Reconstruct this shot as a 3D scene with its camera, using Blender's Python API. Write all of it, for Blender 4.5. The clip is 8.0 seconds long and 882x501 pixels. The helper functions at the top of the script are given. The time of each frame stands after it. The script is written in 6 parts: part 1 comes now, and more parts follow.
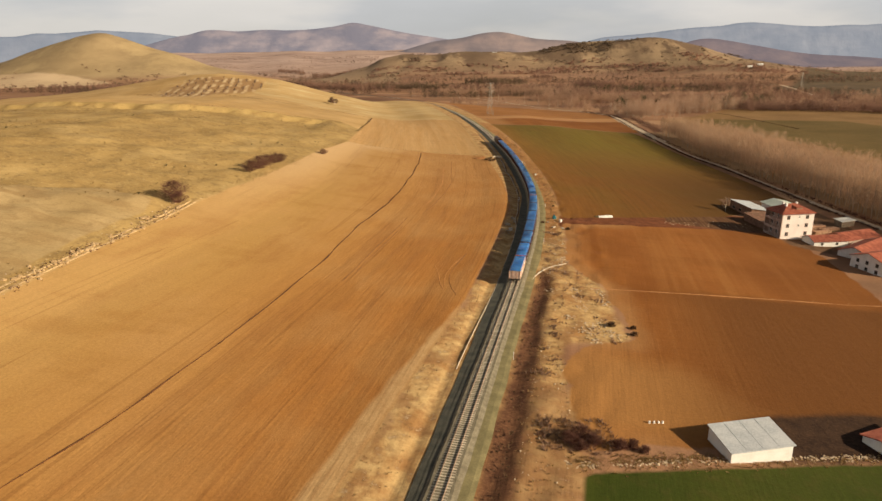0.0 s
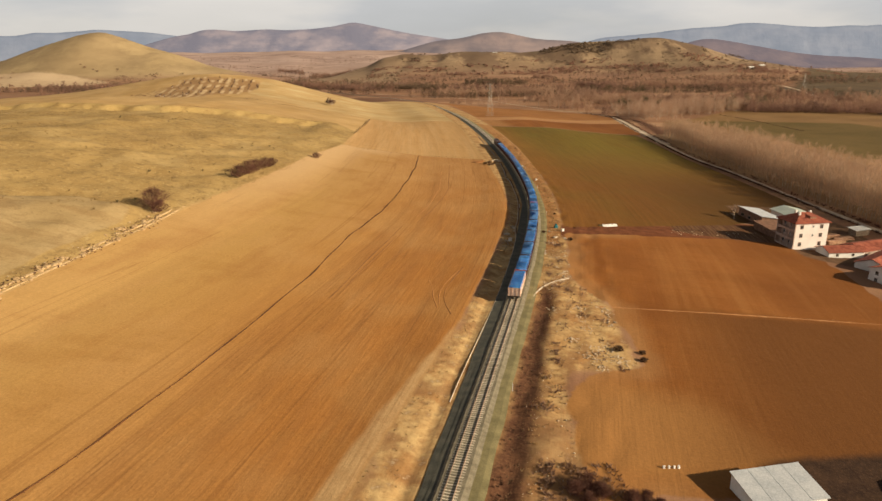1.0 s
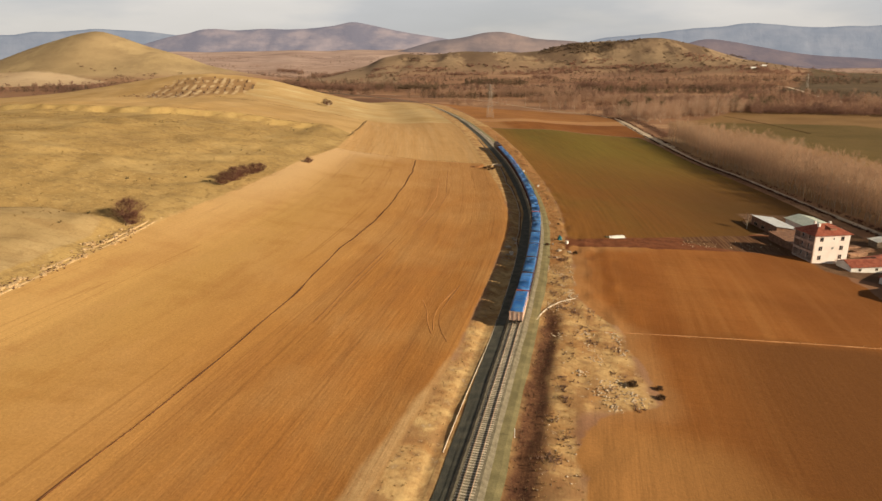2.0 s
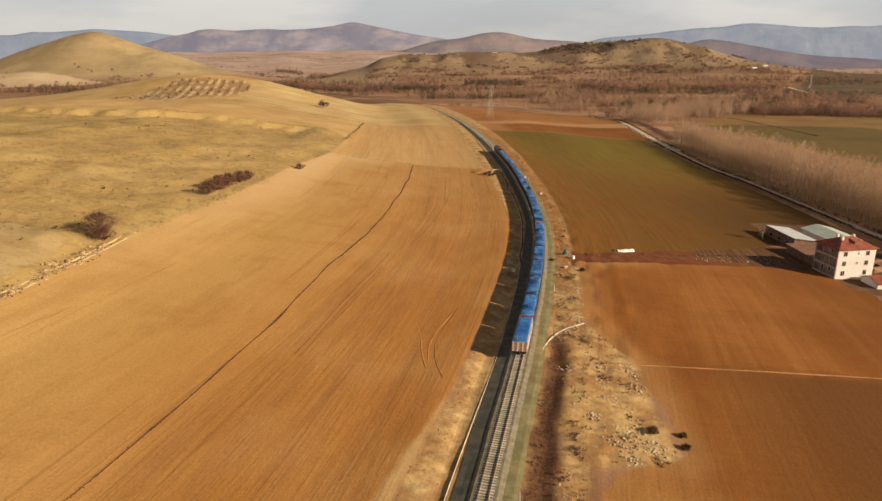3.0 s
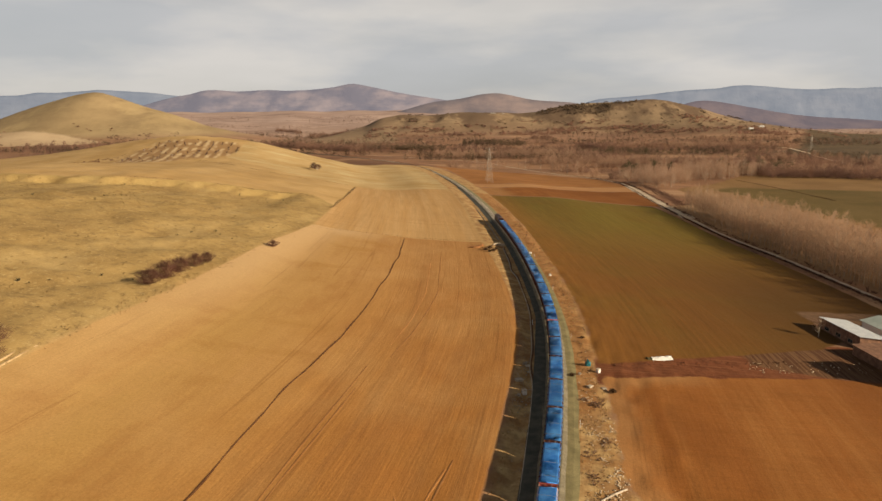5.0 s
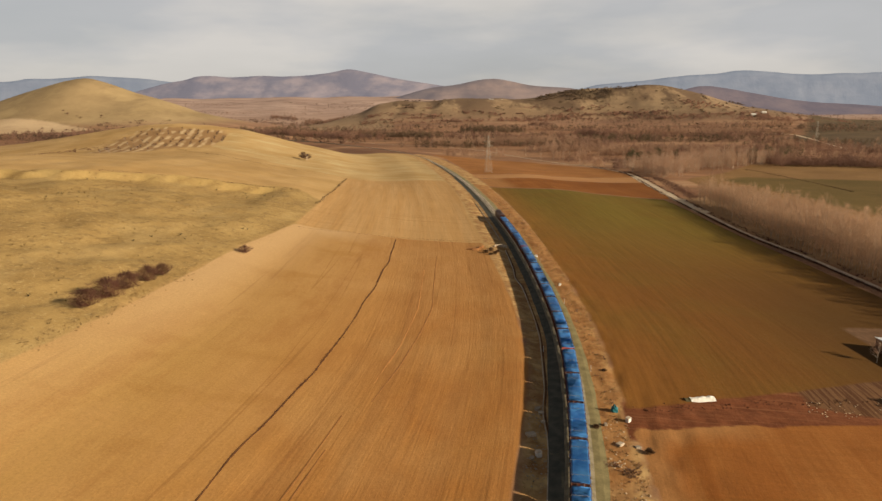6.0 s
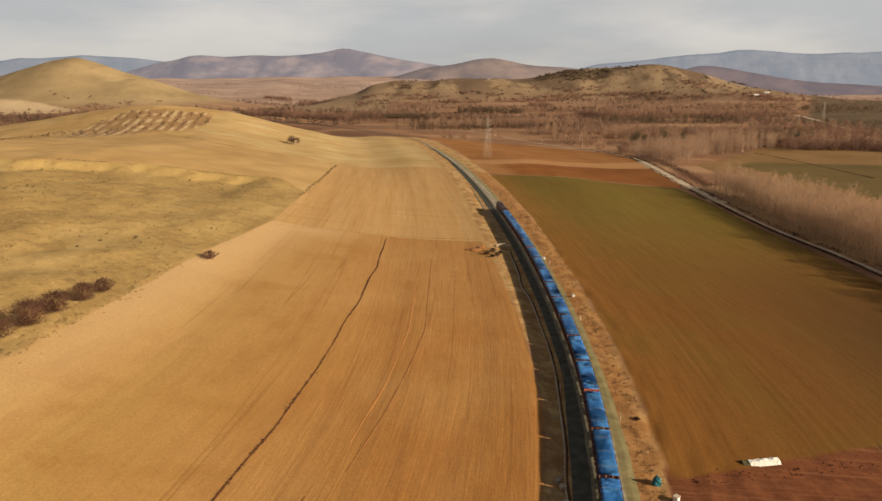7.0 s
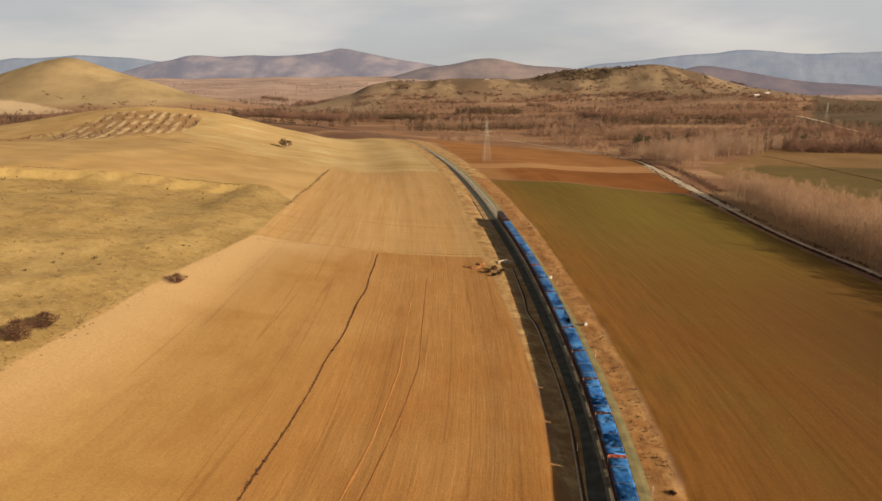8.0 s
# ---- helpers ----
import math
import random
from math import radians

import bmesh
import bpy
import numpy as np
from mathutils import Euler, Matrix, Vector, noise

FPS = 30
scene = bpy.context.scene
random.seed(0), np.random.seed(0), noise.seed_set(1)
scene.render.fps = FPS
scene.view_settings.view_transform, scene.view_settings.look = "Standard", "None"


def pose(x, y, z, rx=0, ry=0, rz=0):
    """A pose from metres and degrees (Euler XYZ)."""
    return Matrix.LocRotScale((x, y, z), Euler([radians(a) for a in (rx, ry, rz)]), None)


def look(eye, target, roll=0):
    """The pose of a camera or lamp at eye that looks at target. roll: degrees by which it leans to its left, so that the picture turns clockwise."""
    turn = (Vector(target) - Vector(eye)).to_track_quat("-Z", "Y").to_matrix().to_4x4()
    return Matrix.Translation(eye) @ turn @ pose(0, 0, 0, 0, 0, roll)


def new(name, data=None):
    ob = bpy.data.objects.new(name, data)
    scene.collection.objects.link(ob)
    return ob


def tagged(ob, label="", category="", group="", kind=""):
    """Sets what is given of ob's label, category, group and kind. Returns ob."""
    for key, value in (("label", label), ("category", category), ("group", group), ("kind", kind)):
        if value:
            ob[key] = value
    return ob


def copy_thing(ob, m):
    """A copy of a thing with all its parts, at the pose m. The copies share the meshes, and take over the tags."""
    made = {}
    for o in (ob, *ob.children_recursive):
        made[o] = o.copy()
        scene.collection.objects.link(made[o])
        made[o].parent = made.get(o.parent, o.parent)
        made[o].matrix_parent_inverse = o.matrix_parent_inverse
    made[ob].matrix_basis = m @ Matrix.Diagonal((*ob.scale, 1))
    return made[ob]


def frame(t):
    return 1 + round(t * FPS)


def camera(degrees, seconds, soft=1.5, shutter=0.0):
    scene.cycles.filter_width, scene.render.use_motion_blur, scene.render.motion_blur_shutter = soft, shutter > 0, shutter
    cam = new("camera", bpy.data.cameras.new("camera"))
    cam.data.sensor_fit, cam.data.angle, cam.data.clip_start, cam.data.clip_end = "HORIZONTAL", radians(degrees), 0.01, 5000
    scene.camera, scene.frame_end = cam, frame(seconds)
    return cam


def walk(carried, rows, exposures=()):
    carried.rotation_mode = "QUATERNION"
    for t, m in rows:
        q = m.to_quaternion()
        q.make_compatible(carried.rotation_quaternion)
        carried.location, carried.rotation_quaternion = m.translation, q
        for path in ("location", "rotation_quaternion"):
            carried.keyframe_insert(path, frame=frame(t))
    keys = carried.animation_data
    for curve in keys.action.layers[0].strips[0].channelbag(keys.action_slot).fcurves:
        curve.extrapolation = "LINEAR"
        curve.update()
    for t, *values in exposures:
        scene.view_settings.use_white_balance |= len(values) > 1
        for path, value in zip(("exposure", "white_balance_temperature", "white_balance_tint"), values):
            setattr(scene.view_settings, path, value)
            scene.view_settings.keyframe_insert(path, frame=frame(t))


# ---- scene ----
cam = camera(70.0, 8.0)
PATH = [
    (0, (1.760, 9.589, 54.946), (1.750, 11.503, 54.365), -0.7),
    (0.5, (2.467, 15.345, 55.212), (2.457, 17.259, 54.630), -0.6),
    (1, (3.107, 20.939, 55.266), (3.097, 22.853, 54.685), -0.6),
    (1.5, (3.693, 27.997, 55.435), (3.683, 29.911, 54.853), -0.5),
    (3, (4.993, 49.046, 56.041), (4.984, 50.960, 55.460), -0.5),
    (3.5, (5.340, 56.913, 56.438), (5.333, 58.828, 55.860), -0.5),
    (4, (5.680, 62.884, 56.823), (5.673, 64.812, 56.292), -0.4),
    (4.5, (6.179, 74.062, 57.349), (6.173, 76.016, 56.923), -0.4),
    (4.7, (6.401, 79.469, 57.522), (6.396, 81.427, 57.114), -0.4),
    (5.8, (7.549, 111.773, 58.104), (7.550, 113.726, 57.672), -0.5),
    (6, (7.716, 117.701, 58.223), (7.719, 119.650, 57.773), -0.5),
    (6.5, (8.082, 132.606, 58.571), (8.089, 134.545, 58.083), -0.5),
    (7, (8.428, 146.929, 58.804), (8.439, 148.863, 58.296), -0.5),
    (7.5, (8.624, 154.754, 59.099), (8.638, 156.688, 58.591), -0.5),
    (8, (9.148, 167.789, 59.409), (9.165, 169.723, 58.901), -0.5),
]
walk(cam, [(t, look(eye, target, roll)) for t, eye, target, roll in PATH], [(0, 0.61), (3, 0.59), (4.4, 0.53), (6, 0.43), (8, 0.52)])

# ---- light ----
SUN_EL, SUN_AZ = radians(20.5), math.atan2(0.93, -0.36)   # azimuth clockwise from +y
world = bpy.data.worlds.new("sky")
scene.world = world
world.use_nodes = True


def build_sky():
    nt = world.node_tree
    nt.nodes.clear()
    out, bg = nt.nodes.new("ShaderNodeOutputWorld"), nt.nodes.new("ShaderNodeBackground")
    sky = nt.nodes.new("ShaderNodeTexSky")
    sky.sky_type, sky.sun_disc = "NISHITA", False
    sky.sun_elevation, sky.sun_rotation = SUN_EL, SUN_AZ
    sky.air_density, sky.dust_density, sky.ozone_density = 1.0, 2.0, 1.0
    tc, mp = nt.nodes.new("ShaderNodeTexCoord"), nt.nodes.new("ShaderNodeMapping")
    mp.inputs["Scale"].default_value = (1.0, 1.0, 4.0)
    n1, n2 = nt.nodes.new("ShaderNodeTexNoise"), nt.nodes.new("ShaderNodeTexNoise")
    n1.inputs["Scale"].default_value, n1.inputs["Detail"].default_value, n1.inputs["Roughness"].default_value = 2.0, 5.0, 0.5
    n2.inputs["Scale"].default_value, n2.inputs["Detail"].default_value = 2.6, 5.0
    r1, r2 = nt.nodes.new("ShaderNodeValToRGB"), nt.nodes.new("ShaderNodeValToRGB")
    r1.color_ramp.elements[0].position, r1.color_ramp.elements[0].color = 0.30, (0.72, 0.72, 0.72, 1)
    r1.color_ramp.elements[1].position, r1.color_ramp.elements[1].color = 0.62, (0.97, 0.97, 0.97, 1)
    r2.color_ramp.elements[0].position, r2.color_ramp.elements[0].color = 0.43, (8.95, 8.95, 9.05, 1)
    r2.color_ramp.elements[1].position, r2.color_ramp.elements[1].color = 0.59, (11.4, 10.85, 10.2, 1)
    mix = nt.nodes.new("ShaderNodeMix")
    mix.data_type = "RGBA"
    # the overcast is brightest low down, where the thin cloud is seen edge on
    sep, fall = nt.nodes.new("ShaderNodeSeparateXYZ"), nt.nodes.new("ShaderNodeMapRange")
    for i, v in ((1, 0.15), (2, 0.48), (3, 1.0), (4, 0.24)):
        fall.inputs[i].default_value = v
    dim = nt.nodes.new("ShaderNodeVectorMath")
    dim.operation = "SCALE"
    for a, b in ((tc.outputs["Generated"], mp.inputs[0]), (mp.outputs[0], n1.inputs["Vector"]), (mp.outputs[0], n2.inputs["Vector"]),
                 (n1.outputs["Fac"], r1.inputs[0]), (n2.outputs["Fac"], r2.inputs[0]), (r1.outputs[0], mix.inputs[0]),
                 (sky.outputs[0], mix.inputs[6]), (tc.outputs["Generated"], sep.inputs[0]), (sep.outputs[2], fall.inputs[0]), (r2.outputs[0], dim.inputs[0]), (fall.outputs[0], dim.inputs[3]), (dim.outputs[0], mix.inputs[7]), (mix.outputs[2], bg.inputs[0]), (bg.outputs[0], out.inputs[0])):
        nt.links.new(a, b)
    bg.inputs["Strength"].default_value = 0.043


build_sky()
sun = new("sun", bpy.data.lights.new("sun", "SUN"))
sun.data.energy, sun.data.angle, sun.data.color = 5.0, radians(1.5), (1.0, 0.83, 0.59)
sun.rotation_euler = (math.pi / 2 - SUN_EL, 0, math.pi - SUN_AZ)


# ---- materials ----
class Nodes:
    """Short hand for wiring a node material."""

    def __init__(self, name):
        self.mat = bpy.data.materials.new(name)
        self.mat.use_nodes = True
        self.nt = self.mat.node_tree
        self.bsdf = self.nt.nodes["Principled BSDF"]

    def add(self, kind, **inputs):
        n = self.nt.nodes.new("ShaderNode" + kind)
        for k, v in inputs.items():
            self.put(n.inputs[k.replace("_", " ")], v)
        return n

    def put(self, socket, v):
        if isinstance(v, bpy.types.NodeSocket):
            self.nt.links.new(v, socket)
        else:
            socket.default_value = v

    def noise(self, vec, scale, detail=4.0, rough=0.55):
        return self.add("TexNoise", Vector=vec, Scale=scale, Detail=detail, Roughness=rough).outputs["Fac"]

    def mapped(self, vec, scale=(1, 1, 1), turn=0.0):
        n = self.add("Mapping", Vector=vec)
        n.inputs["Scale"].default_value, n.inputs["Rotation"].default_value = scale, (0, 0, turn)
        return n.outputs[0]

    def ramp(self, fac, stops):
        n = self.add("ValToRGB", Fac=fac)
        e = n.color_ramp.elements
        while len(e) < len(stops):
            e.new(0.5)
        for i, (p, c) in enumerate(stops):
            e[i].position, e[i].color = p, (*c, 1)
        return n.outputs[0]

    def mix(self, fac, a, b, kind="MIX"):
        n = self.nt.nodes.new("ShaderNodeMix")
        n.data_type, n.blend_type = "RGBA", kind
        self.put(n.inputs[0], fac), self.put(n.inputs[6], a), self.put(n.inputs[7], b)
        return n.outputs[2]

    def math(self, op, a, b=0.0, clamp=False):
        n = self.nt.nodes.new("ShaderNodeMath")
        n.operation, n.use_clamp = op, clamp
        self.put(n.inputs[0], a), self.put(n.inputs[1], b)
        return n.outputs[0]

    def span(self, v, lo, hi, to0=0.0, to1=1.0):
        n = self.nt.nodes.new("ShaderNodeMapRange")
        n.interpolation_type = "SMOOTHSTEP"
        for i, s in enumerate((v, lo, hi, to0, to1)):
            self.put(n.inputs[i], s)
        return n.outputs[0]

    def attr(self, name):
        n = self.nt.nodes.new("ShaderNodeAttribute")
        n.attribute_name = name
        return n

    def done(self, color, rough=0.9, bump=None, strength=0.3, distance=0.05, metal=0.0, spec=0.3):
        b = self.bsdf
        self.put(b.inputs["Base Color"], color if isinstance(color, bpy.types.NodeSocket) else (*color, 1))
        self.put(b.inputs["Roughness"], rough)
        b.inputs["Metallic"].default_value, b.inputs["Specular IOR Level"].default_value = metal, spec
        if bump is not None:
            n = self.add("Bump", Height=bump)
            n.inputs["Strength"].default_value, n.inputs["Distance"].default_value = strength, distance
            self.nt.links.new(n.outputs[0], b.inputs["Normal"])
        return self.mat


def coarse(name, a, b, scale=1.0, rough=0.85, fine=8.0, bump=0.3, metal=0.0, spread=0.25, distance=0.03, spec=0.3, stretch=(1, 1, 1), grain=0.35, thin=0.0):
    """A worn surface between two colours, with grain at two scales and a little change from piece to piece."""
    n = Nodes(name)
    vec = n.mapped(n.add("TexCoord").outputs["Object"], stretch)
    big, small = n.noise(vec, scale), n.noise(vec, scale * fine, 3.0)
    col = n.mix(n.span(big, 0.3, 0.7), (*a, 1), (*b, 1))
    col = n.mix(grain, col, n.ramp(small, [(0.25, (0.25, 0.25, 0.25)), (0.75, (0.8, 0.8, 0.8))]), "OVERLAY")
    rnd = n.add("ObjectInfo").outputs["Random"]
    hsv = n.add("HueSaturation", Color=col)
    n.put(hsv.inputs["Value"], n.span(rnd, 0, 1, 1 - spread, 1 + spread))
    mat = n.done(hsv.outputs[0], n.span(small, 0.2, 0.8, rough - 0.12, min(1, rough + 0.08)), small, bump, distance, metal, spec)
    if thin:
        glow, both = n.add("BsdfTranslucent", Color=hsv.outputs[0]), n.nt.nodes.new("ShaderNodeMixShader")
        n.put(both.inputs[0], thin), n.put(both.inputs[1], n.bsdf.outputs[0]), n.put(both.inputs[2], glow.outputs[0])
        n.nt.links.new(both.outputs[0], n.nt.nodes["Material Output"].inputs["Surface"])
    return mat


M = {
    "verge": coarse("olive_gravel", (0.135, 0.114, 0.053), (0.205, 0.172, 0.082), 0.4, 0.95, 9, 0.5, distance=0.05),
    "ballast": coarse("ballast", (0.125, 0.105, 0.070), (0.20, 0.172, 0.118), 0.8, 0.95, 7, 0.9, distance=0.08),
    "service_gravel": coarse("service_gravel", (0.050, 0.050, 0.040), (0.095, 0.090, 0.068), 0.5, 0.95, 9, 0.6, distance=0.06),
    "sleeper": coarse("sleeper", (0.44, 0.38, 0.29), (0.56, 0.49, 0.39), 2.0, 0.9, 6, 0.4),
    "rail": coarse("rail", (0.20, 0.13, 0.085), (0.30, 0.22, 0.16), 2.0, 0.55, 5, 0.2, metal=0.2),
    "concrete": coarse("concrete", (0.33, 0.265, 0.195), (0.50, 0.42, 0.325), 0.7, 0.92, 8, 0.4),
    "tarp": coarse("blue_tarp", (0.022, 0.17, 0.54), (0.085, 0.32, 0.72), 0.45, 0.45, 5, 0.2, spread=0.15, distance=0.06, grain=0.12, spec=0.5),
    "rope": coarse("rope", (0.30, 0.30, 0.32), (0.45, 0.44, 0.42), 3, 0.8),
    "wagon": coarse("wagon_oxide", (0.070, 0.026, 0.020), (0.14, 0.055, 0.040), 0.9, 0.7, 6, 0.3, spread=0.3),
    "wagon_end": coarse("wagon_faded_end", (0.60, 0.42, 0.32), (0.72, 0.54, 0.43), 1.2, 0.75, 6, 0.3),
    "wagon_rib": coarse("wagon_rib", (0.46, 0.28, 0.20), (0.58, 0.38, 0.29), 1.2, 0.7, 6, 0.3),
    "iron": coarse("dark_iron", (0.025, 0.022, 0.02), (0.07, 0.055, 0.042), 2, 0.6, 5, 0.3, metal=0.4),
    "loco": coarse("loco_paint", (0.045, 0.016, 0.014), (0.085, 0.035, 0.028), 1.2, 0.5, 5, 0.2),
    "glass": coarse("dark_glass", (0.02, 0.025, 0.03), (0.04, 0.045, 0.05), 1, 0.12, 3, 0.0, spec=0.6),
    "plaster": coarse("rose_plaster", (0.76, 0.66, 0.60), (0.84, 0.75, 0.69), 0.35, 0.9, 14, 0.2, spread=0.06),
    "raw_wall": coarse("unplastered_wall", (0.36, 0.26, 0.21), (0.50, 0.38, 0.31), 0.6, 0.95, 8, 0.5, spread=0.1),
    "white_wall": coarse("whitewash", (0.72, 0.69, 0.63), (0.84, 0.81, 0.76), 0.4, 0.9, 10, 0.3, spread=0.06),
    "roof_tile": coarse("red_roof_tile", (0.24, 0.062, 0.036), (0.38, 0.12, 0.07), 0.7, 0.85, 9, 0.7, distance=0.05, spread=0.15),
    "grey_sheet": coarse("grey_sheet_roof", (0.46, 0.48, 0.50), (0.57, 0.58, 0.59), 0.5, 0.5, 8, 0.3, metal=0.1, spread=0.1),
    "green_sheet": coarse("pale_green_sheet", (0.44, 0.49, 0.42), (0.54, 0.58, 0.50), 0.4, 0.5, 8, 0.2, spread=0.05),
    "white_sheet": coarse("white_sheet", (0.66, 0.64, 0.60), (0.78, 0.76, 0.70), 0.8, 0.6, 8, 0.2, spread=0.08),
    "rust": coarse("rusty_sheet", (0.16, 0.08, 0.05), (0.28, 0.15, 0.09), 0.8, 0.8, 8, 0.4),
    "stone": coarse("rubble_stone", (0.36, 0.26, 0.165), (0.58, 0.46, 0.32), 1.5, 0.95, 4, 0.7),
    "wood": coarse("grey_timber", (0.18, 0.13, 0.09), (0.30, 0.23, 0.16), 2, 0.85, 6, 0.4),
    "teal": coarse("teal_plastic", (0.012, 0.10, 0.12), (0.03, 0.17, 0.20), 1, 0.5, 4, 0.2),
    "steel": coarse("galvanised_steel", (0.30, 0.27, 0.23), (0.42, 0.38, 0.33), 1.5, 0.55, 5, 0.2, metal=0.3),
    "twig": coarse("bare_twigs", (0.23, 0.14, 0.095), (0.36, 0.235, 0.16), 0.05, 0.95, 20, 0.0, spread=0.12, thin=0.45),
    "twig_pale": coarse("pale_twigs", (0.45, 0.290, 0.180), (0.60, 0.40, 0.26), 0.03, 0.95, 25, 0.0, spread=0.12, thin=0.45),
    "wood_far": coarse("mauve_brown_twigs", (0.225, 0.130, 0.096), (0.35, 0.205, 0.142), 0.012, 0.95, 30, 0.0, spread=0.1, thin=0.45),
    "wood_far_pale": coarse("pinkish_brown_twigs", (0.37, 0.232, 0.158), (0.50, 0.325, 0.215), 0.012, 0.95, 30, 0.0, spread=0.1, thin=0.45),
    "meadow_grass": coarse("meadow_grass", (0.25, 0.165, 0.066), (0.42, 0.29, 0.12), 0.05, 0.95, 16, 0.0, thin=0.45),
    "hill_brush": coarse("brown_hill_brush", (0.095, 0.066, 0.043), (0.16, 0.11, 0.068), 0.02, 0.95, 12, 0.0, thin=0.45),
    "furrow_soil": coarse("turned_dark_soil", (0.070, 0.027, 0.008), (0.13, 0.055, 0.018), 0.4, 0.95, 8, 0.6),
    "balk_soil": coarse("dry_balk_soil", (0.24, 0.102, 0.034), (0.33, 0.160, 0.062), 0.3, 0.95, 8, 0.5),
    "trunk": coarse("pale_bark", (0.30, 0.235, 0.17), (0.46, 0.37, 0.28), 0.6, 0.9, 8, 0.3),
    "bush": coarse("russet_bush", (0.105, 0.048, 0.036), (0.20, 0.096, 0.066), 0.3, 0.95, 10, 0.0, spread=0.15, thin=0.45),
    "dry_grass": coarse("dry_grass", (0.36, 0.235, 0.10), (0.52, 0.36, 0.17), 0.15, 0.95, 16, 0.0, spread=0.1, thin=0.45),
    "dark_weed": coarse("dark_weed", (0.085, 0.048, 0.026), (0.15, 0.085, 0.042), 0.3, 0.95, 10, 0.0),
    "evergreen": coarse("dull_green_scrub", (0.085, 0.072, 0.038), (0.14, 0.118, 0.062), 0.05, 0.95, 12, 0.0, thin=0.45),
}


# ---- plan of the railway and of the ground ----
TRACK_Y = (-200, 0, 79, 120, 141, 162, 201, 226, 248, 270, 296, 324, 376, 420, 500, 560, 608, 650, 690, 745, 830, 905, 1000, 1150, 1400)
TRACK_X = (-66, -18.3, 0.5, 10, 14.9, 19.9, 28.5, 33.2, 36.6, 39, 40.3, 41.2, 41.4, 40, 36.2, 31.5, 27, 22, 16.5, 8, -8, -30, -75, -170, -380)


def smoothed(xs, ys, lo, hi, step, width):
    """A dense, rounded-off version of the line through (xs, ys)."""
    a = np.arange(lo, hi + step, step)
    pad = int(4 * width / step)
    ext = np.arange(lo - pad * step, hi + (pad + 1) * step, step)
    v = np.interp(ext, xs, ys)
    v[ext < xs[0]] = ys[0] + (ext[ext < xs[0]] - xs[0]) * (ys[1] - ys[0]) / (xs[1] - xs[0])
    k = np.exp(-0.5 * (np.arange(-pad, pad + 1) * step / width) ** 2)
    v = np.convolve(v, k / k.sum(), "same")
    return a, np.interp(a, ext, v)


TRACK = smoothed(TRACK_Y, TRACK_X, -190, 1390, 2.0, 14.0)
RISE = smoothed((-900, -420, -270, -195, -165, -131, -113, -87, -47, -22, -12, -8.5, -6, 0, 10, 28, 50, 90, 125, 300, 700, 900),
                (15, 27, 33, 29, 23.5, 16.5, 13.5, 7.3, 1.8, 0.1, 0.1, -0.3, -0.75, -0.7, -0.7, -2.4, -4.6, -9.2, -11.5, -14, -14, -14), -900, 900, 0.5, 1.6)


def track_x(y):
    return np.interp(y, *TRACK)


def ramp(a, b, v):
    t = np.clip((np.asarray(v, float) - a) / (b - a), 0, 1)
    return t * t * (3 - 2 * t)


def hill(x, y, cx, cy, rx, ry, h, turn=0.0, sharp=1.0):
    c, s = np.cos(turn), np.sin(turn)
    a, b = (x - cx) * c + (y - cy) * s, -(x - cx) * s + (y - cy) * c
    return h * np.exp(-((a / rx) ** 2 + (b / ry) ** 2) ** sharp)


def height(x, y):
    """The ground's height over the plan; the rails lie at 0."""
    x, y = np.asarray(x, float), np.asarray(y, float)
    u = x - track_x(y)
    base = np.interp(u, *RISE)
    left = u < 0
    fade = np.where(left, 1 - 0.25 * ramp(430, 700, y) - 0.6 * ramp(780, 1050, y), 1)
    z = np.where(left, base * fade - 3.5 * ramp(480, 640, y) * ramp(-30, -70, u), base)
    z = z - 8 * ramp(850, 1500, y) * ramp(60, -200, u)
    z = z + 4.6 * ramp(430, 560, y) * ramp(12, 75, u) * ramp(320, 200, u) * ramp(900, 680, y)
    level = ramp(1400, 1900, y)
    z = z * (1 - level) - 14 * level
    z = z + uplands(x, y)
    z = z + hill(x, y, -275, 810, 140, 95, 21)
    z = z + 128 * ramp(2700, 4400, y) * ramp(-2900, -1700, x) * ramp(1500, 500, x)
    # the far plain rolls up to the feet of the mountains
    z = z + (3.5 * np.sin(x * 0.0061 + 1.0) * np.sin(x * 0.0023 + y * 0.0011) + 2 * np.sin(x * 0.0163 + 0.004 * y) + 1.5 * np.sin(y * 0.008 + x * 0.0013)) * ramp(2700, 3700, y) * ramp(-2900, -1700, x) * ramp(1500, 500, x)
    # the meadow lies below a gullied scarp
    line = np.interp(u, (-420, -205, -160, -125, -109), (380, 416, 449, 463, 474))
    z = z - 2.6 * ramp(0, 6, line - 6.5 * (1 - np.abs(np.sin(u * 0.24 + 0.8 * np.sin(u * 0.07)))) ** 2 - 3 * np.abs(np.sin(u * 0.61)) - y) * ramp(-110, -128, u) * ramp(-430, -330, u) * ramp(90, 25, line - y)
    # a low grassy swell at the near corner of the meadow
    swell = np.interp(u, (-190, -148, -137, -129, -115, -108), (140, 188, 197, 200, 198.5, 185)) - y
    z = z + 2.0 * ramp(-6.5, 0, swell) * ramp(48, 2, swell) * ramp(-108, -120, u) * ramp(-235, -175, u)
    return z


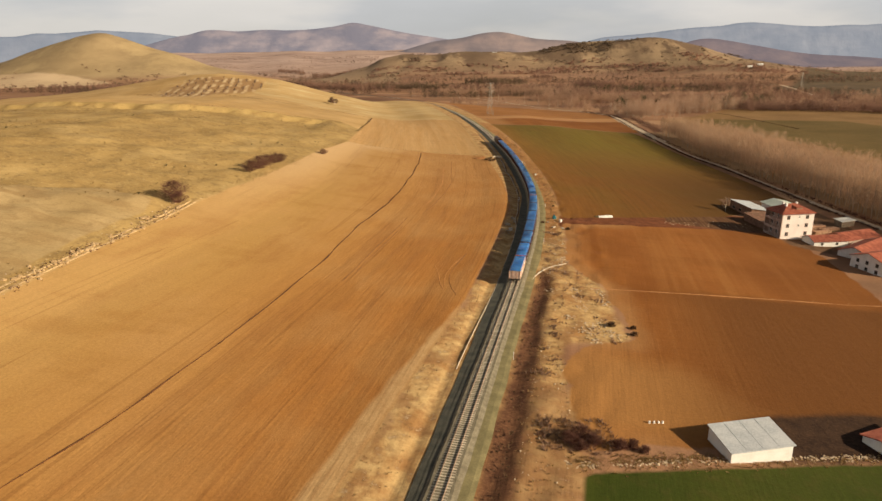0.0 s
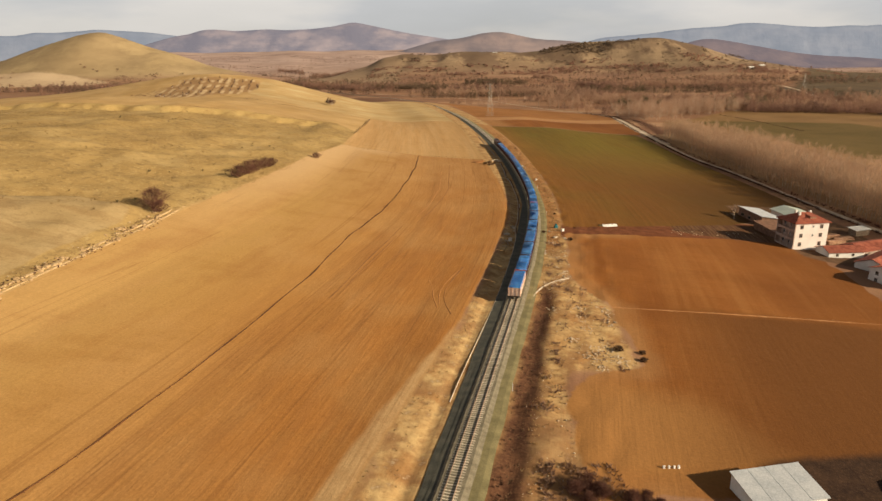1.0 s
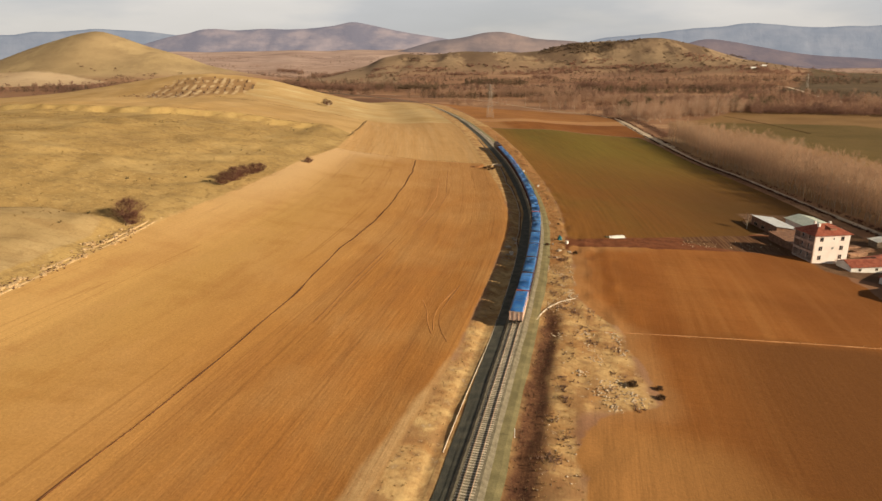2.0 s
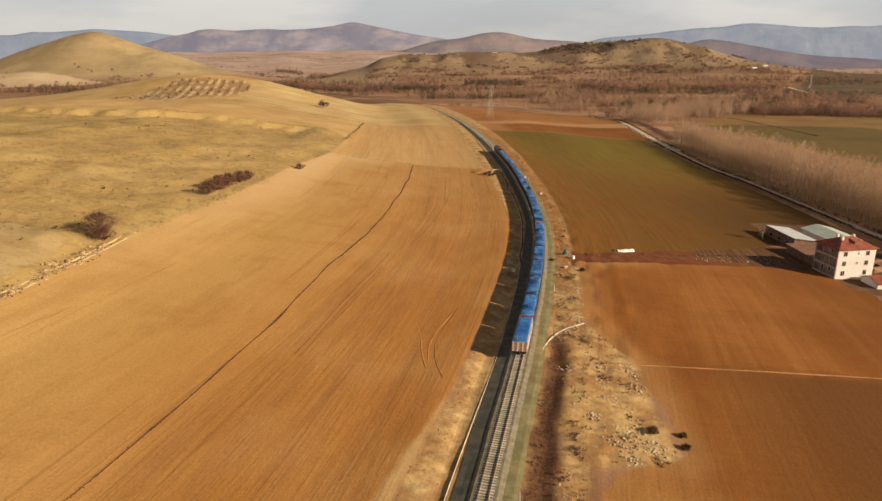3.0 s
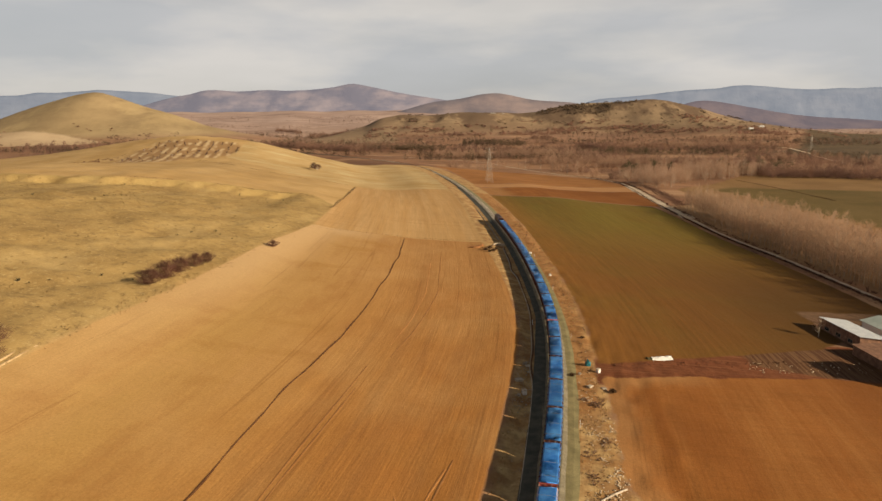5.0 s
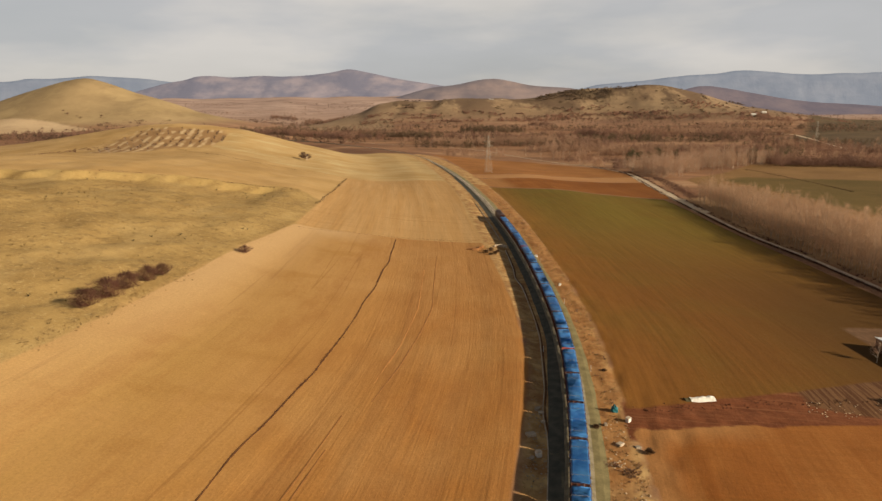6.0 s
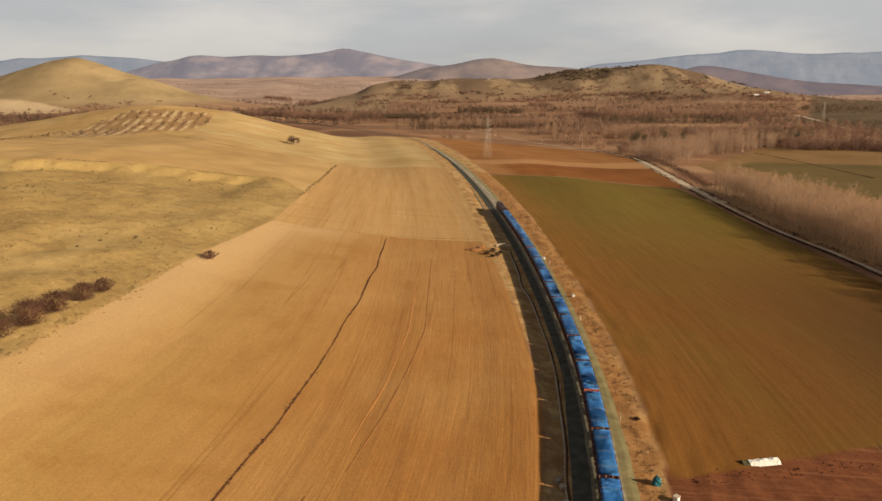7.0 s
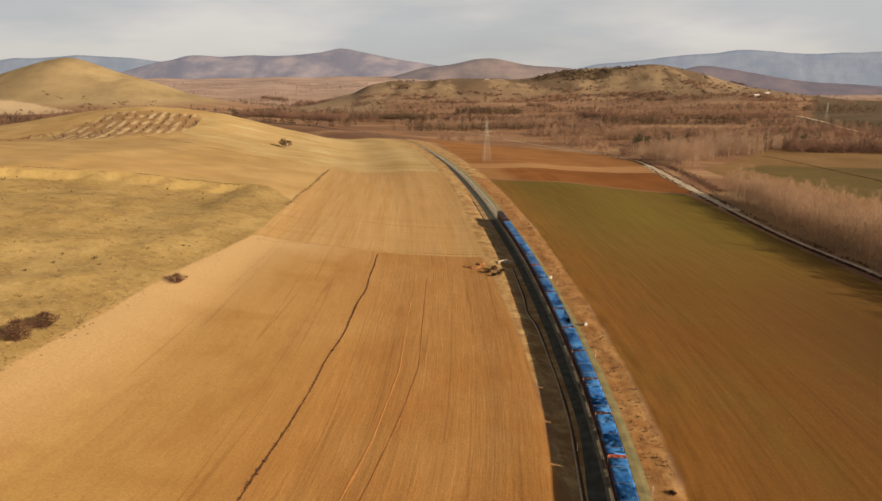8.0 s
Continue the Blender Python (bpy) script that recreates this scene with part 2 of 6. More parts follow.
# Sky-lines of the two dry hills that stand in the valley: (x, height over the plain).
KNOLL = [(-2600, 0), (-2056, 0), (-1786, 37), (-1636, 62), (-1512, 93), (-1468, 112), (-1404, 131), (-1311, 156), (-1270, 169), (-1209, 175), (-1164, 163), (-1126, 146), (-1068, 124), (-969, 101), (-905, 78), (-866, 58), (-732, 26), (-572, 0)]
LONG_HILL = [(-1000, 0), (-472, 0), (-282, 48), (-226, 75), (-149, 88), (-17, 89), (97, 94), (247, 91), (324, 86), (392, 96), (438, 110), (528, 124), (626, 132), (740, 135), (799, 140), (859, 137), (901, 130), (987, 113), (1076, 86), (1164, 65), (1260, 48), (1382, 30), (1604, 4), (1804, 0)]
KNOLL_LINE = smoothed(*zip(*KNOLL), -2200, -400, 8.0, 14.0)
LONG_LINE = smoothed(*zip(*LONG_HILL), -700, 2000, 8.0, 12.0)


def long_hill_foot(x):
    """How far the near slope of the long hill reaches out."""
    return 265 + 50 * np.sin(x * 0.0061 + 1.0)


def wooded_ribs(x, q):
    """Where dark scrub clothes the long hill; q: from the crest (0) to the foot (1)."""
    return np.maximum(ramp(0.42, 0.25, q) * ramp(340, 400, x + 160 * q) * ramp(640, 570, x + 160 * q), ramp(0.62, 0.42, q) * ramp(100, 50, np.abs(x + 430 * q - 745))) * ramp(-0.06, 0.0, q)


def uplands(x, y):
    """A round knoll and a long hill with gullied near slopes."""
    x, y = np.asarray(x, float), np.asarray(y, float)
    knoll = np.interp(x, *KNOLL_LINE, left=0, right=0) * np.exp(-np.abs((y - 2400) / 300) ** 1.7)
    crest = 2650 + 40 * np.sin(x * 0.004)
    down = np.where(y < crest, (crest - y) / long_hill_foot(x), (y - crest) / 330)
    gully = np.clip(np.abs(np.sin(x * 0.021 + 0.9 * np.sin(x * 0.0093) + 0.9 * down)) * 1.4, 0, 1)
    return knoll + np.interp(x, *LONG_LINE, left=0, right=0) * np.exp(-down ** 1.6) * (1 - 0.06 * (1 - gully) * ramp(0.05, 0.5, down) * ramp(1.9, 1.1, down))

# ---- mesh helpers ----
def part(name, bm, material, parent=None, label="", at=None):
    me = bpy.data.meshes.new(name)
    bm.to_mesh(me)
    bm.free()
    me.materials.append(M[material] if isinstance(material, str) else material)
    ob = new(name, me)
    if parent is not None:
        ob.parent = parent
    if at is not None:
        ob.matrix_basis = at
    return tagged(ob, label)


def thing(name, label, category, group="", at=None):
    ob = new(name)
    ob.empty_display_size = 0.5
    if at is not None:
        ob.matrix_basis = at
    return tagged(ob, label, category, group)


def mesh_ob(name, verts, faces, material, parent=None, smooth=False):
    me = bpy.data.meshes.new(name)
    me.from_pydata(verts, [], faces)
    me.materials.append(M[material] if isinstance(material, str) else material)
    if smooth:
        me.polygons.foreach_set("use_smooth", [True] * len(me.polygons))
    ob = new(name, me)
    if parent is not None:
        ob.parent = parent
    return ob


def box(bm, x0, x1, y0, y1, z0, z1, m=None, bevel=0.0):
    vs = bmesh.ops.create_cube(bm, size=1.0)["verts"]
    bmesh.ops.scale(bm, verts=vs, vec=(x1 - x0, y1 - y0, z1 - z0))
    bmesh.ops.translate(bm, verts=vs, vec=((x0 + x1) / 2, (y0 + y1) / 2, (z0 + z1) / 2))
    if bevel:
        es = list({e for v in vs for e in v.link_edges})
        vs = list({v for f in bmesh.ops.bevel(bm, geom=es, offset=bevel, segments=1, affect="EDGES")["faces"] for v in f.verts} | {v for v in vs if v.is_valid})
    if m is not None:
        bmesh.ops.transform(bm, matrix=m, verts=vs)
    return bm


def boxed(*dims, bevel=0.0):
    return box(bmesh.new(), *dims, bevel=bevel)


def rod(bm, a, b, r0, r1=None, sides=6):
    a, b = Vector(a), Vector(b)
    d = b - a
    m = Matrix.Translation((a + b) / 2) @ d.to_track_quat("Z", "Y").to_matrix().to_4x4()
    bmesh.ops.create_cone(bm, cap_ends=True, segments=sides, radius1=r0, radius2=r0 if r1 is None else r1, depth=d.length, matrix=m)
    return bm


def ground_z(x, y):
    return float(height(x, y))


def track_pose(s_y, z=0.0):
    """On the centre line at that y, turned along the rails."""
    x = float(track_x(s_y))
    dx = float(track_x(s_y + 1) - track_x(s_y - 1)) / 2
    return Matrix.Translation((x, s_y, z)) @ Matrix.Rotation(-math.atan(dx), 4, "Z")


# ---- ground ----
def spaced(*spans):
    """Grid lines: (from, to, step, growth) one after another."""
    v = [spans[0][0]]
    for lo, hi, step, grow in spans:
        while v[-1] < hi - 1e-6:
            v.append(min(v[-1] + step, hi))
            step *= grow
    return np.array(v)


def inside(px, py, poly):
    """Signed distance to a polygon of the plan, positive within."""
    p = np.array(poly, float)
    q = np.roll(p, -1, 0)
    best, odd = np.full(px.shape, 1e9), np.zeros(px.shape, bool)
    for (ax, ay), (bx, by) in zip(p, q):
        t = np.clip(((px - ax) * (bx - ax) + (py - ay) * (by - ay)) / max((bx - ax) ** 2 + (by - ay) ** 2, 1e-9), 0, 1)
        best = np.minimum(best, np.hypot(px - ax - t * (bx - ax), py - ay - t * (by - ay)))
        cross = (ay > py) != (by > py)
        with np.errstate(divide="ignore", invalid="ignore"):
            odd ^= cross & (px < (bx - ax) * (py - ay) / (by - ay if by != ay else 1e-9) + ax)
    return np.where(odd, best, -best)


# Plots of land: corners as (offset from the track, distance along).
PLOTS = {
    "plough": [(-14, -80), (-14, 80), (-12, 120), (-10.5, 150), (-10.4, 210), (-9.2, 250), (-11, 298), (-13, 340), (-15, 384), (-95.5, 384), (-101.5, 340), (-104.3, 308), (-106, 270), (-107, 240), (-107, 212), (-105, 190), (-102.5, 154), (-99.5, 128), (-98, 60), (-98, -80)],
    "fallow": [(-15, 384), (-16, 450), (-14, 520), (-14, 600), (-20, 622), (-91, 607), (-94, 452), (-95.5, 384)],
    "stubble": [(-14, 618), (-12, 860), (-60, 900), (-200, 850), (-215, 700), (-150, 640), (-91, 607)],
    "meadow": [(-99, 100), (-103, 154), (-105.5, 190), (-107.5, 212), (-107.5, 240), (-106.5, 270), (-104.8, 308), (-102, 340), (-95, 384), (-94, 452), (-110, 475), (-160, 449), (-205, 416), (-420, 380), (-700, 200), (-700, -80), (-98, -80)],
    "pale_grass": [(-101, 60), (-105, 134), (-110, 158), (-112, 190), (-115.5, 199), (-122, 200.5), (-129, 200.5), (-137, 197.5), (-148, 189), (-165, 172), (-190, 140), (-180, -80), (-98, -80)],
    "red_field": [(20, 92), (17, 104), (14.5, 116), (15, 122), (18.5, 127), (24, 129.5), (29, 131.5), (25, 152), (23, 162), (13, 180), (12, 205), (11, 224), (72, 236), (96, 236), (100, 170), (98, 98), (66, 97)],
    "garden": [(9.5, 220), (9.5, 235), (40, 247), (78, 262), (94, 264), (94, 234), (72, 232)],
    "winter_wheat": [(10.5, 232), (10, 250), (10.5, 300), (11, 363), (13.5, 450), (15.5, 583), (131, 551), (130, 460), (128, 385), (126, 300), (78, 259), (40, 243)],
    "red_strip": [(16, 587), (17, 641), (157, 650), (140, 552)],
    "tan_strip": [(17, 643), (17, 670), (171, 690), (158, 652)],
    "red_far": [(17, 672), (22, 790), (35, 930), (90, 960), (150, 900), (185, 800), (182, 760), (172, 692)],
    "lawn": [(19.5, 86), (66, 94), (130, 104), (150, -80), (12, -80)],
    "paddock": [(207, 675), (243, 715), (279, 755), (340, 815), (405, 878), (480, 846), (700, 750), (700, 400), (245, 300), (240, 422), (222, 520), (200, 640)],
    "paddock_green": [(250, 690), (300, 740), (420, 700), (420, 520), (262, 440), (240, 540)],
    "bank": [(-14, -80), (-13, 120), (-10, 150), (-10, 210), (-8.8, 250), (-10.6, 298), (-13, 340), (-15, 384), (-14, 620), (-12, 900), (20, 900), (16, 590), (13, 450), (10.6, 300), (10, 232), (11, 224), (12, 205), (13, 180), (23, 162), (25, 152), (29, 131), (14, 126), (20, 90), (12, -80)],
    "tilled": [(50, 240), (52, 250), (78, 260), (93, 262), (93, 238), (72, 236)],
    "yard": [(92, 222), (88, 246), (90, 300), (126, 302), (128, 200), (112, 206)],
    "bank_red": [(4, 205), (4, 600), (15, 590), (12.6, 450), (10.2, 300), (9.6, 232), (9, 205)],
    "poplar_floor": [(168, 40), (165, 150), (146, 250), (138, 400), (140, 560), (185, 560), (205, 400), (215, 200), (245, 40)],
    "orchard": [(-305, 640), (-268, 640), (-246, 676), (-204, 718), (-199, 745), (-217, 774), (-290, 764), (-310, 715)],
    "far_pale": [(-1200, 1820), (-1150, 2080), (-760, 2020), (-600, 1930), (-640, 1850), (-900, 1780)],
    "olive_field": [(-162, 2748), (193, 2645), (241, 2011), (-19, 2068)],
    "dark_field": [(748, 1059), (877, 1197), (1204, 1563), (1841, 2659), (3000, 2579), (1900, 1059)],
    "dust": [(10, 96), (9, 126), (26, 124), (40, 118), (52, 104), (48, 97)],
    # muddy yard together with the building shadow that lies over it
    "shaded_mud": [(40.5, 95), (42, 99.5), (46, 103), (54, 106), (75, 110), (95, 109), (102, 102), (78, 97), (60, 93.6), (46, 91.2), (40, 93.5)],
    "field_path": [(-19, -80), (-18.5, 80), (-16, 110), (-12.5, 135), (-10.5, 150), (-12, 120), (-14, 80), (-14, -80)],
    "bare_earth": [(5, -80), (4.6, 90), (4.8, 150), (6.0, 172), (9.5, 168), (9.5, 120), (10, 90), (10, -80)],
}


def ground_material():
    n = Nodes("ground")
    g = n.add("NewGeometry").outputs["Position"]
    uv = n.attr("plan").outputs["Vector"]
    big, mid, fine = n.noise(g, 0.004, 5.0), n.noise(g, 0.03, 5.0), n.noise(g, 0.35, 5.0, 0.65)
    grit = n.noise(g, 2.2, 3.0, 0.7)
    rows = n.noise(n.mapped(uv, (0.9, 0.022, 1)), 1.0, 5.0, 0.65)
    rows2 = n.noise(n.mapped(uv, (0.22, 0.008, 1)), 1.0, 3.0)
    cross = n.noise(n.mapped(uv, (0.012, 0.7, 1), 0.12), 1.0, 4.0, 0.6)
    warp = n.math("SUBTRACT", n.noise(g, 0.12, 4.0), 0.5)

    def shade(a, b, c, f1, f2, k=0.5):
        col = n.mix(n.span(f1, 0.3, 0.7), (*a, 1), (*b, 1))
        return n.mix(n.math("MULTIPLY", n.span(f2, 0.45, 0.75), k), col, (*c, 1))

    # the open valley: brush, stubble and bare earth
    strips = n.noise(n.mapped(g, (0.0022, 0.009, 0.004)), 1.0, 5.0, 0.65)
    col = n.ramp(strips, [(0.36, (0.18, 0.092, 0.056)), (0.46, (0.245, 0.126, 0.070)), (0.56, (0.31, 0.170, 0.094)), (0.68, (0.43, 0.27, 0.155))])
    col = n.mix(n.math("MULTIPLY", n.span(mid, 0.45, 0.7), 0.6), col, (0.17, 0.10, 0.062, 1))
    # far plain: paler and pinker with distance, haze put into the base colour
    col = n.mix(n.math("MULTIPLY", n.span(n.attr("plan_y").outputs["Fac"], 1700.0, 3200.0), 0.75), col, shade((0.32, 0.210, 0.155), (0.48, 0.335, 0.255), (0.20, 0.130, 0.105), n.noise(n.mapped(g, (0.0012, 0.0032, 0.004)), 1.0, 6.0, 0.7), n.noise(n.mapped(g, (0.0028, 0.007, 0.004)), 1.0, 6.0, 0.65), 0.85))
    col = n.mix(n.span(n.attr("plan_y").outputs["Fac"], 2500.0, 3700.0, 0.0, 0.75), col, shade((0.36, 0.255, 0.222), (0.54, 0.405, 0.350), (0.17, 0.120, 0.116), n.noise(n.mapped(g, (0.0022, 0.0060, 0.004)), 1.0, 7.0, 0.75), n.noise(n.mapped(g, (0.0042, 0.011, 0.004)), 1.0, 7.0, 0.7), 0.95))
    hills = n.span(n.attr("upland").outputs["Fac"], 8.0, 45.0)
    col = n.mix(hills, col, shade((0.262, 0.178, 0.108), (0.350, 0.250, 0.150), (0.21, 0.142, 0.092), n.noise(g, 0.010, 5.0, 0.6), n.noise(g, 0.025, 4.0), 0.7))
    lower = n.math("MULTIPLY", n.span(n.math("ADD", n.attr("upland").outputs["Fac"], n.math("MULTIPLY", warp, 30.0)), 62.0, 30.0), n.span(n.attr("plan_u").outputs["Fac"], -50.0, 100.0, 0.0, 0.75))
    col = n.mix(n.math("MULTIPLY", lower, hills), col, (0.205, 0.128, 0.080, 1))
    knoll = shade((0.31, 0.225, 0.118), (0.40, 0.295, 0.155), (0.26, 0.18, 0.095), n.noise(g, 0.008, 5.0, 0.6), n.noise(g, 0.025, 4.0), 0.5)
    col = n.mix(n.math("MULTIPLY", hills, n.span(n.attr("plan_u").outputs["Fac"], 20.0, -150.0)), col, knoll)
    col = n.mix(n.math("MULTIPLY", n.span(n.math("ADD", n.attr("ribs").outputs["Fac"], n.math("MULTIPLY", n.math("SUBTRACT", n.noise(g, 0.02, 5.0, 0.65), 0.5), 1.2)), 0.25, 0.6), 0.7), col, (0.115, 0.080, 0.050, 1))
    brush = n.math("MULTIPLY", n.span(n.noise(n.mapped(g, (0.0065, 0.0026, 0.004), -0.5), 1.0, 7.0, 0.66), 0.45, 0.53), n.span(n.attr("upland").outputs["Fac"], 20.0, 60.0))
    col = n.mix(n.math("MULTIPLY", brush, n.span(n.attr("plan_u").outputs["Fac"], -400.0, 300.0, 0.25, 0.85)), col, (0.135, 0.088, 0.058, 1))

    def lay(col, plot, over, soft=0.8, ragged=2.0):
        d = n.math("ADD", n.attr(plot).outputs["Fac"], n.math("MULTIPLY", warp, ragged))
        return n.mix(n.span(d, -soft, soft), col, over)

    streak = n.noise(n.mapped(g, (0.075, 0.040, 0.004), 0.35), 1.0, 5.0, 0.6)
    grassy = shade((0.288, 0.186, 0.070), (0.402, 0.270, 0.105), (0.178, 0.114, 0.050), streak, fine, 0.75)
    grassy = n.mix(n.math("MULTIPLY", n.span(mid, 0.5, 0.7), 0.4), grassy, (0.215, 0.132, 0.054, 1))
    grassy = n.mix(n.math("MULTIPLY", n.span(n.noise(n.mapped(g, (0.05, 0.03, 0.004), 0.5), 1.0, 5.0, 0.6), 0.5, 0.70), 0.4), grassy, (0.48, 0.345, 0.155, 1))
    grassy = n.mix(n.math("MULTIPLY", n.span(n.noise(g, 0.9, 3.0), 0.55, 0.72), 0.5), grassy, (0.50, 0.37, 0.17, 1))
    upper = shade((0.40, 0.252, 0.100), (0.49, 0.325, 0.145), (0.29, 0.172, 0.070), mid, n.noise(n.mapped(uv, (0.004, 0.035, 1), 0.15), 1.0, 5.0), 0.4)
    col = lay(col, "upper_left", upper, 2.0, 8.0)
    stripe = n.span(n.math("SINE", n.math("ADD", n.math("MULTIPLY", n.attr("plan_u").outputs["Fac"], 0.70), n.math("ADD", n.math("MULTIPLY", n.attr("plan_y").outputs["Fac"], 0.02), n.math("MULTIPLY", warp, 5.0)))), -0.1, 0.7)
    stripe = n.math("MULTIPLY", stripe, n.span(n.noise(g, 0.045, 3.0), 0.38, 0.56))
    col = lay(col, "orchard", n.mix(stripe, (0.31, 0.185, 0.085, 1), (0.52, 0.38, 0.215, 1)), 5.0, 26.0)
    col = lay(col, "far_pale", shade((0.46, 0.33, 0.20), (0.54, 0.40, 0.25), (0.34, 0.23, 0.14), big, mid, 0.4), 10.0, 40.0)
    col = lay(col, "olive_field", shade((0.285, 0.190, 0.115), (0.355, 0.245, 0.150), (0.21, 0.138, 0.088), big, mid, 0.6), 12.0, 40.0)
    col = lay(col, "dark_field", shade((0.088, 0.062, 0.036), (0.135, 0.092, 0.052), (0.19, 0.125, 0.07), mid, strips, 0.5), 14.0, 60.0)
    col = lay(col, "meadow", grassy, 1.5, 6.0)
    col = n.mix(n.math("MULTIPLY", n.span(n.attr("scarp").outputs["Fac"], 0.02, 0.6), n.span(fine, 0.30, 0.62, 0.1, 0.38)), col, (0.52, 0.37, 0.14, 1))
    col = lay(col, "pale_grass", n.mix(n.math("MULTIPLY", n.span(n.noise(n.mapped(g, (0.05, 0.16, 0.004), 0.6), 1.0, 5.0, 0.65), 0.46, 0.62), 0.6), shade((0.34, 0.236, 0.108), (0.405, 0.290, 0.142), (0.225, 0.150, 0.070), streak, fine, 0.65), (0.27, 0.172, 0.075, 1)), 0.5, 1.6)
    rough_bank = shade((0.35, 0.185, 0.070), (0.56, 0.385, 0.175), (0.13, 0.058, 0.028), n.noise(g, 0.20, 5.0, 0.65), n.noise(g, 0.55, 5.0, 0.68), 0.78)
    rough_bank = n.mix(n.math("MULTIPLY", n.span(n.noise(g, 0.13, 5.0, 0.65), 0.48, 0.60), 0.65), rough_bank, (0.255, 0.130, 0.055, 1))
    rough_bank = n.mix(n.math("MULTIPLY", n.span(n.noise(g, 0.55, 4.0, 0.7), 0.58, 0.72), 0.4), rough_bank, (0.64, 0.50, 0.31, 1))
    rough_bank = n.mix(n.math("MULTIPLY", n.span(n.math("ADD", n.attr("plan_y").outputs["Fac"], n.math("MULTIPLY", warp, 40.0)), 122.0, 98.0), n.span(n.attr("plan_u").outputs["Fac"], 3.0, 6.0, 0.0, 0.6)), rough_bank, (0.225, 0.112, 0.052, 1))
    col = lay(col, "bank", rough_bank, 1.4, 7.0)
    col = lay(col, "bank_red", shade((0.30, 0.140, 0.048), (0.43, 0.232, 0.092), (0.17, 0.072, 0.028), n.noise(g, 0.2, 5.0, 0.65), n.noise(g, 0.42, 5.0, 0.65), 0.7), 2.0, 8.0)
    col = lay(col, "bare_earth", shade((0.085, 0.038, 0.022), (0.15, 0.070, 0.036), (0.26, 0.14, 0.07), fine, grit, 0.35), 1.4, 4.5)
    # ploughed land: tan on the crest, redder towards the railway
    soil = n.mix(n.span(n.attr("plan_u").outputs["Fac"], -95.0, -25.0), (0.435, 0.258, 0.084, 1), (0.360, 0.154, 0.039, 1))
    soil = n.mix(n.math("MULTIPLY", n.span(n.attr("plan_y").outputs["Fac"], 190.0, 380.0), 0.55), soil, (0.375, 0.210, 0.083, 1))
    soil = n.mix(n.math("MULTIPLY", n.span(rows2, 0.42, 0.66), n.span(n.attr("plan_u").outputs["Fac"], -60.0, -48.0, 0.14, 0.42)), soil, (0.27, 0.125, 0.042, 1))
    soil = n.mix(n.math("MULTIPLY", n.span(mid, 0.4, 0.7), 0.4), soil, (0.45, 0.26, 0.10, 1))
    drift = n.noise(n.mapped(g, (0.035, 0.075, 0.004), 0.5), 1.0, 5.0, 0.6)
    soil = n.mix(n.math("MULTIPLY", n.span(drift, 0.50, 0.68), n.span(n.attr("plan_u").outputs["Fac"], -48.0, -62.0, 0.15, 0.55)), soil, (0.345, 0.180, 0.052, 1))
    ridges = n.noise(n.mapped(uv, (2.2, 0.10, 1)), 1.0, 4.0, 0.65)
    near_line = n.span(n.attr("plan_u").outputs["Fac"], -70.0, -48.0, 0.05, 0.19)
    soil = n.mix(near_line, soil, n.ramp(ridges, [(0.32, (0.22, 0.22, 0.22)), (0.68, (0.76, 0.76, 0.76))]), "OVERLAY")
    patch = n.noise(n.mapped(uv, (0.085, 0.028, 1), 0.1), 1.0, 6.0, 0.68)
    soil = n.mix(n.math("MULTIPLY", n.span(patch, 0.48, 0.66), 0.34), soil, (0.275, 0.118, 0.034, 1))
    soil = n.mix(n.math("MULTIPLY", n.span(patch, 0.46, 0.32), 0.28), soil, (0.47, 0.262, 0.098, 1))
    wheel = n.span(n.noise(n.mapped(uv, (0.30, 0.0045, 1)), 1.0, 2.0, 0.5), 0.60, 0.615)
    wheel = n.math("MULTIPLY", wheel, n.span(n.noise(n.mapped(uv, (0.30, 0.0045, 1)), 1.0, 2.0, 0.5), 0.645, 0.63))
    soil = n.mix(n.math("MULTIPLY", wheel, 0.30), soil, (0.19, 0.080, 0.024, 1))
    soil = n.mix(n.span(n.attr("plan_u").outputs["Fac"], -58.0, -50.0, 0.06, 0.14), soil, n.ramp(rows, [(0.3, (0.28, 0.28, 0.28)), (0.7, (0.72, 0.72, 0.72))]), "OVERLAY")
    soil = n.mix(n.math("MULTIPLY", n.span(n.attr("plough").outputs["Fac"], 26.0, 3.0), n.math("MULTIPLY", n.span(n.attr("plan_u").outputs["Fac"], -50.0, -85.0), n.span(n.attr("plan_y").outputs["Fac"], 170.0, 310.0, 0.15, 0.8))), soil, (0.52, 0.345, 0.175, 1))
    col = lay(col, "plough", soil, 0.5, 1.5)
    tan = n.mix(0.3, shade((0.42, 0.245, 0.095), (0.46, 0.285, 0.125), (0.32, 0.165, 0.06), rows2, cross, 0.6), n.ramp(rows, [(0.3, (0.3, 0.3, 0.3)), (0.7, (0.7, 0.7, 0.7))]), "OVERLAY")
    col = lay(col, "fallow", tan, 0.8, 2.0)
    col = lay(col, "stubble", shade((0.40, 0.258, 0.105), (0.47, 0.32, 0.145), (0.54, 0.45, 0.26), mid, n.noise(n.mapped(g, (0.02, 0.09, 0.004), 0.12), 1.0, 5.0, 0.7), 0.85), 1.0, 4.0)
    red = shade((0.195, 0.068, 0.0145), (0.27, 0.102, 0.024), (0.32, 0.145, 0.042), mid, rows2, 0.4)
    red = n.mix(0.14, red, n.ramp(n.noise(n.mapped(uv, (0.05, 1.1, 1), -0.25), 1.0, 4.0), [(0.3, (0.3, 0.3, 0.3)), (0.7, (0.7, 0.7, 0.7))]), "OVERLAY")
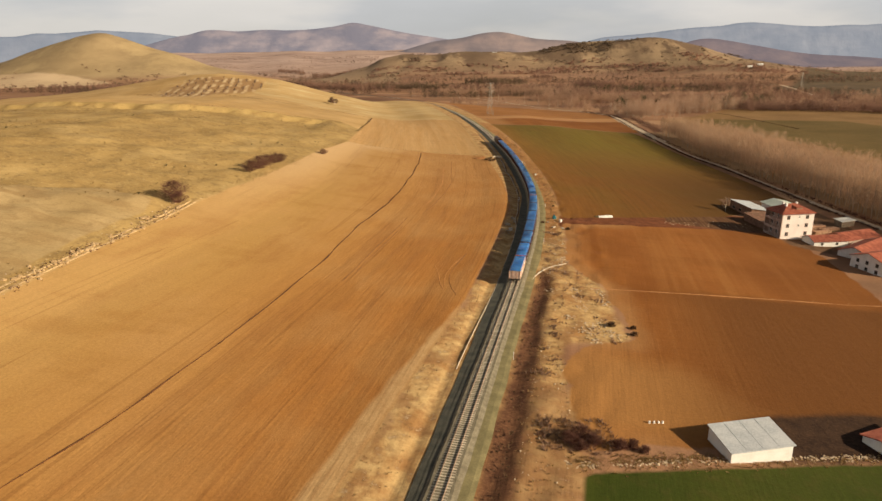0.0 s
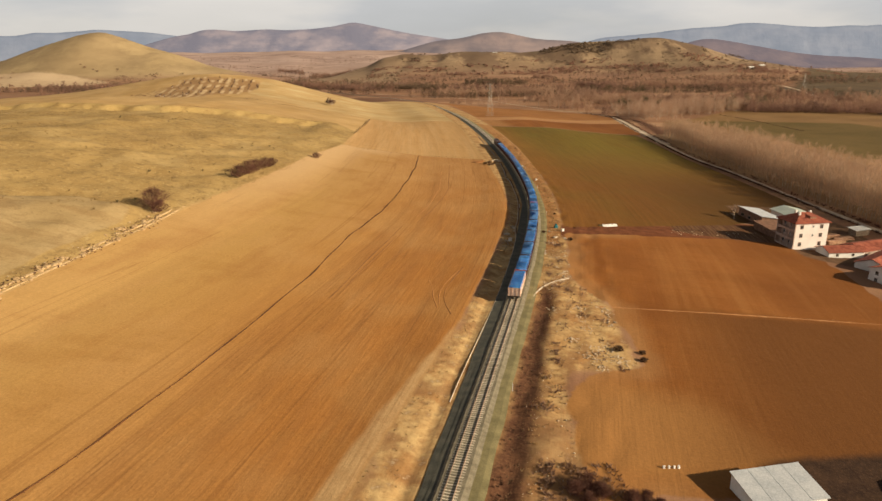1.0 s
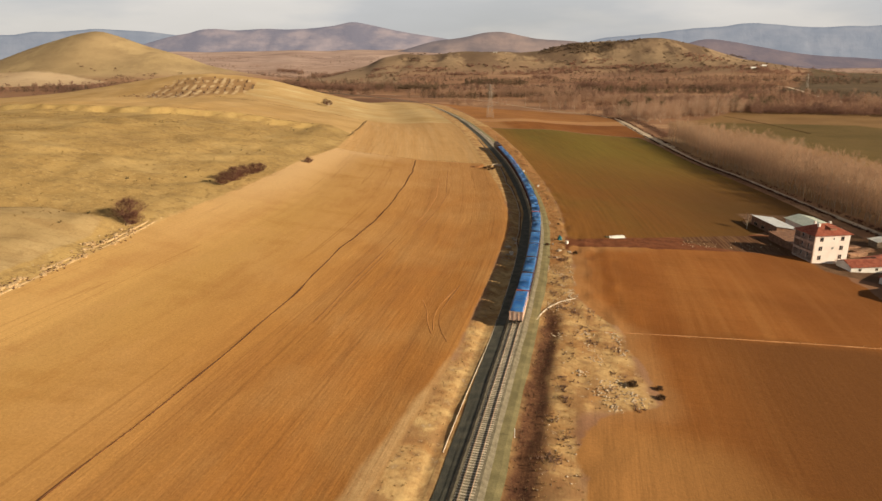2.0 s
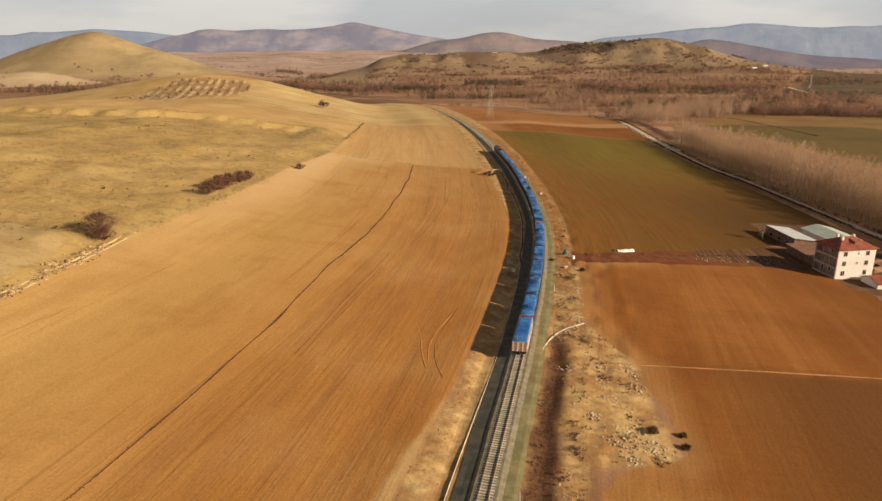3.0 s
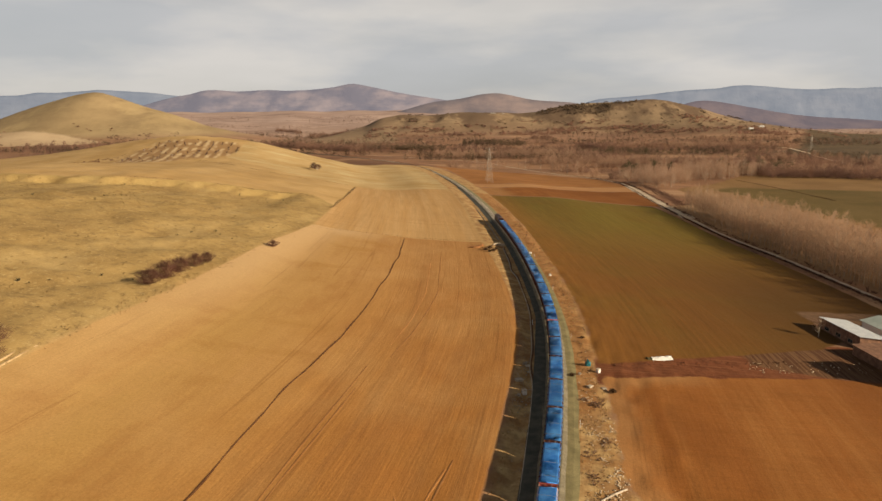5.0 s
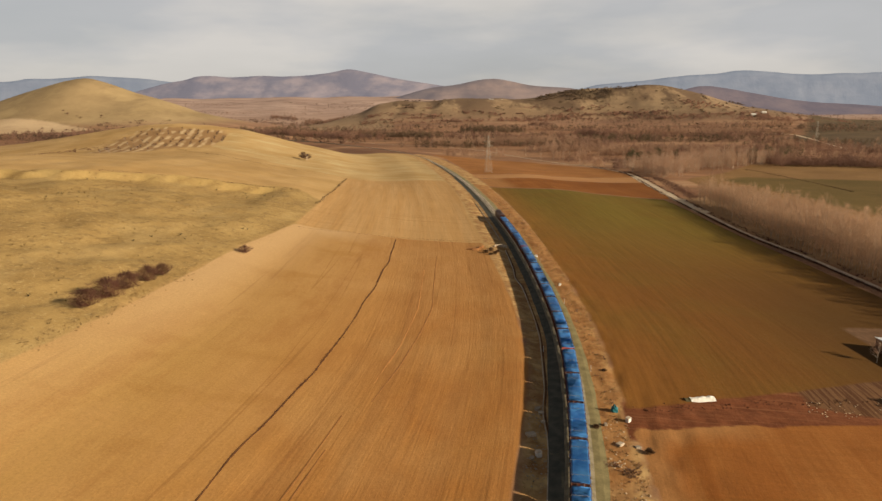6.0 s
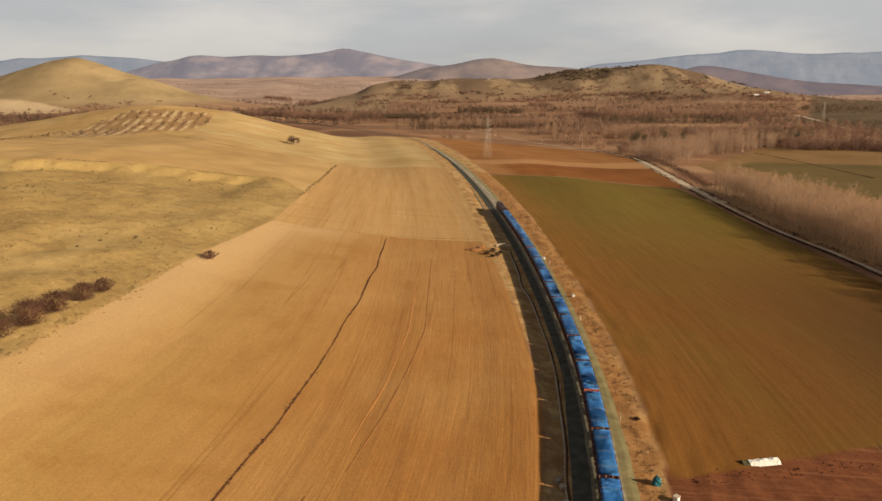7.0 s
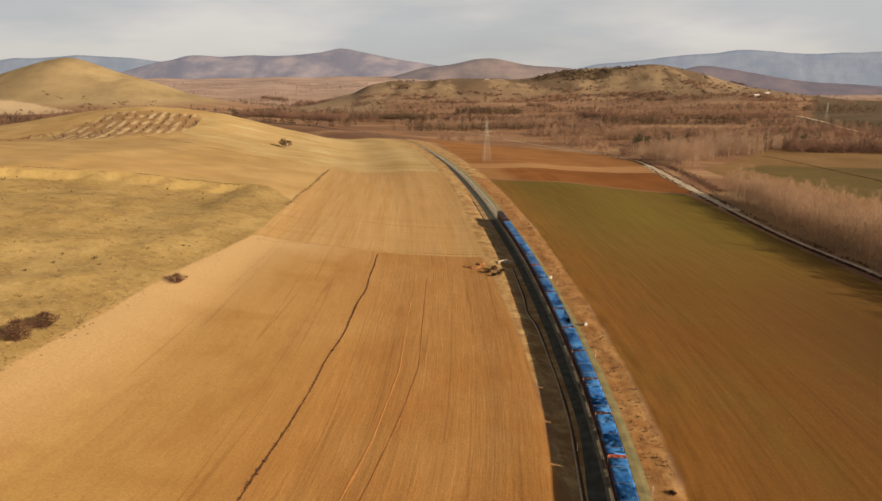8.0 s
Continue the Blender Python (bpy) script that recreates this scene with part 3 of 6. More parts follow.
    red = n.mix(n.math("MULTIPLY", n.span(n.attr("plan_u").outputs["Fac"], 48.0, 90.0), 0.45), red, (0.150, 0.054, 0.0125, 1))
    red = n.mix(n.math("MULTIPLY", n.span(n.math("ADD", n.attr("red_field").outputs["Fac"], n.math("MULTIPLY", warp, 8.0)), 8.0, 0.0), n.span(n.attr("plan_u").outputs["Fac"], 42.0, 28.0, 0.0, 0.6)), red, (0.36, 0.19, 0.075, 1))
    red = n.mix(n.span(n.math("ADD", n.attr("dust").outputs["Fac"], n.math("MULTIPLY", warp, 10.0)), -7.0, 6.0), red, (0.31, 0.148, 0.047, 1))
    red = n.mix(n.math("MULTIPLY", n.span(n.math("ADD", n.attr("plan_y").outputs["Fac"], n.math("MULTIPLY", warp, 6.0)), 167.0, 161.0), n.math("MULTIPLY", n.span(n.attr("plan_u").outputs["Fac"], 22.0, 60.0), 0.95)), red, (0.130, 0.051, 0.0132, 1))
    col = lay(col, "garden", shade((0.110, 0.036, 0.015), (0.175, 0.060, 0.025), (0.23, 0.10, 0.045), fine, n.noise(n.mapped(uv, (0.03, 1.3, 1), -0.2), 1.0, 4.0), 0.6), 0.5, 1.5)
    tilled = n.mix(n.span(n.noise(n.mapped(uv, (1.6, 0.05, 1), 0.25), 1.0, 2.0), 0.44, 0.56), (0.085, 0.038, 0.018, 1), (0.145, 0.075, 0.036, 1))
    col = lay(col, "tilled", tilled, 0.8, 3.0)
    col = lay(col, "red_far", shade((0.24, 0.098, 0.030), (0.31, 0.138, 0.044), (0.37, 0.185, 0.066), mid, cross, 0.5), 1.0, 5.0)
    for plot in ("red_field", "red_strip"):
        col = lay(col, plot, red, 0.5, 5.0)
    col = lay(col, "tan_strip", shade((0.35, 0.175, 0.072), (0.40, 0.215, 0.092), (0.28, 0.125, 0.048), mid, cross, 0.5), 1.5, 7.0)
    wheat = n.mix(n.span(n.attr("plan_y").outputs["Fac"], 300.0, 500.0), (0.158, 0.068, 0.0145, 1), (0.142, 0.099, 0.0175, 1))
    wheat = n.mix(n.math("MULTIPLY", n.span(n.attr("plan_u").outputs["Fac"], 40.0, 14.0), 0.6), wheat, (0.215, 0.092, 0.020, 1))
    wheat = n.mix(n.math("MULTIPLY", n.span(mid, 0.38, 0.68), 0.6), wheat, (0.146, 0.083, 0.016, 1))
    wheat = n.mix(0.42, wheat, n.ramp(n.noise(n.mapped(uv, (0.7, 0.02, 1), 0.12), 1.0, 5.0, 0.65), [(0.3, (0.32, 0.32, 0.32)), (0.7, (0.7, 0.7, 0.7))]), "OVERLAY")
    wheat = n.mix(n.math("MULTIPLY", n.span(n.attr("plan_u").outputs["Fac"], 36.0, 96.0, 0.08, 0.90), n.span(n.attr("plan_y").outputs["Fac"], 420.0, 290.0)), wheat, (0.080, 0.039, 0.0092, 1))
    col = lay(col, "winter_wheat", wheat, 0.7, 2.0)
    # dark muddy yard, the shadow of the farm buildings painted into its colour
    col = lay(col, "shaded_mud", shade((0.026, 0.014, 0.009), (0.052, 0.028, 0.016), (0.13, 0.07, 0.038), fine, grit, 0.25), 1.5, 4.0)
    col = lay(col, "field_path", shade((0.43, 0.26, 0.115), (0.50, 0.32, 0.15), (0.30, 0.15, 0.06), fine, rows, 0.5), 0.8, 1.5)
    col = lay(col, "lawn", shade((0.034, 0.048, 0.006), (0.055, 0.062, 0.009), (0.09, 0.062, 0.02), mid, fine, 0.3), 0.5, 1.0)
    col = lay(col, "paddock", shade((0.20, 0.112, 0.045), (0.26, 0.152, 0.064), (0.145, 0.084, 0.036), mid, cross, 0.5), 1.5, 6.0)
    col = lay(col, "paddock_green", shade((0.112, 0.078, 0.024), (0.145, 0.096, 0.033), (0.19, 0.11, 0.046), mid, fine, 0.4), 6.0, 20.0)
    col = lay(col, "poplar_floor", shade((0.22, 0.132, 0.070), (0.31, 0.195, 0.105), (0.15, 0.085, 0.045), mid, fine, 0.6), 2.0, 8.0)
    col = lay(col, "yard", shade((0.10, 0.055, 0.030), (0.155, 0.088, 0.050), (0.20, 0.125, 0.075), fine, mid, 0.5), 1.0, 4.0)
    col = n.mix(0.28, col, n.ramp(grit, [(0.2, (0.2, 0.2, 0.2)), (0.8, (0.8, 0.8, 0.8))]), "OVERLAY")
    relief = n.math("ADD", n.math("MULTIPLY", fine, 0.6), n.math("ADD", n.math("MULTIPLY", rows, n.span(n.attr("plan_u").outputs["Fac"], -58.0, -50.0, 0.12, 0.5)), n.math("ADD", n.math("MULTIPLY", grit, 0.25), n.math("MULTIPLY", ridges, n.math("MULTIPLY", n.span(n.attr("plough").outputs["Fac"], 0.0, 2.0), n.span(n.attr("plan_u").outputs["Fac"], -62.0, -48.0, 0.08, 0.36))))))
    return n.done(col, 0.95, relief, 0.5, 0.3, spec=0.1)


def build_ground():
    us = spaced((-5200, -2000, 200, 1), (-2000, -420, 26, 1), (-420, -150, 4, 1), (-150, -111, 3, 1), (-111, -99, 1.5, 1), (-99, -24, 3, 1), (-24, 24, 0.8, 1), (24, 44, 1.3, 1), (44, 150, 3, 1), (150, 420, 9, 1), (420, 1600, 22, 1), (1600, 5600, 60, 1.25))
    ys = spaced((-80, 420, 2.5, 1), (420, 800, 4, 1), (800, 1100, 7, 1), (1100, 5000, 10, 1.022))
    uu, yy = np.meshgrid(us, ys)
    xx = track_x(yy) + uu
    zz = height(xx, yy)
    rough = 0.12 + 0.5 * ramp(-100, -130, uu) + 0.35 * ramp(8, 11, uu) * ramp(34, 14, uu) * ramp(260, 220, yy) + 0.30 * ramp(5, 7, uu) * ramp(15, 11, uu) * ramp(225, 250, yy) * ramp(620, 560, yy) + 0.55 * ramp(-101, -112, uu) * ramp(480, 440, yy) + 2.5 * ramp(1300, 2400, yy) + np.clip(uplands(xx, yy) * 0.10, 0, 6) * np.where(xx < -400, 0.35, 1.0)
    flat = np.array([[noise.noise((x * f, y * f, 3.7)) + 0.5 * noise.noise((x * f * 2.7, y * f * 2.7, 9.1)) for x, y, f in zip(rx, ry, rf)]
                     for rx, ry, rf in zip(xx, yy, np.where(yy > 1300, 0.004, np.where((uu > 4) & (uu < 34), 0.28, 0.09)))])
    zz = zz + flat * rough * np.where(yy > 1380, 1, ramp(3.2, 6.5, np.abs(uu))) * np.where((uu > -98) & (uu < -9) & (yy < 640) | (uu > -215) & (uu < -9) & (yy > 600) & (yy < 900), 0.35, 1)
    # open ditches either side of the line
    zz = zz - 0.35 * np.exp(-((uu + 6.6) / 0.7) ** 2) * ramp(560, 500, yy) - 0.55 * np.exp(-((uu - 7.0 - 0.5 * np.sin(yy * 0.21) - 0.4 * np.sin(yy * 0.53)) / 1.6) ** 2) * ramp(178, 160, yy)
    ny, nx = uu.shape
    verts = np.stack([xx, yy, zz], -1).reshape(-1, 3)
    i = (np.arange(ny - 1)[:, None] * nx + np.arange(nx - 1)).ravel()
    faces = np.stack([i, i + 1, i + 1 + nx, i + nx], -1)
    me = bpy.data.meshes.new("ground")
    me.vertices.add(len(verts)), me.loops.add(faces.size), me.polygons.add(len(faces))
    me.vertices.foreach_set("co", verts.ravel())
    me.loops.foreach_set("vertex_index", faces.ravel().astype(np.int32))
    me.polygons.foreach_set("loop_start", np.arange(0, faces.size, 4, dtype=np.int32))
    me.polygons.foreach_set("use_smooth", np.ones(len(faces), bool))
    me.update()
    plan = np.stack([uu, yy, 0 * uu], -1).reshape(-1, 3)
    me.attributes.new("plan", "FLOAT_VECTOR", "POINT").data.foreach_set("vector", plan.ravel())
    fields = {name: np.clip(inside(uu, yy, poly), -400, 400) for name, poly in PLOTS.items()}
    fields["upper_left"] = np.minimum(-12 - uu, np.minimum(uu + 520, 900 - yy))
    fields["plan_u"], fields["plan_y"] = uu, yy
    fields["upland"] = uplands(xx, yy)
    fields["ribs"] = wooded_ribs(xx, (2650 + 40 * np.sin(xx * 0.004) - yy) / long_hill_foot(xx)) * ramp(20, 60, fields["upland"])
    edge = np.interp(uu, (-420, -205, -160, -125, -109), (380, 416, 449, 463, 474)) - yy
    edge = edge - 6.5 * (1 - np.abs(np.sin(uu * 0.24 + 0.8 * np.sin(uu * 0.07)))) ** 2
    fields["scarp"] = ramp(-1, 2, edge) * ramp(13, 4, edge) * ramp(0.35, 0.8, np.abs(np.sin((uu + 0.5 * edge) * 0.24 + 0.8 * np.sin(uu * 0.07)))) * ramp(-110, -128, uu) * ramp(-430, -330, uu)
    for name, v in fields.items():
        me.attributes.new(name, "FLOAT", "POINT").data.foreach_set("value", np.ascontiguousarray(v, dtype=np.float32).ravel())
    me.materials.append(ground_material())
    return tagged(new("ground", me), "ploughed fields, dry meadow and brown winter valley", "ground", kind="structure")


build_ground()


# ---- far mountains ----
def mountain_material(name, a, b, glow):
    """Distant slopes, their haze put in as tinted base colour and even emission."""
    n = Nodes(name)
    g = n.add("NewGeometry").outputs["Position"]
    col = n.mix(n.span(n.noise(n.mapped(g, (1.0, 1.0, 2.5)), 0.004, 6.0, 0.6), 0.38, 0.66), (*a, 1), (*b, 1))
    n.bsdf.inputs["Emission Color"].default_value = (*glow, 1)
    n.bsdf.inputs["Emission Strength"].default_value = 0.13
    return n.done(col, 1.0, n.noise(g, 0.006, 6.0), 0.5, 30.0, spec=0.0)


def ridge(name, label, profile, y0, depth, mat, seed, foot=-16, spur=0.3, wave=0.0036):
    """A range along x whose crest follows the profile of (x, height) stations, its slopes cut into spurs and valleys."""
    px, pz = zip(*profile)
    xs = np.arange(px[0], px[-1] + 1, 24.0)
    crest = np.interp(xs, px, pz)
    k = np.exp(-0.5 * (np.arange(-5, 6) / 1.3) ** 2)
    crest = np.convolve(np.pad(crest, 5, "edge"), k / k.sum(), "valid")
    rows = 22
    verts, faces = [], []
    for j in range(rows + 1):
        f = j / rows
        rise = 1 - abs(2 * f - 1)
        for x, c in zip(xs, crest):
            warp = 0.8 * noise.noise((x * 0.0016, rise, seed + 7))
            cut = 1 - min(1.0, 2.4 * abs(noise.noise((x * wave + warp, 0.9 * rise, seed)))) + 0.5 * (1 - min(1.0, 2.4 * abs(noise.noise((x * wave * 2.6 + warp, 2.0 * rise, seed + 3)))))
            z = foot + (c - foot) * rise ** 1.15 * (1 - spur * cut * (1 - rise) * min(1, 3 * rise))
            z += 4 * noise.noise((x * 0.016, f * 3, seed)) * min(1, 4 * rise) * spur
            verts.append((x, y0 + (f - 0.5) * depth + 60 * noise.noise((x * 0.002, seed, 0)) * (1 - rise), z))
    n = len(xs)
    for j in range(rows):
        for i in range(n - 1):
            a = j * n + i
            faces.append((a, a + 1, a + 1 + n, a + n))
    ob = mesh_ob(name, verts, faces, mat, smooth=True)
    return tagged(ob, label, "mountain", kind="structure")


# third colour: the emission that veils each range in haze
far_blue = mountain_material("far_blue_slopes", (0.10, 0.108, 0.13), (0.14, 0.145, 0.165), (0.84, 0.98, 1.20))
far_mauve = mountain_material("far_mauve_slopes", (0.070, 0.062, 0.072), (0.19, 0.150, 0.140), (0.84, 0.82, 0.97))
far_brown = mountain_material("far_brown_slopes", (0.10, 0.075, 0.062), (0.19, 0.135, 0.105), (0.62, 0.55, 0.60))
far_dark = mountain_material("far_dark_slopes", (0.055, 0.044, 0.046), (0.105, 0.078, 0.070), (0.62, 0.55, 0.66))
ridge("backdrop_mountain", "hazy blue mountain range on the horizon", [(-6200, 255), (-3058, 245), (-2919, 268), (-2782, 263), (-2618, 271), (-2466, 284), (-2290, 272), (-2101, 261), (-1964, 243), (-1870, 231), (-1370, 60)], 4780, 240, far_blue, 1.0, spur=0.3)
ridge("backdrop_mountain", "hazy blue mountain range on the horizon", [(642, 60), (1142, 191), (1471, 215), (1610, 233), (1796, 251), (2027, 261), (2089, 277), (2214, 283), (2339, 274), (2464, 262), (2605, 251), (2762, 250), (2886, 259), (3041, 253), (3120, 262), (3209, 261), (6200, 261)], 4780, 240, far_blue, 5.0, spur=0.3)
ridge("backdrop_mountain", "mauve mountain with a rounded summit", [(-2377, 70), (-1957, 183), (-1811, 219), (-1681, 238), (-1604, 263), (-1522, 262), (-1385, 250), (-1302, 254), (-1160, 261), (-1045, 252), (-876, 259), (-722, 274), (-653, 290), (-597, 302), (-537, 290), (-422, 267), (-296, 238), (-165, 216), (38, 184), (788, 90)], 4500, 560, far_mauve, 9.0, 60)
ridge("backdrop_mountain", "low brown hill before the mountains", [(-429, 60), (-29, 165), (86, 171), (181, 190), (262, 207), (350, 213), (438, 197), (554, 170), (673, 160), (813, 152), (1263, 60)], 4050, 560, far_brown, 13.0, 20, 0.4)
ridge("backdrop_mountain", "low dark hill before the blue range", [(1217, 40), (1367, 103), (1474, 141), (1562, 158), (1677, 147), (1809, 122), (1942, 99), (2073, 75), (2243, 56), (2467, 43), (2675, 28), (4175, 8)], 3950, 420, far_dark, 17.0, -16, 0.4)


# ---- railway ----
ARC_Y = np.arange(-70.0, 1381.0, 1.0)
ARC_S = np.concatenate([[0], np.cumsum(np.hypot(np.diff(track_x(ARC_Y)), 1.0))])


def along(s):
    """The y at an arc length along the line."""
    return float(np.interp(s, ARC_S, ARC_Y))


def sweep(profile, y0, y1, step=2.5, wobble=0.0, seed=0.0, follow=False, widen=None):
    """A strip with the given (offset, height) section along the line; follow lays it on the ground."""
    bm = bmesh.new()
    rows = []
    for y in np.arange(y0, y1 + step * 0.5, step):
        m = track_pose(y)
        row = []
        k_out = float(np.interp(y, *widen)) if widen else 1.0
        for k, (u, z) in enumerate(profile):
            w = wobble * noise.noise((y * 0.12, u, seed + k)) if wobble else 0.0
            p = m @ Vector((u * (k_out if abs(u) > 3.5 else 1.0) + w, 0, z))
            if follow:
                p.z = ground_z(p.x, p.y) + z
            row.append(bm.verts.new(p))
        rows.append(row)
    for a, b in zip(rows, rows[1:]):
        for i in range(len(profile) - 1):
            bm.faces.new((a[i], a[i + 1], b[i + 1], b[i]))
    for end, rev in ((rows[0], False), (rows[-1], True)):
        if len(profile) > 3 and not follow:
            bm.faces.new(end if not rev else end[::-1])
    return bm


railway = tagged(thing("railway_track", "single curved track on grey ballast with concrete sleepers", "railway"), kind="structure")
part("ballast", sweep([(-2.5, -0.70), (-2.35, -0.4), (-1.75, -0.06), (-1.2, -0.05), (1.2, -0.05), (1.75, -0.06), (2.6, -0.46), (2.8, -0.66)], -66, 1378, 2.0, 0.18), "ballast", railway)
for side in (-0.75, 0.75):
    part("rail", sweep([(side - 0.07, 0.0), (side - 0.036, 0.05), (side - 0.036, 0.16), (side + 0.036, 0.16), (side + 0.036, 0.05), (side + 0.07, 0.0)], -66, 1378, 3.0), "rail", railway, "worn steel rail")
tagged(part("service_path", sweep([(-5.8, -0.95), (-5.6, -0.60), (-4.4, -0.50), (-3.0, -0.42), (-2.0, -0.30), (-1.8, -0.6)], -66, 640, 2.5, 0.22, 3.0, widen=((90, 150, 230, 250, 268, 330), (0.76, 0.80, 0.92, 0.86, 0.70, 0.78))), "service_gravel", None),
       "dark gravel service path beside the track", "path", kind="structure")
tagged(part("gravel_verge", sweep([(2.2, -0.62), (2.4, -0.44), (3.8, -0.5), (4.7, -0.66)], -66, 900, 2.5, 0.3, 7.0), "verge", None),
       "grey gravel verge beside the ballast", "verge", kind="structure")


def sleeper_mesh():
    bm = bmesh.new()
    secs = [(-1.3, 0.14, -0.01), (-0.75, 0.14, 0.02), (-0.4, 0.11, -0.03), (0.4, 0.11, -0.03), (0.75, 0.14, 0.02), (1.3, 0.14, -0.01)]
    rows = [[bm.verts.new((x, -w, -0.2)), bm.verts.new((x, -w * 0.8, z)), bm.verts.new((x, w * 0.8, z)), bm.verts.new((x, w, -0.2))] for x, w, z in secs]
    for a, b in zip(rows, rows[1:]):
        for i in range(3):
            bm.faces.new((a[i], b[i], b[i + 1], a[i + 1]))
    bm.faces.new(rows[0]), bm.faces.new(rows[-1][::-1])
    me = bpy.data.meshes.new("sleeper")
    bm.to_mesh(me), bm.free()
    me.materials.append(M["sleeper"])
    return me


# ---- train ----
def wheelset(parent, y, material="iron"):
    for x in (-0.75, 0.75):
        bm = bmesh.new()
        rod(bm, (x - 0.07, y, 0.61), (x + 0.07, y, 0.61), 0.46, sides=12)
        part("wheel", bm, material, parent)


def bogie(parent, y, half=0.9):
    bm = bmesh.new()
    for x in (-1.02, 1.02):
        box(bm, x - 0.08, x + 0.08, y - half - 0.35, y + half + 0.35, 0.5, 0.82)
        for k in (-half, half):
            box(bm, x - 0.14, x + 0.14, y + k - 0.16, y + k + 0.16, 0.42, 0.72)
    box(bm, -1.05, 1.05, y - 0.25, y + 0.25, 0.55, 0.95)
    b = part("bogie", bm, "iron", parent)
    for k in (-half, half):
        wheelset(b, y + k)


def wagon(name, label, seed, end_mat, side_mat, bare_end):
    w = thing(name, label, "wagon", "train wagons")
    L, W, Z0, Z1 = 6.4, 1.45, 1.15, 3.15
    bm = bmesh.new()
    box(bm, -W, W, -L, L, Z0, Z0 + 0.16)
    box(bm, -0.2, 0.2, -L, L, 0.8, 1.15)
    for x in (-W, W - 0.09):
        box(bm, x + (0.02 if x < 0 else -0.02), x + 0.09, -L + 0.1, L - 0.1, Z0 + 0.16, Z1)
    part("body", bm, side_mat, w)
    for y in (-L, L - 0.1):
        e = part("end_wall", boxed(-W, W, y, y + 0.1, Z0, Z1 + (0.12 if bare_end else 0.0), bevel=0.015), end_mat if y < 0 else side_mat, w, "faded end wall" if end_mat == "wagon_end" and y < 0 else "")
        for x in (-1.38, -0.5, 0.5, 1.38):
            part("rib", boxed(x - 0.06, x + 0.06, y - 0.07 if y < 0 else y + 0.1, y if y < 0 else y + 0.17, Z0 - 0.05, Z1 + 0.05), "wagon_rib" if y < 0 else side_mat, e)
    for x in (-W, W):
        for k in range(8):
            y = -L + 0.35 + k * (2 * L - 0.7) / 7
            part("side_rib", boxed(min(x, x + math.copysign(0.1, x)), max(x, x + math.copysign(0.1, x)), y - 0.07, y + 0.07, Z0 - 0.1, Z1 - 0.02), side_mat, w)
    # loose cover, drawn over the rim and sagging between the ropes
    bm = bmesh.new()
    nx, ny = 13, 36
    grid = []
    for j in range(ny + 1):
        y = -L + 0.02 + (0.16 if bare_end else 0) + j * (2 * L - 0.04 - (0.16 if bare_end else 0)) / ny
        row = []
        for i in range(nx + 1):
            a = i / nx * 2 - 1
            x = a * (W + 0.10)
            edge = max(0.0, abs(a) - 0.86) / 0.14
            sag = 0.022 * noise.noise((x * 0.6, y * 0.3, seed)) + 0.008 * noise.noise((x * 2.1, y * 1.3, seed + 5))
            lump = 0.03 * math.exp(-((y - 2.5 * math.sin(seed * 3)) / 2.2) ** 2)
            z = Z1 + 0.06 + (0.05 * (1 - a * a) + sag + lump) * (1 - edge) - edge * (0.34 + 0.10 * math.sin(y * 2.1 + seed))
            row.append(bm.verts.new((x if edge == 0 else math.copysign(W + 0.11, x), y, z)))
        grid.append(row)
    for a, b in zip(grid, grid[1:]):
        for i in range(nx):
            bm.faces.new((a[i], a[i + 1], b[i + 1], b[i]))
    r = bmesh.ops.solidify(bm, geom=bm.faces[:], thickness=0.02)
    for f in bm.faces:
        f.smooth = True
    cover = part("cover", bm, "tarp", w, "bright blue tarpaulin cover with folds")
    for k in range(3):
        y = -L + 2.2 + k * 4.1
        bm = bmesh.new()
        pts = [(-W - 0.13, y, Z1 - 0.5)] + [(a * W, y, Z1 + 0.08 + 0.06 * (1 - a * a) + 0.022 * noise.noise((a * 0.87, y * 0.3, seed)) + 0.03 * math.exp(-((y - 2.5 * math.sin(seed * 3)) / 2.2) ** 2) * (abs(a) < 0.9)) for a in (-0.98, -0.5, 0, 0.5, 0.98)] + [(W + 0.13, y, Z1 - 0.5)]
        for p, q in zip(pts, pts[1:]):
            rod(bm, p, q, 0.018, sides=4)
        part("rope", bm, "rope", cover)
    for y in (-4.3, 4.3):
        bogie(w, y)
    for y in (-L, L):
        d = math.copysign(1, y)
        for x in (-0.87, 0.87):
            bm = bmesh.new()
            rod(bm, (x, y, 1.05), (x, y + 0.42 * d, 1.05), 0.09, sides=8)
            rod(bm, (x, y + 0.40 * d, 1.05), (x, y + 0.47 * d, 1.05), 0.23, sides=12)
            part("buffer", bm, "iron", w)
        bm = bmesh.new()
        box(bm, -0.06, 0.06, min(y, y + 0.5 * d), max(y, y + 0.5 * d), 0.95, 1.08)
        box(bm, -1.35, 1.35, min(y, y + 0.06 * d), max(y, y + 0.06 * d), 0.85, 1.15)
        part("headstock", bm, "iron", w)
    return w


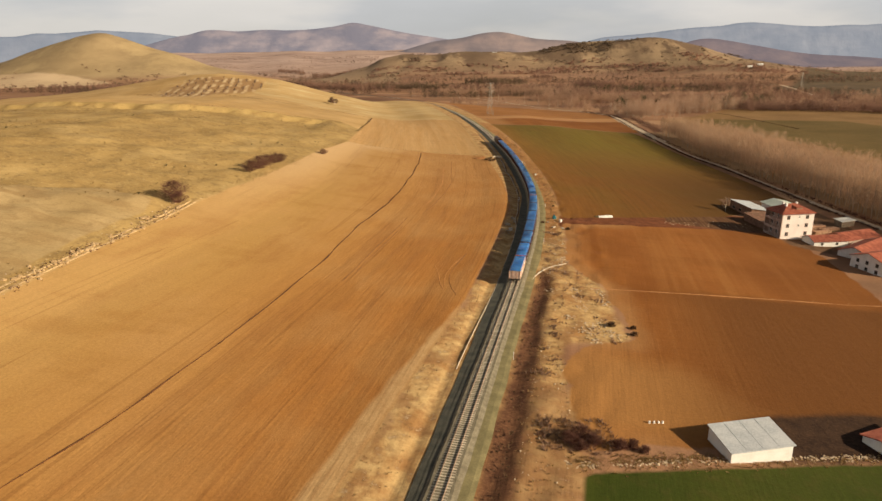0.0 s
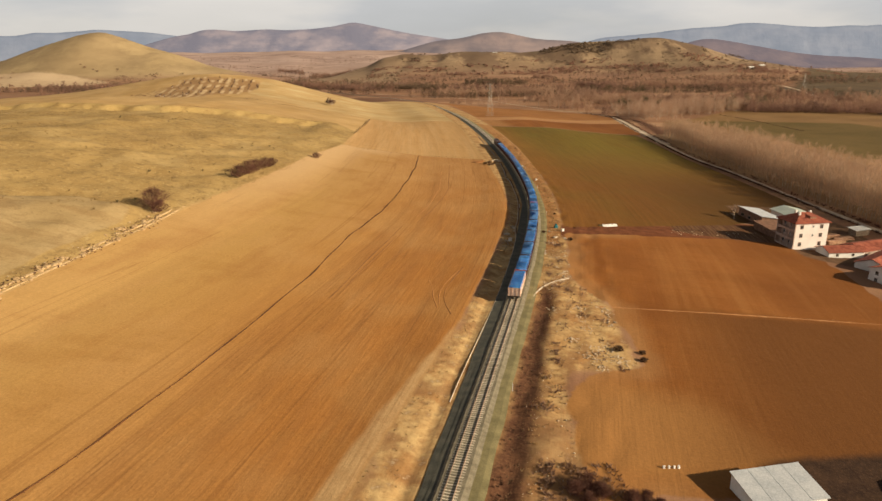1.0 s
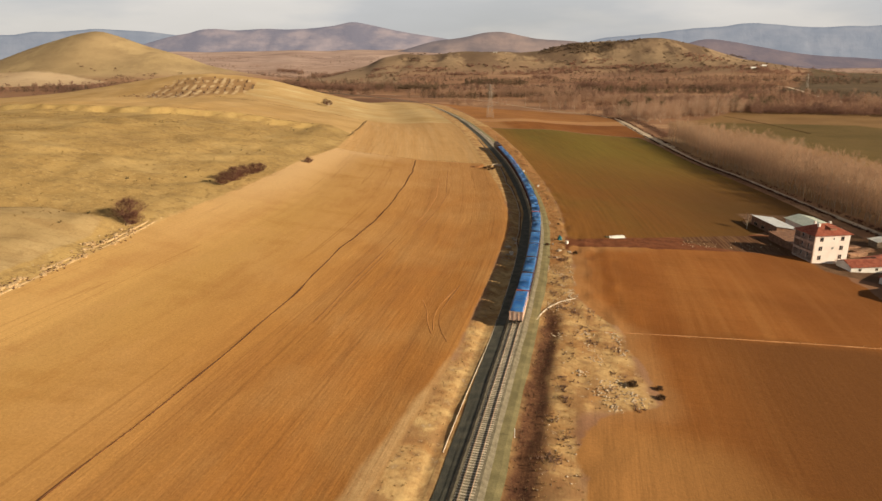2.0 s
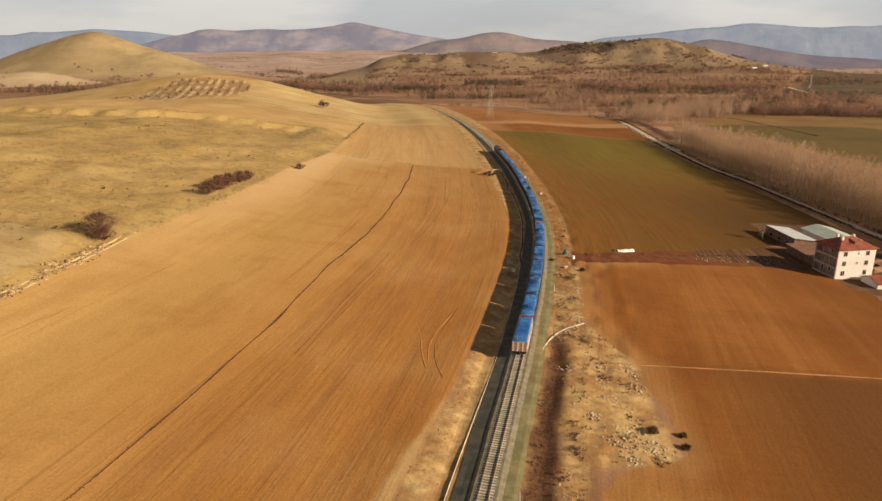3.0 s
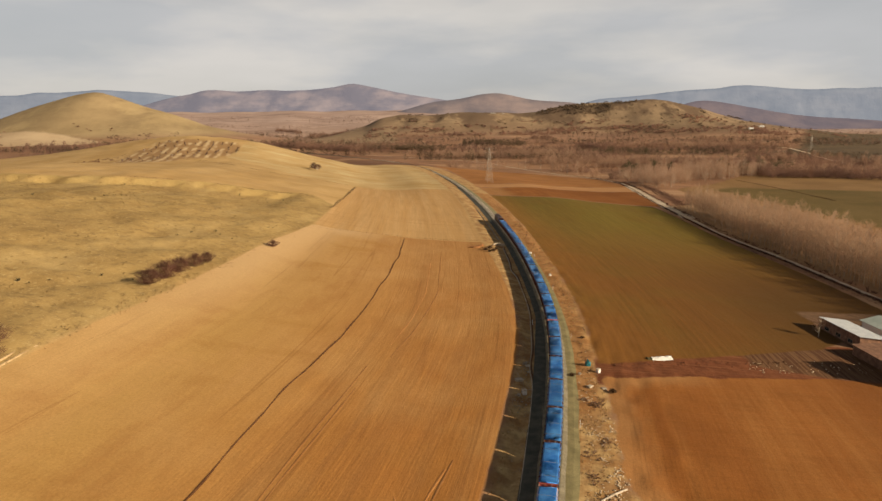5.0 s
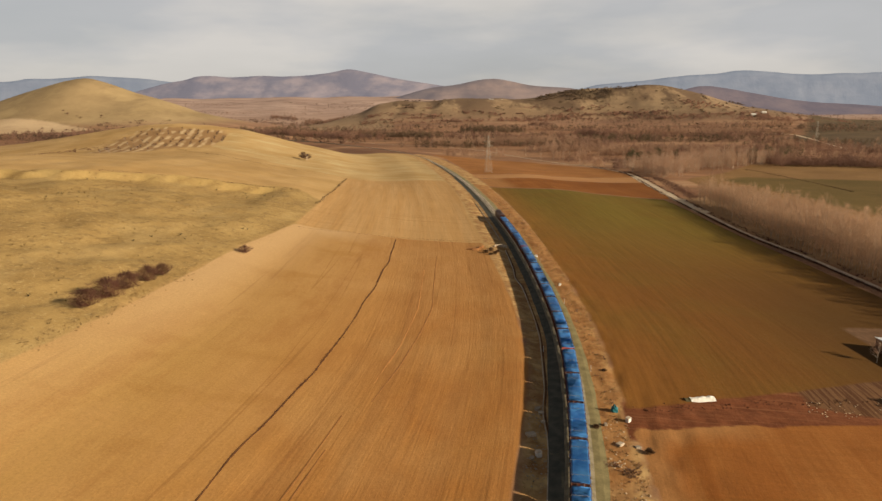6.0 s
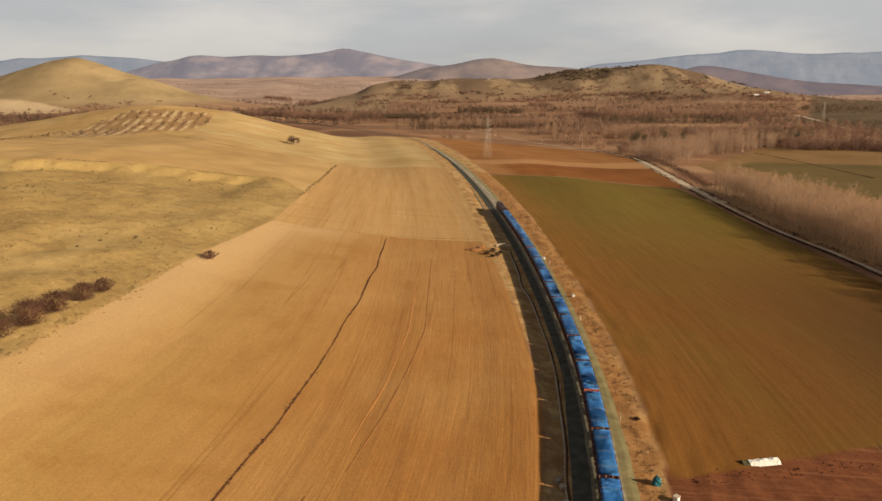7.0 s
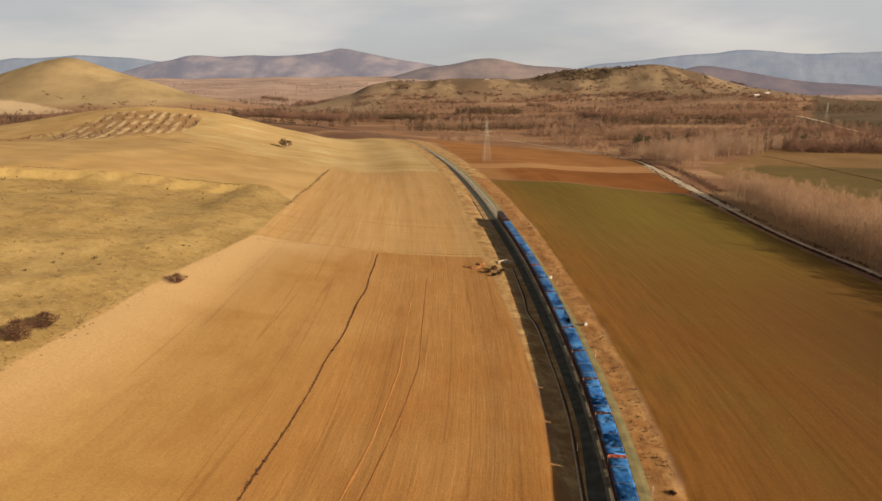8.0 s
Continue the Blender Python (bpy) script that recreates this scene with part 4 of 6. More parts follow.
def locomotive(m):
    w = thing("locomotive", "dark maroon diesel locomotive with black underframe", "locomotive")
    bm = bmesh.new()
    prof = [(-1.45, 1.3), (-1.48, 3.1), (-1.25, 3.75), (-0.7, 4.1), (0.7, 4.1), (1.25, 3.75), (1.48, 3.1), (1.45, 1.3)]
    ends = []
    for y, s in ((-9.0, 0.94), (-8.7, 1.0), (8.3, 1.0), (9.0, 0.9)):
        ends.append([bm.verts.new((x * s, y, 1.3 + (z - 1.3) * s)) for x, z in prof])
    for a, b in zip(ends, ends[1:]):
        for i in range(len(prof)):
            bm.faces.new((a[i], a[(i + 1) % len(prof)], b[(i + 1) % len(prof)], b[i]))
    bm.faces.new(ends[0]), bm.faces.new(ends[-1][::-1])
    bmesh.ops.recalc_face_normals(bm, faces=bm.faces[:])
    part("body", bm, "loco", w)
    part("underframe", boxed(-1.4, 1.4, -9.2, 9.2, 1.0, 1.3, bevel=0.03), "iron", w)
    part("fuel_tank", boxed(-1.2, 1.2, -2.2, 2.2, 0.35, 1.0, bevel=0.12), "iron", w)
    for y in (-6.2, 6.2):
        bogie(w, y, 1.6)
    for y in (-9.02, 9.0):
        for x in (-0.75, 0.75):
            part("windscreen", boxed(x - 0.5, x + 0.5, y - 0.02, y + 0.03, 2.75, 3.35), "glass", w)
    for x in (-1.5, 1.46):
        for y in (-7.6, 7.2):
            part("cab_window", boxed(x, x + 0.04, y - 0.5, y + 0.5, 2.6, 3.2), "glass", w)
        part("grille", boxed(x, x + 0.05, -4.5, 4.5, 2.2, 3.0), "iron", w)
    for y in (-4.5, -1.5, 1.5, 4.2):
        bm = bmesh.new()
        rod(bm, (0, y, 4.05), (0, y, 4.22), 0.62, sides=14)
        part("roof_fan", bm, "iron", w)
    part("exhaust", boxed(-0.3, 0.3, -0.3, 0.3, 4.05, 4.4, bevel=0.05), "iron", w)
    for x in (-0.95, 0.95):
        bm = bmesh.new()
        rod(bm, (x, 8.95, 1.7), (x, 9.12, 1.7), 0.16, sides=10)
        part("headlight", bm, "white_sheet", w)
    w.matrix_basis = m
    return w


TAIL, PITCH, COUNT = float(np.interp(161.0, ARC_Y, ARC_S)), 13.55, 20
M["red_end"] = coarse("bright_red_end", (0.42, 0.07, 0.05), (0.55, 0.13, 0.09), 1.0, 0.7, 6, 0.2)


def build_train():
    kinds = {
        "a": wagon("freight_wagon", "open freight wagon with rust-red sides under a blue tarpaulin", 4.13, "wagon", "wagon", False),
        "b": wagon("freight_wagon", "open freight wagon with rust-red sides under a creased blue tarpaulin", 4.1, "wagon", "wagon", False),
        "c": wagon("freight_wagon", "open freight wagon with bright red end wall and blue tarpaulin", 9.37, "red_end", "wagon", True),
        "d": wagon("freight_wagon", "last freight wagon with a faded pink end wall and blue tarpaulin", 9.4, "wagon_end", "wagon_end", False),
    }
    used = set()
    for k, kind in enumerate("dcabbaacbababbacabba"[:COUNT]):
        m = track_pose(along(TAIL + 6.8 + k * PITCH), 0.0)
        if kind in used:
            copy_thing(kinds[kind], m)
        else:
            kinds[kind].matrix_basis = m
            used.add(kind)
    locomotive(track_pose(along(TAIL + COUNT * PITCH + 9.8)))


build_train()


# ---- buildings ----
def slab(bm, corners, thick):
    """A sloping slab over four corner points."""
    top = [bm.verts.new(c) for c in corners]
    low = [bm.verts.new((c[0], c[1], c[2] - thick)) for c in corners]
    bm.faces.new(top), bm.faces.new(low[::-1])
    for i in range(len(corners)):
        bm.faces.new((top[i], low[i], low[(i + 1) % len(corners)], top[(i + 1) % len(corners)]))


def window(parent, x, y, z, w, h, axis, frame_mat="white_wall"):
    """A window proud of its wall; axis x: the wall runs along x, y: along y."""
    d = 0.05
    bm = bmesh.new()
    t = 0.09
    if axis == "x":
        for a in ((x - w / 2, x + w / 2, z - h / 2, z - h / 2 + t), (x - w / 2, x + w / 2, z + h / 2 - t, z + h / 2), (x - w / 2, x - w / 2 + t, z - h / 2, z + h / 2), (x + w / 2 - t, x + w / 2, z - h / 2, z + h / 2), (x - t / 2, x + t / 2, z - h / 2, z + h / 2)):
            box(bm, a[0], a[1], y - d, y + d, a[2], a[3])
        pane = boxed(x - w / 2 + t, x + w / 2 - t, y - 0.02, y + 0.02, z - h / 2 + t, z + h / 2 - t)
    else:
        for a in ((y - w / 2, y + w / 2, z - h / 2, z - h / 2 + t), (y - w / 2, y + w / 2, z + h / 2 - t, z + h / 2), (y - w / 2, y - w / 2 + t, z - h / 2, z + h / 2), (y + w / 2 - t, y + w / 2, z - h / 2, z + h / 2), (y - t / 2, y + t / 2, z - h / 2, z + h / 2)):
            box(bm, x - d, x + d, a[0], a[1], a[2], a[3])
        pane = boxed(x - 0.02, x + 0.02, y - w / 2 + t, y + w / 2 - t, z - h / 2 + t, z + h / 2 - t)
    f = part("window", bm, frame_mat, parent)
    part("pane", pane, "glass", f)


def wall_ring(W, D, z0, z1, t=0.3):
    bm = bmesh.new()
    box(bm, 0, W, 0, t, z0, z1), box(bm, 0, W, D - t, D, z0, z1)
    box(bm, 0, t, t, D - t, z0, z1), box(bm, W - t, W, t, D - t, z0, z1)
    return bm


def main_house():
    gz = ground_z(124, 236)
    H = -gz + 0.1
    h = thing("house", "three-storey rose-plastered house with red hipped roof and open balconies", "house", at=pose(124.2, 230.8, gz, 0, 0, 8))
    W, D = 12.4, 9.6
    # the side with the balconies stands back behind open loggias
    part("wall", wall_ring(W - 1.6, D, -1.5, H), "plaster", h, at=Matrix.Translation((1.6, 0, 0)))
    part("wall", boxed(0, 1.6, 0, 0.3, -1.5, H), "plaster", h, "rose-plastered wing wall")
    part("wall", boxed(0, 1.6, D - 0.3, D, -1.5, H), "raw_wall", h)
    part("wall", boxed(1.585, 1.597, 0.3, D - 0.3, -1.5, H), "raw_wall", h, "unplastered wall behind the balconies")
    for k in range(3):
        z = H * k / 3
        b = part("balcony", boxed(-0.25, 1.58, 0.3, D - 0.3, z - 0.1, z + 0.1), "raw_wall", h)
        part("parapet", boxed(-0.25, -0.1, 0.3, D - 0.3, z + 0.1, z + 0.75), "raw_wall", b)
    for y in (0.15, 3.2, 6.4, D - 0.15):
        part("pillar", boxed(-0.2, 0.12, y - 0.16, y + 0.16, -1.5, H), "raw_wall", h)
    for k in range(3):
        for y in (1.8, 4.8, 7.8):
            window(h, 1.56, y, H * k / 3 + H / 6 + 0.2, 1.3, 1.7, "y")
        for x in (2.3, 9.7):
            window(h, x, -0.01, H * k / 3 + H / 6 + 0.1, 1.25, 1.5, "x", "raw_wall")
    for k in (1, 2):
        window(h, 6.6, -0.01, H * k / 3 + H / 6 + 0.1, 0.7, 0.9, "x")
    o, rise = 0.55, 2.7
    a, b, c, d = (-o - 0.1, -o, H), (W + o, -o, H), (W + o, D + o, H), (-o - 0.1, D + o, H)
    r0, r1 = (D / 2 - 0.1, D / 2, H + rise), (W - D / 2 + 0.1, D / 2, H + rise)
    roof = thing_roof(h, [(a, b, r1, r0), (b, c, r1), (c, d, r0, r1), (d, a, r0)])
    for x, y in ((3.4, 3.6), (4.2, 6.6), (8.8, 5.6)):
        part("chimney", boxed(x - 0.35, x + 0.35, y - 0.35, y + 0.35, H + 0.8, H + 3.0, bevel=0.04), "white_wall", roof)
    bm = bmesh.new()
    box(bm, W / 2 - 0.2, W / 2 + 2.0, 1.4, 3.4, H + 0.6, H + 1.9)
    dorm = part("dormer", bm, "rust", roof)
    bm = bmesh.new()
    slab(bm, [(W / 2 - 0.4, 1.1, H + 1.95), (W / 2 + 2.2, 1.1, H + 1.95), (W / 2 + 2.2, 3.8, H + 2.35), (W / 2 - 0.4, 3.8, H + 2.35)], 0.08)
    part("dormer_roof", bm, "roof_tile", dorm)
    return h


def thing_roof(h, faces, thick=0.14, mat="roof_tile"):
    """A roof of sloping planes, with rows of tiles laid on each."""
    bm = bmesh.new()
    for f in faces:
        slab(bm, f, thick)
    roof = part("roof", bm, mat, h)
    if mat == "roof_tile":
        bm = bmesh.new()
        for f in faces:
            a, b = Vector(f[0]), Vector(f[1])
            tops = [Vector(p) for p in f[2:]]
            tr, tl = tops[0], tops[-1]
            n = max(3, int((tl - a).length / 0.55))
            for k in range(n):
                p0, p1 = a.lerp(tl, k / n), b.lerp(tr, k / n)
                q0, q1 = a.lerp(tl, (k + 0.96) / n), b.lerp(tr, (k + 0.96) / n)
                up = (b - a).cross(tl - a).normalized()
                if up.z < 0:
                    up = -up
                vs = [bm.verts.new(v) for v in (p0 + up * 0.10, p1 + up * 0.10, q1 + up * 0.02, q0 + up * 0.02, p0, p1)]
                bm.faces.new(vs[:4]), bm.faces.new((vs[0], vs[4], vs[5], vs[1]))
        tagged(part("tile_course", bm, mat, roof), kind="stuff")
    return roof


def simple_building(name, label, x, y, turn, W, D, wall_h, rise, wall_mat, roof_mat, kind="gable", windows=(), door=None, category="house", over=0.4, group=""):
    """kind gable: ridge along x; mono: rising away to the back; shed roofs carry ribs."""
    c, s = math.cos(radians(turn)), math.sin(radians(turn))
    gz = min(ground_z(x + a * c - b * s, y + a * s + b * c) for a in (0, W) for b in (0, D))
    h = thing(name, label, category, group, at=pose(x, y, gz, 0, 0, turn))
    back = wall_h + (rise if kind == "mono" else 0)
    part("wall", boxed(0, W, 0, 0.25, -0.3, wall_h), wall_mat, h)
    part("wall", boxed(0, W, D - 0.25, D, -0.3, back), wall_mat, h)
    for xx in (0, W - 0.25):
        bm = bmesh.new()
        pts = [(0.25, -0.3), (D - 0.25, -0.3), (D - 0.25, back), (0.25, wall_h)] if kind == "mono" else [(0.25, -0.3), (D - 0.25, -0.3), (D - 0.25, wall_h), (D / 2, wall_h + rise), (0.25, wall_h)]
        v0, v1 = [bm.verts.new((xx, a, b)) for a, b in pts], [bm.verts.new((xx + 0.25, a, b)) for a, b in pts]
        bm.faces.new(v0), bm.faces.new(v1[::-1])
        for i in range(len(pts)):
            bm.faces.new((v0[i], v1[i], v1[(i + 1) % len(pts)], v0[(i + 1) % len(pts)]))
        bmesh.ops.recalc_face_normals(bm, faces=bm.faces[:])
        part("wall", bm, wall_mat, h)
    if kind == "mono":
        k = rise / D
        faces = [((-over, -over, wall_h - k * over + 0.14), (W + over, -over, wall_h - k * over + 0.14), (W + over, D + over, back + k * over + 0.14), (-over, D + over, back + k * over + 0.14))]
    else:
        k = rise / (D / 2)
        e = wall_h - k * over + 0.15
        faces = [((-over, -over, e), (W + over, -over, e), (W + over, D / 2, wall_h + rise + 0.15), (-over, D / 2, wall_h + rise + 0.15)),
                 ((W + over, D + over, e), (-over, D + over, e), (-over, D / 2, wall_h + rise + 0.15), (W + over, D / 2, wall_h + rise + 0.15))]
    roof = thing_roof(h, faces, 0.12, roof_mat)
    if roof_mat != "roof_tile":
        for f in faces:
            a, b, q, p = (Vector(v) for v in f)
            n = max(4, int((b - a).length / 2.2))
            for i in range(1, n):
                bm = bmesh.new()
                rod(bm, a.lerp(b, i / n) + Vector((0, 0, 0.0)), p.lerp(q, i / n) + Vector((0, 0, 0.0)), 0.025, sides=4)
                part("rib", bm, roof_mat, roof)
    for ax, px, pz, w, hh in windows:
        if ax == "front":
            window(h, px, -0.01, pz, w, hh, "x", "wood")
        elif ax == "back":
            window(h, px, D + 0.01, pz, w, hh, "x", "wood")
        elif ax == "left":
            window(h, -0.01, px, pz, w, hh, "y", "wood")
    if door:
        part("door", boxed(door[0] - door[1] / 2, door[0] + door[1] / 2, -0.04, 0.02, 0, door[2]), "wood", h)
    return h


main_house()
simple_building("farm_shed", "long farm shed with grey corrugated roof beside the house", 137.0, 263.0, 92, 18.5, 8.4, 3.2, 1.2, "rust", "grey_sheet", "mono", category="shed", windows=[("back", 4.0, 1.8, 2.2, 1.2), ("back", 9.5, 1.8, 2.2, 1.2), ("back", 15.0, 1.8, 2.2, 1.2)])
simple_building("farm_shed", "wide barn with pale green sheet roof and white eaves", 154.4, 266.6, 92, 17.0, 11.0, 3.8, 1.3, "white_wall", "green_sheet", "gable", category="shed", over=0.6)
simple_building("farm_shed", "low rust-brown lean-to joining the house and the sheds", 124.6, 241.6, 6, 11.0, 15.5, 3.2, 1.0, "rust", "rust", "mono", category="shed")
simple_building("outbuilding", "low white outbuilding with red tiled roof", 132.6, 223.6, 4, 12.5, 7.0, 2.4, 1.3, "white_wall", "roof_tile", "gable", category="outbuilding", windows=[("front", 3.0, 1.4, 0.9, 0.9), ("front", 8.5, 1.4, 0.9, 0.9)])
simple_building("outbuilding", "long brick outbuilding with red tiled roof and rust fascia", 146.0, 226.0, 20, 16.0, 9.0, 2.8, 1.6, "raw_wall", "roof_tile", "gable", category="outbuilding")
simple_building("outbuilding", "long outbuilding with red tiled roof behind the white house", 140.5, 206.0, 35, 20.0, 9.5, 3.2, 1.9, "white_wall", "roof_tile", "gable", category="outbuilding", windows=[("front", 3.5, 1.7, 1.0, 1.1), ("front", 8.0, 1.7, 1.0, 1.1)])
simple_building("house", "two-storey white house with red roof and small dark windows", 135.6, 191.5, 17, 12.5, 11.5, 4.8, 1.9, "white_wall", "roof_tile", "gable", windows=[("left", 2.4, 1.6, 1.0, 1.2), ("left", 5.8, 1.6, 1.0, 1.2), ("left", 9.0, 1.6, 1.0, 1.2), ("left", 2.4, 3.7, 1.0, 1.2), ("left", 5.8, 3.7, 1.0, 1.2), ("left", 9.0, 3.7, 1.0, 1.2), ("front", 2.5, 1.6, 1.0, 1.2), ("front", 6.5, 1.6, 1.0, 1.2), ("front", 2.5, 3.7, 1.0, 1.2), ("front", 6.5, 3.7, 1.0, 1.2), ("front", 9.6, 3.7, 1.0, 1.2), ("back", 2.0, 1.3, 1.4, 1.2), ("back", 5.5, 1.3, 1.1, 1.1), ("back", 9.5, 1.3, 1.1, 1.1), ("back", 3.0, 3.5, 1.1, 1.1)])
simple_building("barn", "small field barn with grey sheet roof and whitewashed front", 44.5, 91.0, 10.5, 10.4, 6.0, 2.75, 1.0, "white_wall", "grey_sheet", "mono", category="barn", over=0.25)
simple_building("outbuilding", "low whitewashed outbuilding with orange roof at the lawn edge", 72.6, 94.6, 20, 11.0, 6.0, 2.6, 0.8, "white_wall", "roof_tile", "gable", category="outbuilding", windows=[("front", 3.0, 1.3, 0.7, 0.7), ("front", 5.0, 1.3, 0.7, 0.7)])


def timber_stack(x, y, turn, length, rows, seed):
    """Sawn boards piled crosswise on two bearers."""
    t = thing("timber_stack", "pile of sawn brown timber lying behind the house", "timber", "timber piles", at=pose(x, y, ground_z(x, y), 0, 0, turn))
    rng = random.Random(seed)
    for k in (-length * 0.35, length * 0.35):
        part("bearer", boxed(k - 0.1, k + 0.1, -1.2, 1.2, -0.2, 0.18), "wood", t)
    for j in range(rows):
        for i in range(5):
            a = -1.1 + i * 0.46 + rng.uniform(-0.04, 0.04)
            e = rng.uniform(-0.3, 0.3)
            part("board", boxed(-length / 2 + e, length / 2 + e, a, a + 0.38, 0.18 + j * 0.24, 0.38 + j * 0.24), "board", t)


M["board"] = coarse("sawn_board", (0.26, 0.13, 0.075), (0.42, 0.25, 0.15), 1.0, 0.85, 6, 0.3, spread=0.3)
for k, (x, y, turn, length, rows) in enumerate(((145.5, 241.5, 12, 7.0, 5), (152.0, 247.5, 14, 8.0, 4), (147.5, 248.5, 10, 6.5, 6), (155.5, 240.5, 20, 6.0, 3))):
    timber_stack(x, y, turn, length, rows, k)
simple_building("awning", "small open lean-to with a white sheet roof behind the timber", 161.0, 254.0, 20, 7.0, 3.4, 2.4, 0.5, "wood", "white_sheet", "mono", category="shed")
for k, x in enumerate((35.1, 35.9, 36.7, 37.4)):
    w = part("white_block", boxed(-0.16, 0.16, -0.12, 0.12, -0.1, 0.42, bevel=0.03), "white_sheet", None, at=pose(x, 100.3 + 0.1 * k, ground_z(x, 100.3 + 0.1 * k), 0, 0, 10 * k))
    tagged(w, "small white concrete block at the field edge", "block", "field edge blocks")


# ---- road and concrete channels ----
def ribbon(points, width, lift, step=4.0, wobble=0.0, skirt=0.15):
    """A strip laid on the ground along a line of (x, y) points."""
    p = np.array(points, float)
    s = np.concatenate([[0], np.cumsum(np.hypot(*np.diff(p, axis=0).T))])
    ss = np.arange(0, s[-1] + step, step)
    xs, ys = np.interp(ss, s, p[:, 0]), np.interp(ss, s, p[:, 1])
    k = np.exp(-0.5 * (np.arange(-4, 5) / 2.0) ** 2)
    k /= k.sum()
    xs, ys = (np.convolve(np.pad(v, 4, "reflect", reflect_type="odd"), k, "valid") for v in (xs, ys))
    dx, dy = np.gradient(xs), np.gradient(ys)
    d = np.hypot(dx, dy) + 1e-9
    bm, rows = bmesh.new(), []
    for x, y, nx, ny in zip(xs, ys, dy / d, -dx / d):
        w = width / 2 * (1 + wobble * noise.noise((x * 0.1, y * 0.1, 2.0)))
        rows.append([])
        for a, z in ((-w - skirt, -0.25), (-w, lift), (0, lift + 0.04), (w, lift), (w + skirt, -0.25)):
            px, py = x + a * nx, y + a * ny
            rows[-1].append(bm.verts.new((px, py, ground_z(px, py) + z)))
    for a, b in zip(rows, rows[1:]):
        for i in range(4):
            bm.faces.new((a[i], b[i], b[i + 1], a[i + 1]))
    bmesh.ops.recalc_face_normals(bm, faces=bm.faces[:])
    return bm


FURROW = [(-56.5, -70), (-56.5, 20), (-55.5, 78), (-53, 100), (-52.5, 125), (-53.2, 162), (-56.3, 211), (-54.8, 260), (-54.5, 285), (-53.6, 310), (-52.6, 345), (-52.0, 383)]
fu, fy = np.array(FURROW).T
fl = np.arange(-70, 383, 3.0)
line = [(float(track_x(y)) + float(np.interp(y, fy, fu)) + 0.7 * noise.noise((y * 0.06, 3.0, 1.0)), float(y)) for y in fl]
tagged(part("furrow", ribbon(line, 0.30, 0.04, 1.2, wobble=1.1, skirt=0.06), "furrow_soil", None), "dark open furrow dividing the ploughed field", "furrow", kind="structure")
M["crest_soil"] = coarse("dry_crest_soil", (0.36, 0.232, 0.110), (0.50, 0.345, 0.18), 0.3, 0.95, 8, 0.5)
M["rut_soil"] = coarse("pressed_rut_soil", (0.29, 0.122, 0.032), (0.36, 0.160, 0.046), 0.4, 0.95, 8, 0.5)
for ruts in ([(-1.0, 176), (0.2, 170), (0.3, 163), (1.4, 157)], [(8.4, 187), (5.1, 176), (3.0, 168), (3.0, 160), (4.6, 153)], [(7.0, 184), (3.7, 175), (1.7, 167), (1.7, 159)], [(-24, 160), (-21.9, 170.4), (-18.6, 188.7), (-14.5, 208), (-11, 226)],
             [(-21.6, 166), (-19.7, 177), (-14.9, 199.6), (-12, 214)], [(6.4, 356), (5.6, 316), (5.3, 292), (2.6, 272), (-1.5, 250), (-6, 232)], [(2.0, 334), (1.2, 290), (-2.1, 262), (-6.5, 240)]):
    tagged(part("wheel_rut", ribbon(ruts, 0.32, 0.02, 1.2, wobble=0.9, skirt=0.08), "rut_soil", None), "curved tractor wheel rut pressed into the ploughed soil", "rut", "wheel ruts", kind="structure")
for side in (0.0, 1.5):
    edge_way = [(float(track_x(y)) + u + side, y) for u, y in ((-102.2, 60), (-102.2, 128), (-104.6, 154), (-106.6, 185), (-108.4, 203), (-109.5, 212))]
    tagged(part("wheel_rut", ribbon(edge_way, 0.45, 0.04, 2.0, wobble=0.8), "crest_soil", None), "pale cart rut along the crest of the field", "rut", "cart ruts", kind="structure")
tagged(part("field_balk", ribbon([(36, 160.8), (50, 161.8), (70, 163.2), (95, 165.2), (122, 167), (136, 168)], 0.28, 0.05, 1.5, wobble=1.0), "balk_soil", None), "pale unploughed balk across the red field", "balk", kind="structure")


M["lane"] = coarse("pale_lane", (0.50, 0.38, 0.26), (0.68, 0.55, 0.40), 0.1, 0.95, 10, 0.4)
ROAD = [(180, 20), (178, 120), (176, 250), (175, 295), (177, 398), (174, 461), (172, 520), (172.5, 548), (180, 620), (188, 690), (192, 740), (180, 840), (140, 925), (108, 1020), (83, 1127), (16, 1235), (-104, 1330), (-256, 1502), (-386, 1720)]
tagged(part("road", ribbon(ROAD, 2.4, 0.14, 5.0, wobble=0.5), "lane", None), "pale gravel lane along the poplars", "road", kind="structure")
FAR_ROAD = [(754, 1687), (822, 1590), (741, 1361), (669, 1184), (625, 1040)]
tagged(part("road", ribbon(FAR_ROAD, 5.0, 0.3, 12.0, wobble=0.5), "lane", None), "pale dirt road on a low bank across the valley", "road", kind="structure")
WIDE = [(173, 505), (173, 548), (180, 620), (188, 700)]
tagged(part("lay_by", ribbon(WIDE, 7.5, 0.17, 5.0, wobble=0.4), "lane", None), "pale gravel widening of the lane", "road", kind="structure")


def channel(points, label, width=0.5):
    return tagged(part("concrete_channel", ribbon(points, width, 0.10, 2.0, wobble=0.9, skirt=0.05), "concrete", None), label, "channel", kind="structure")


def offset_line(pairs):
    return [(float(track_x(y)) + u, y) for u, y in pairs]


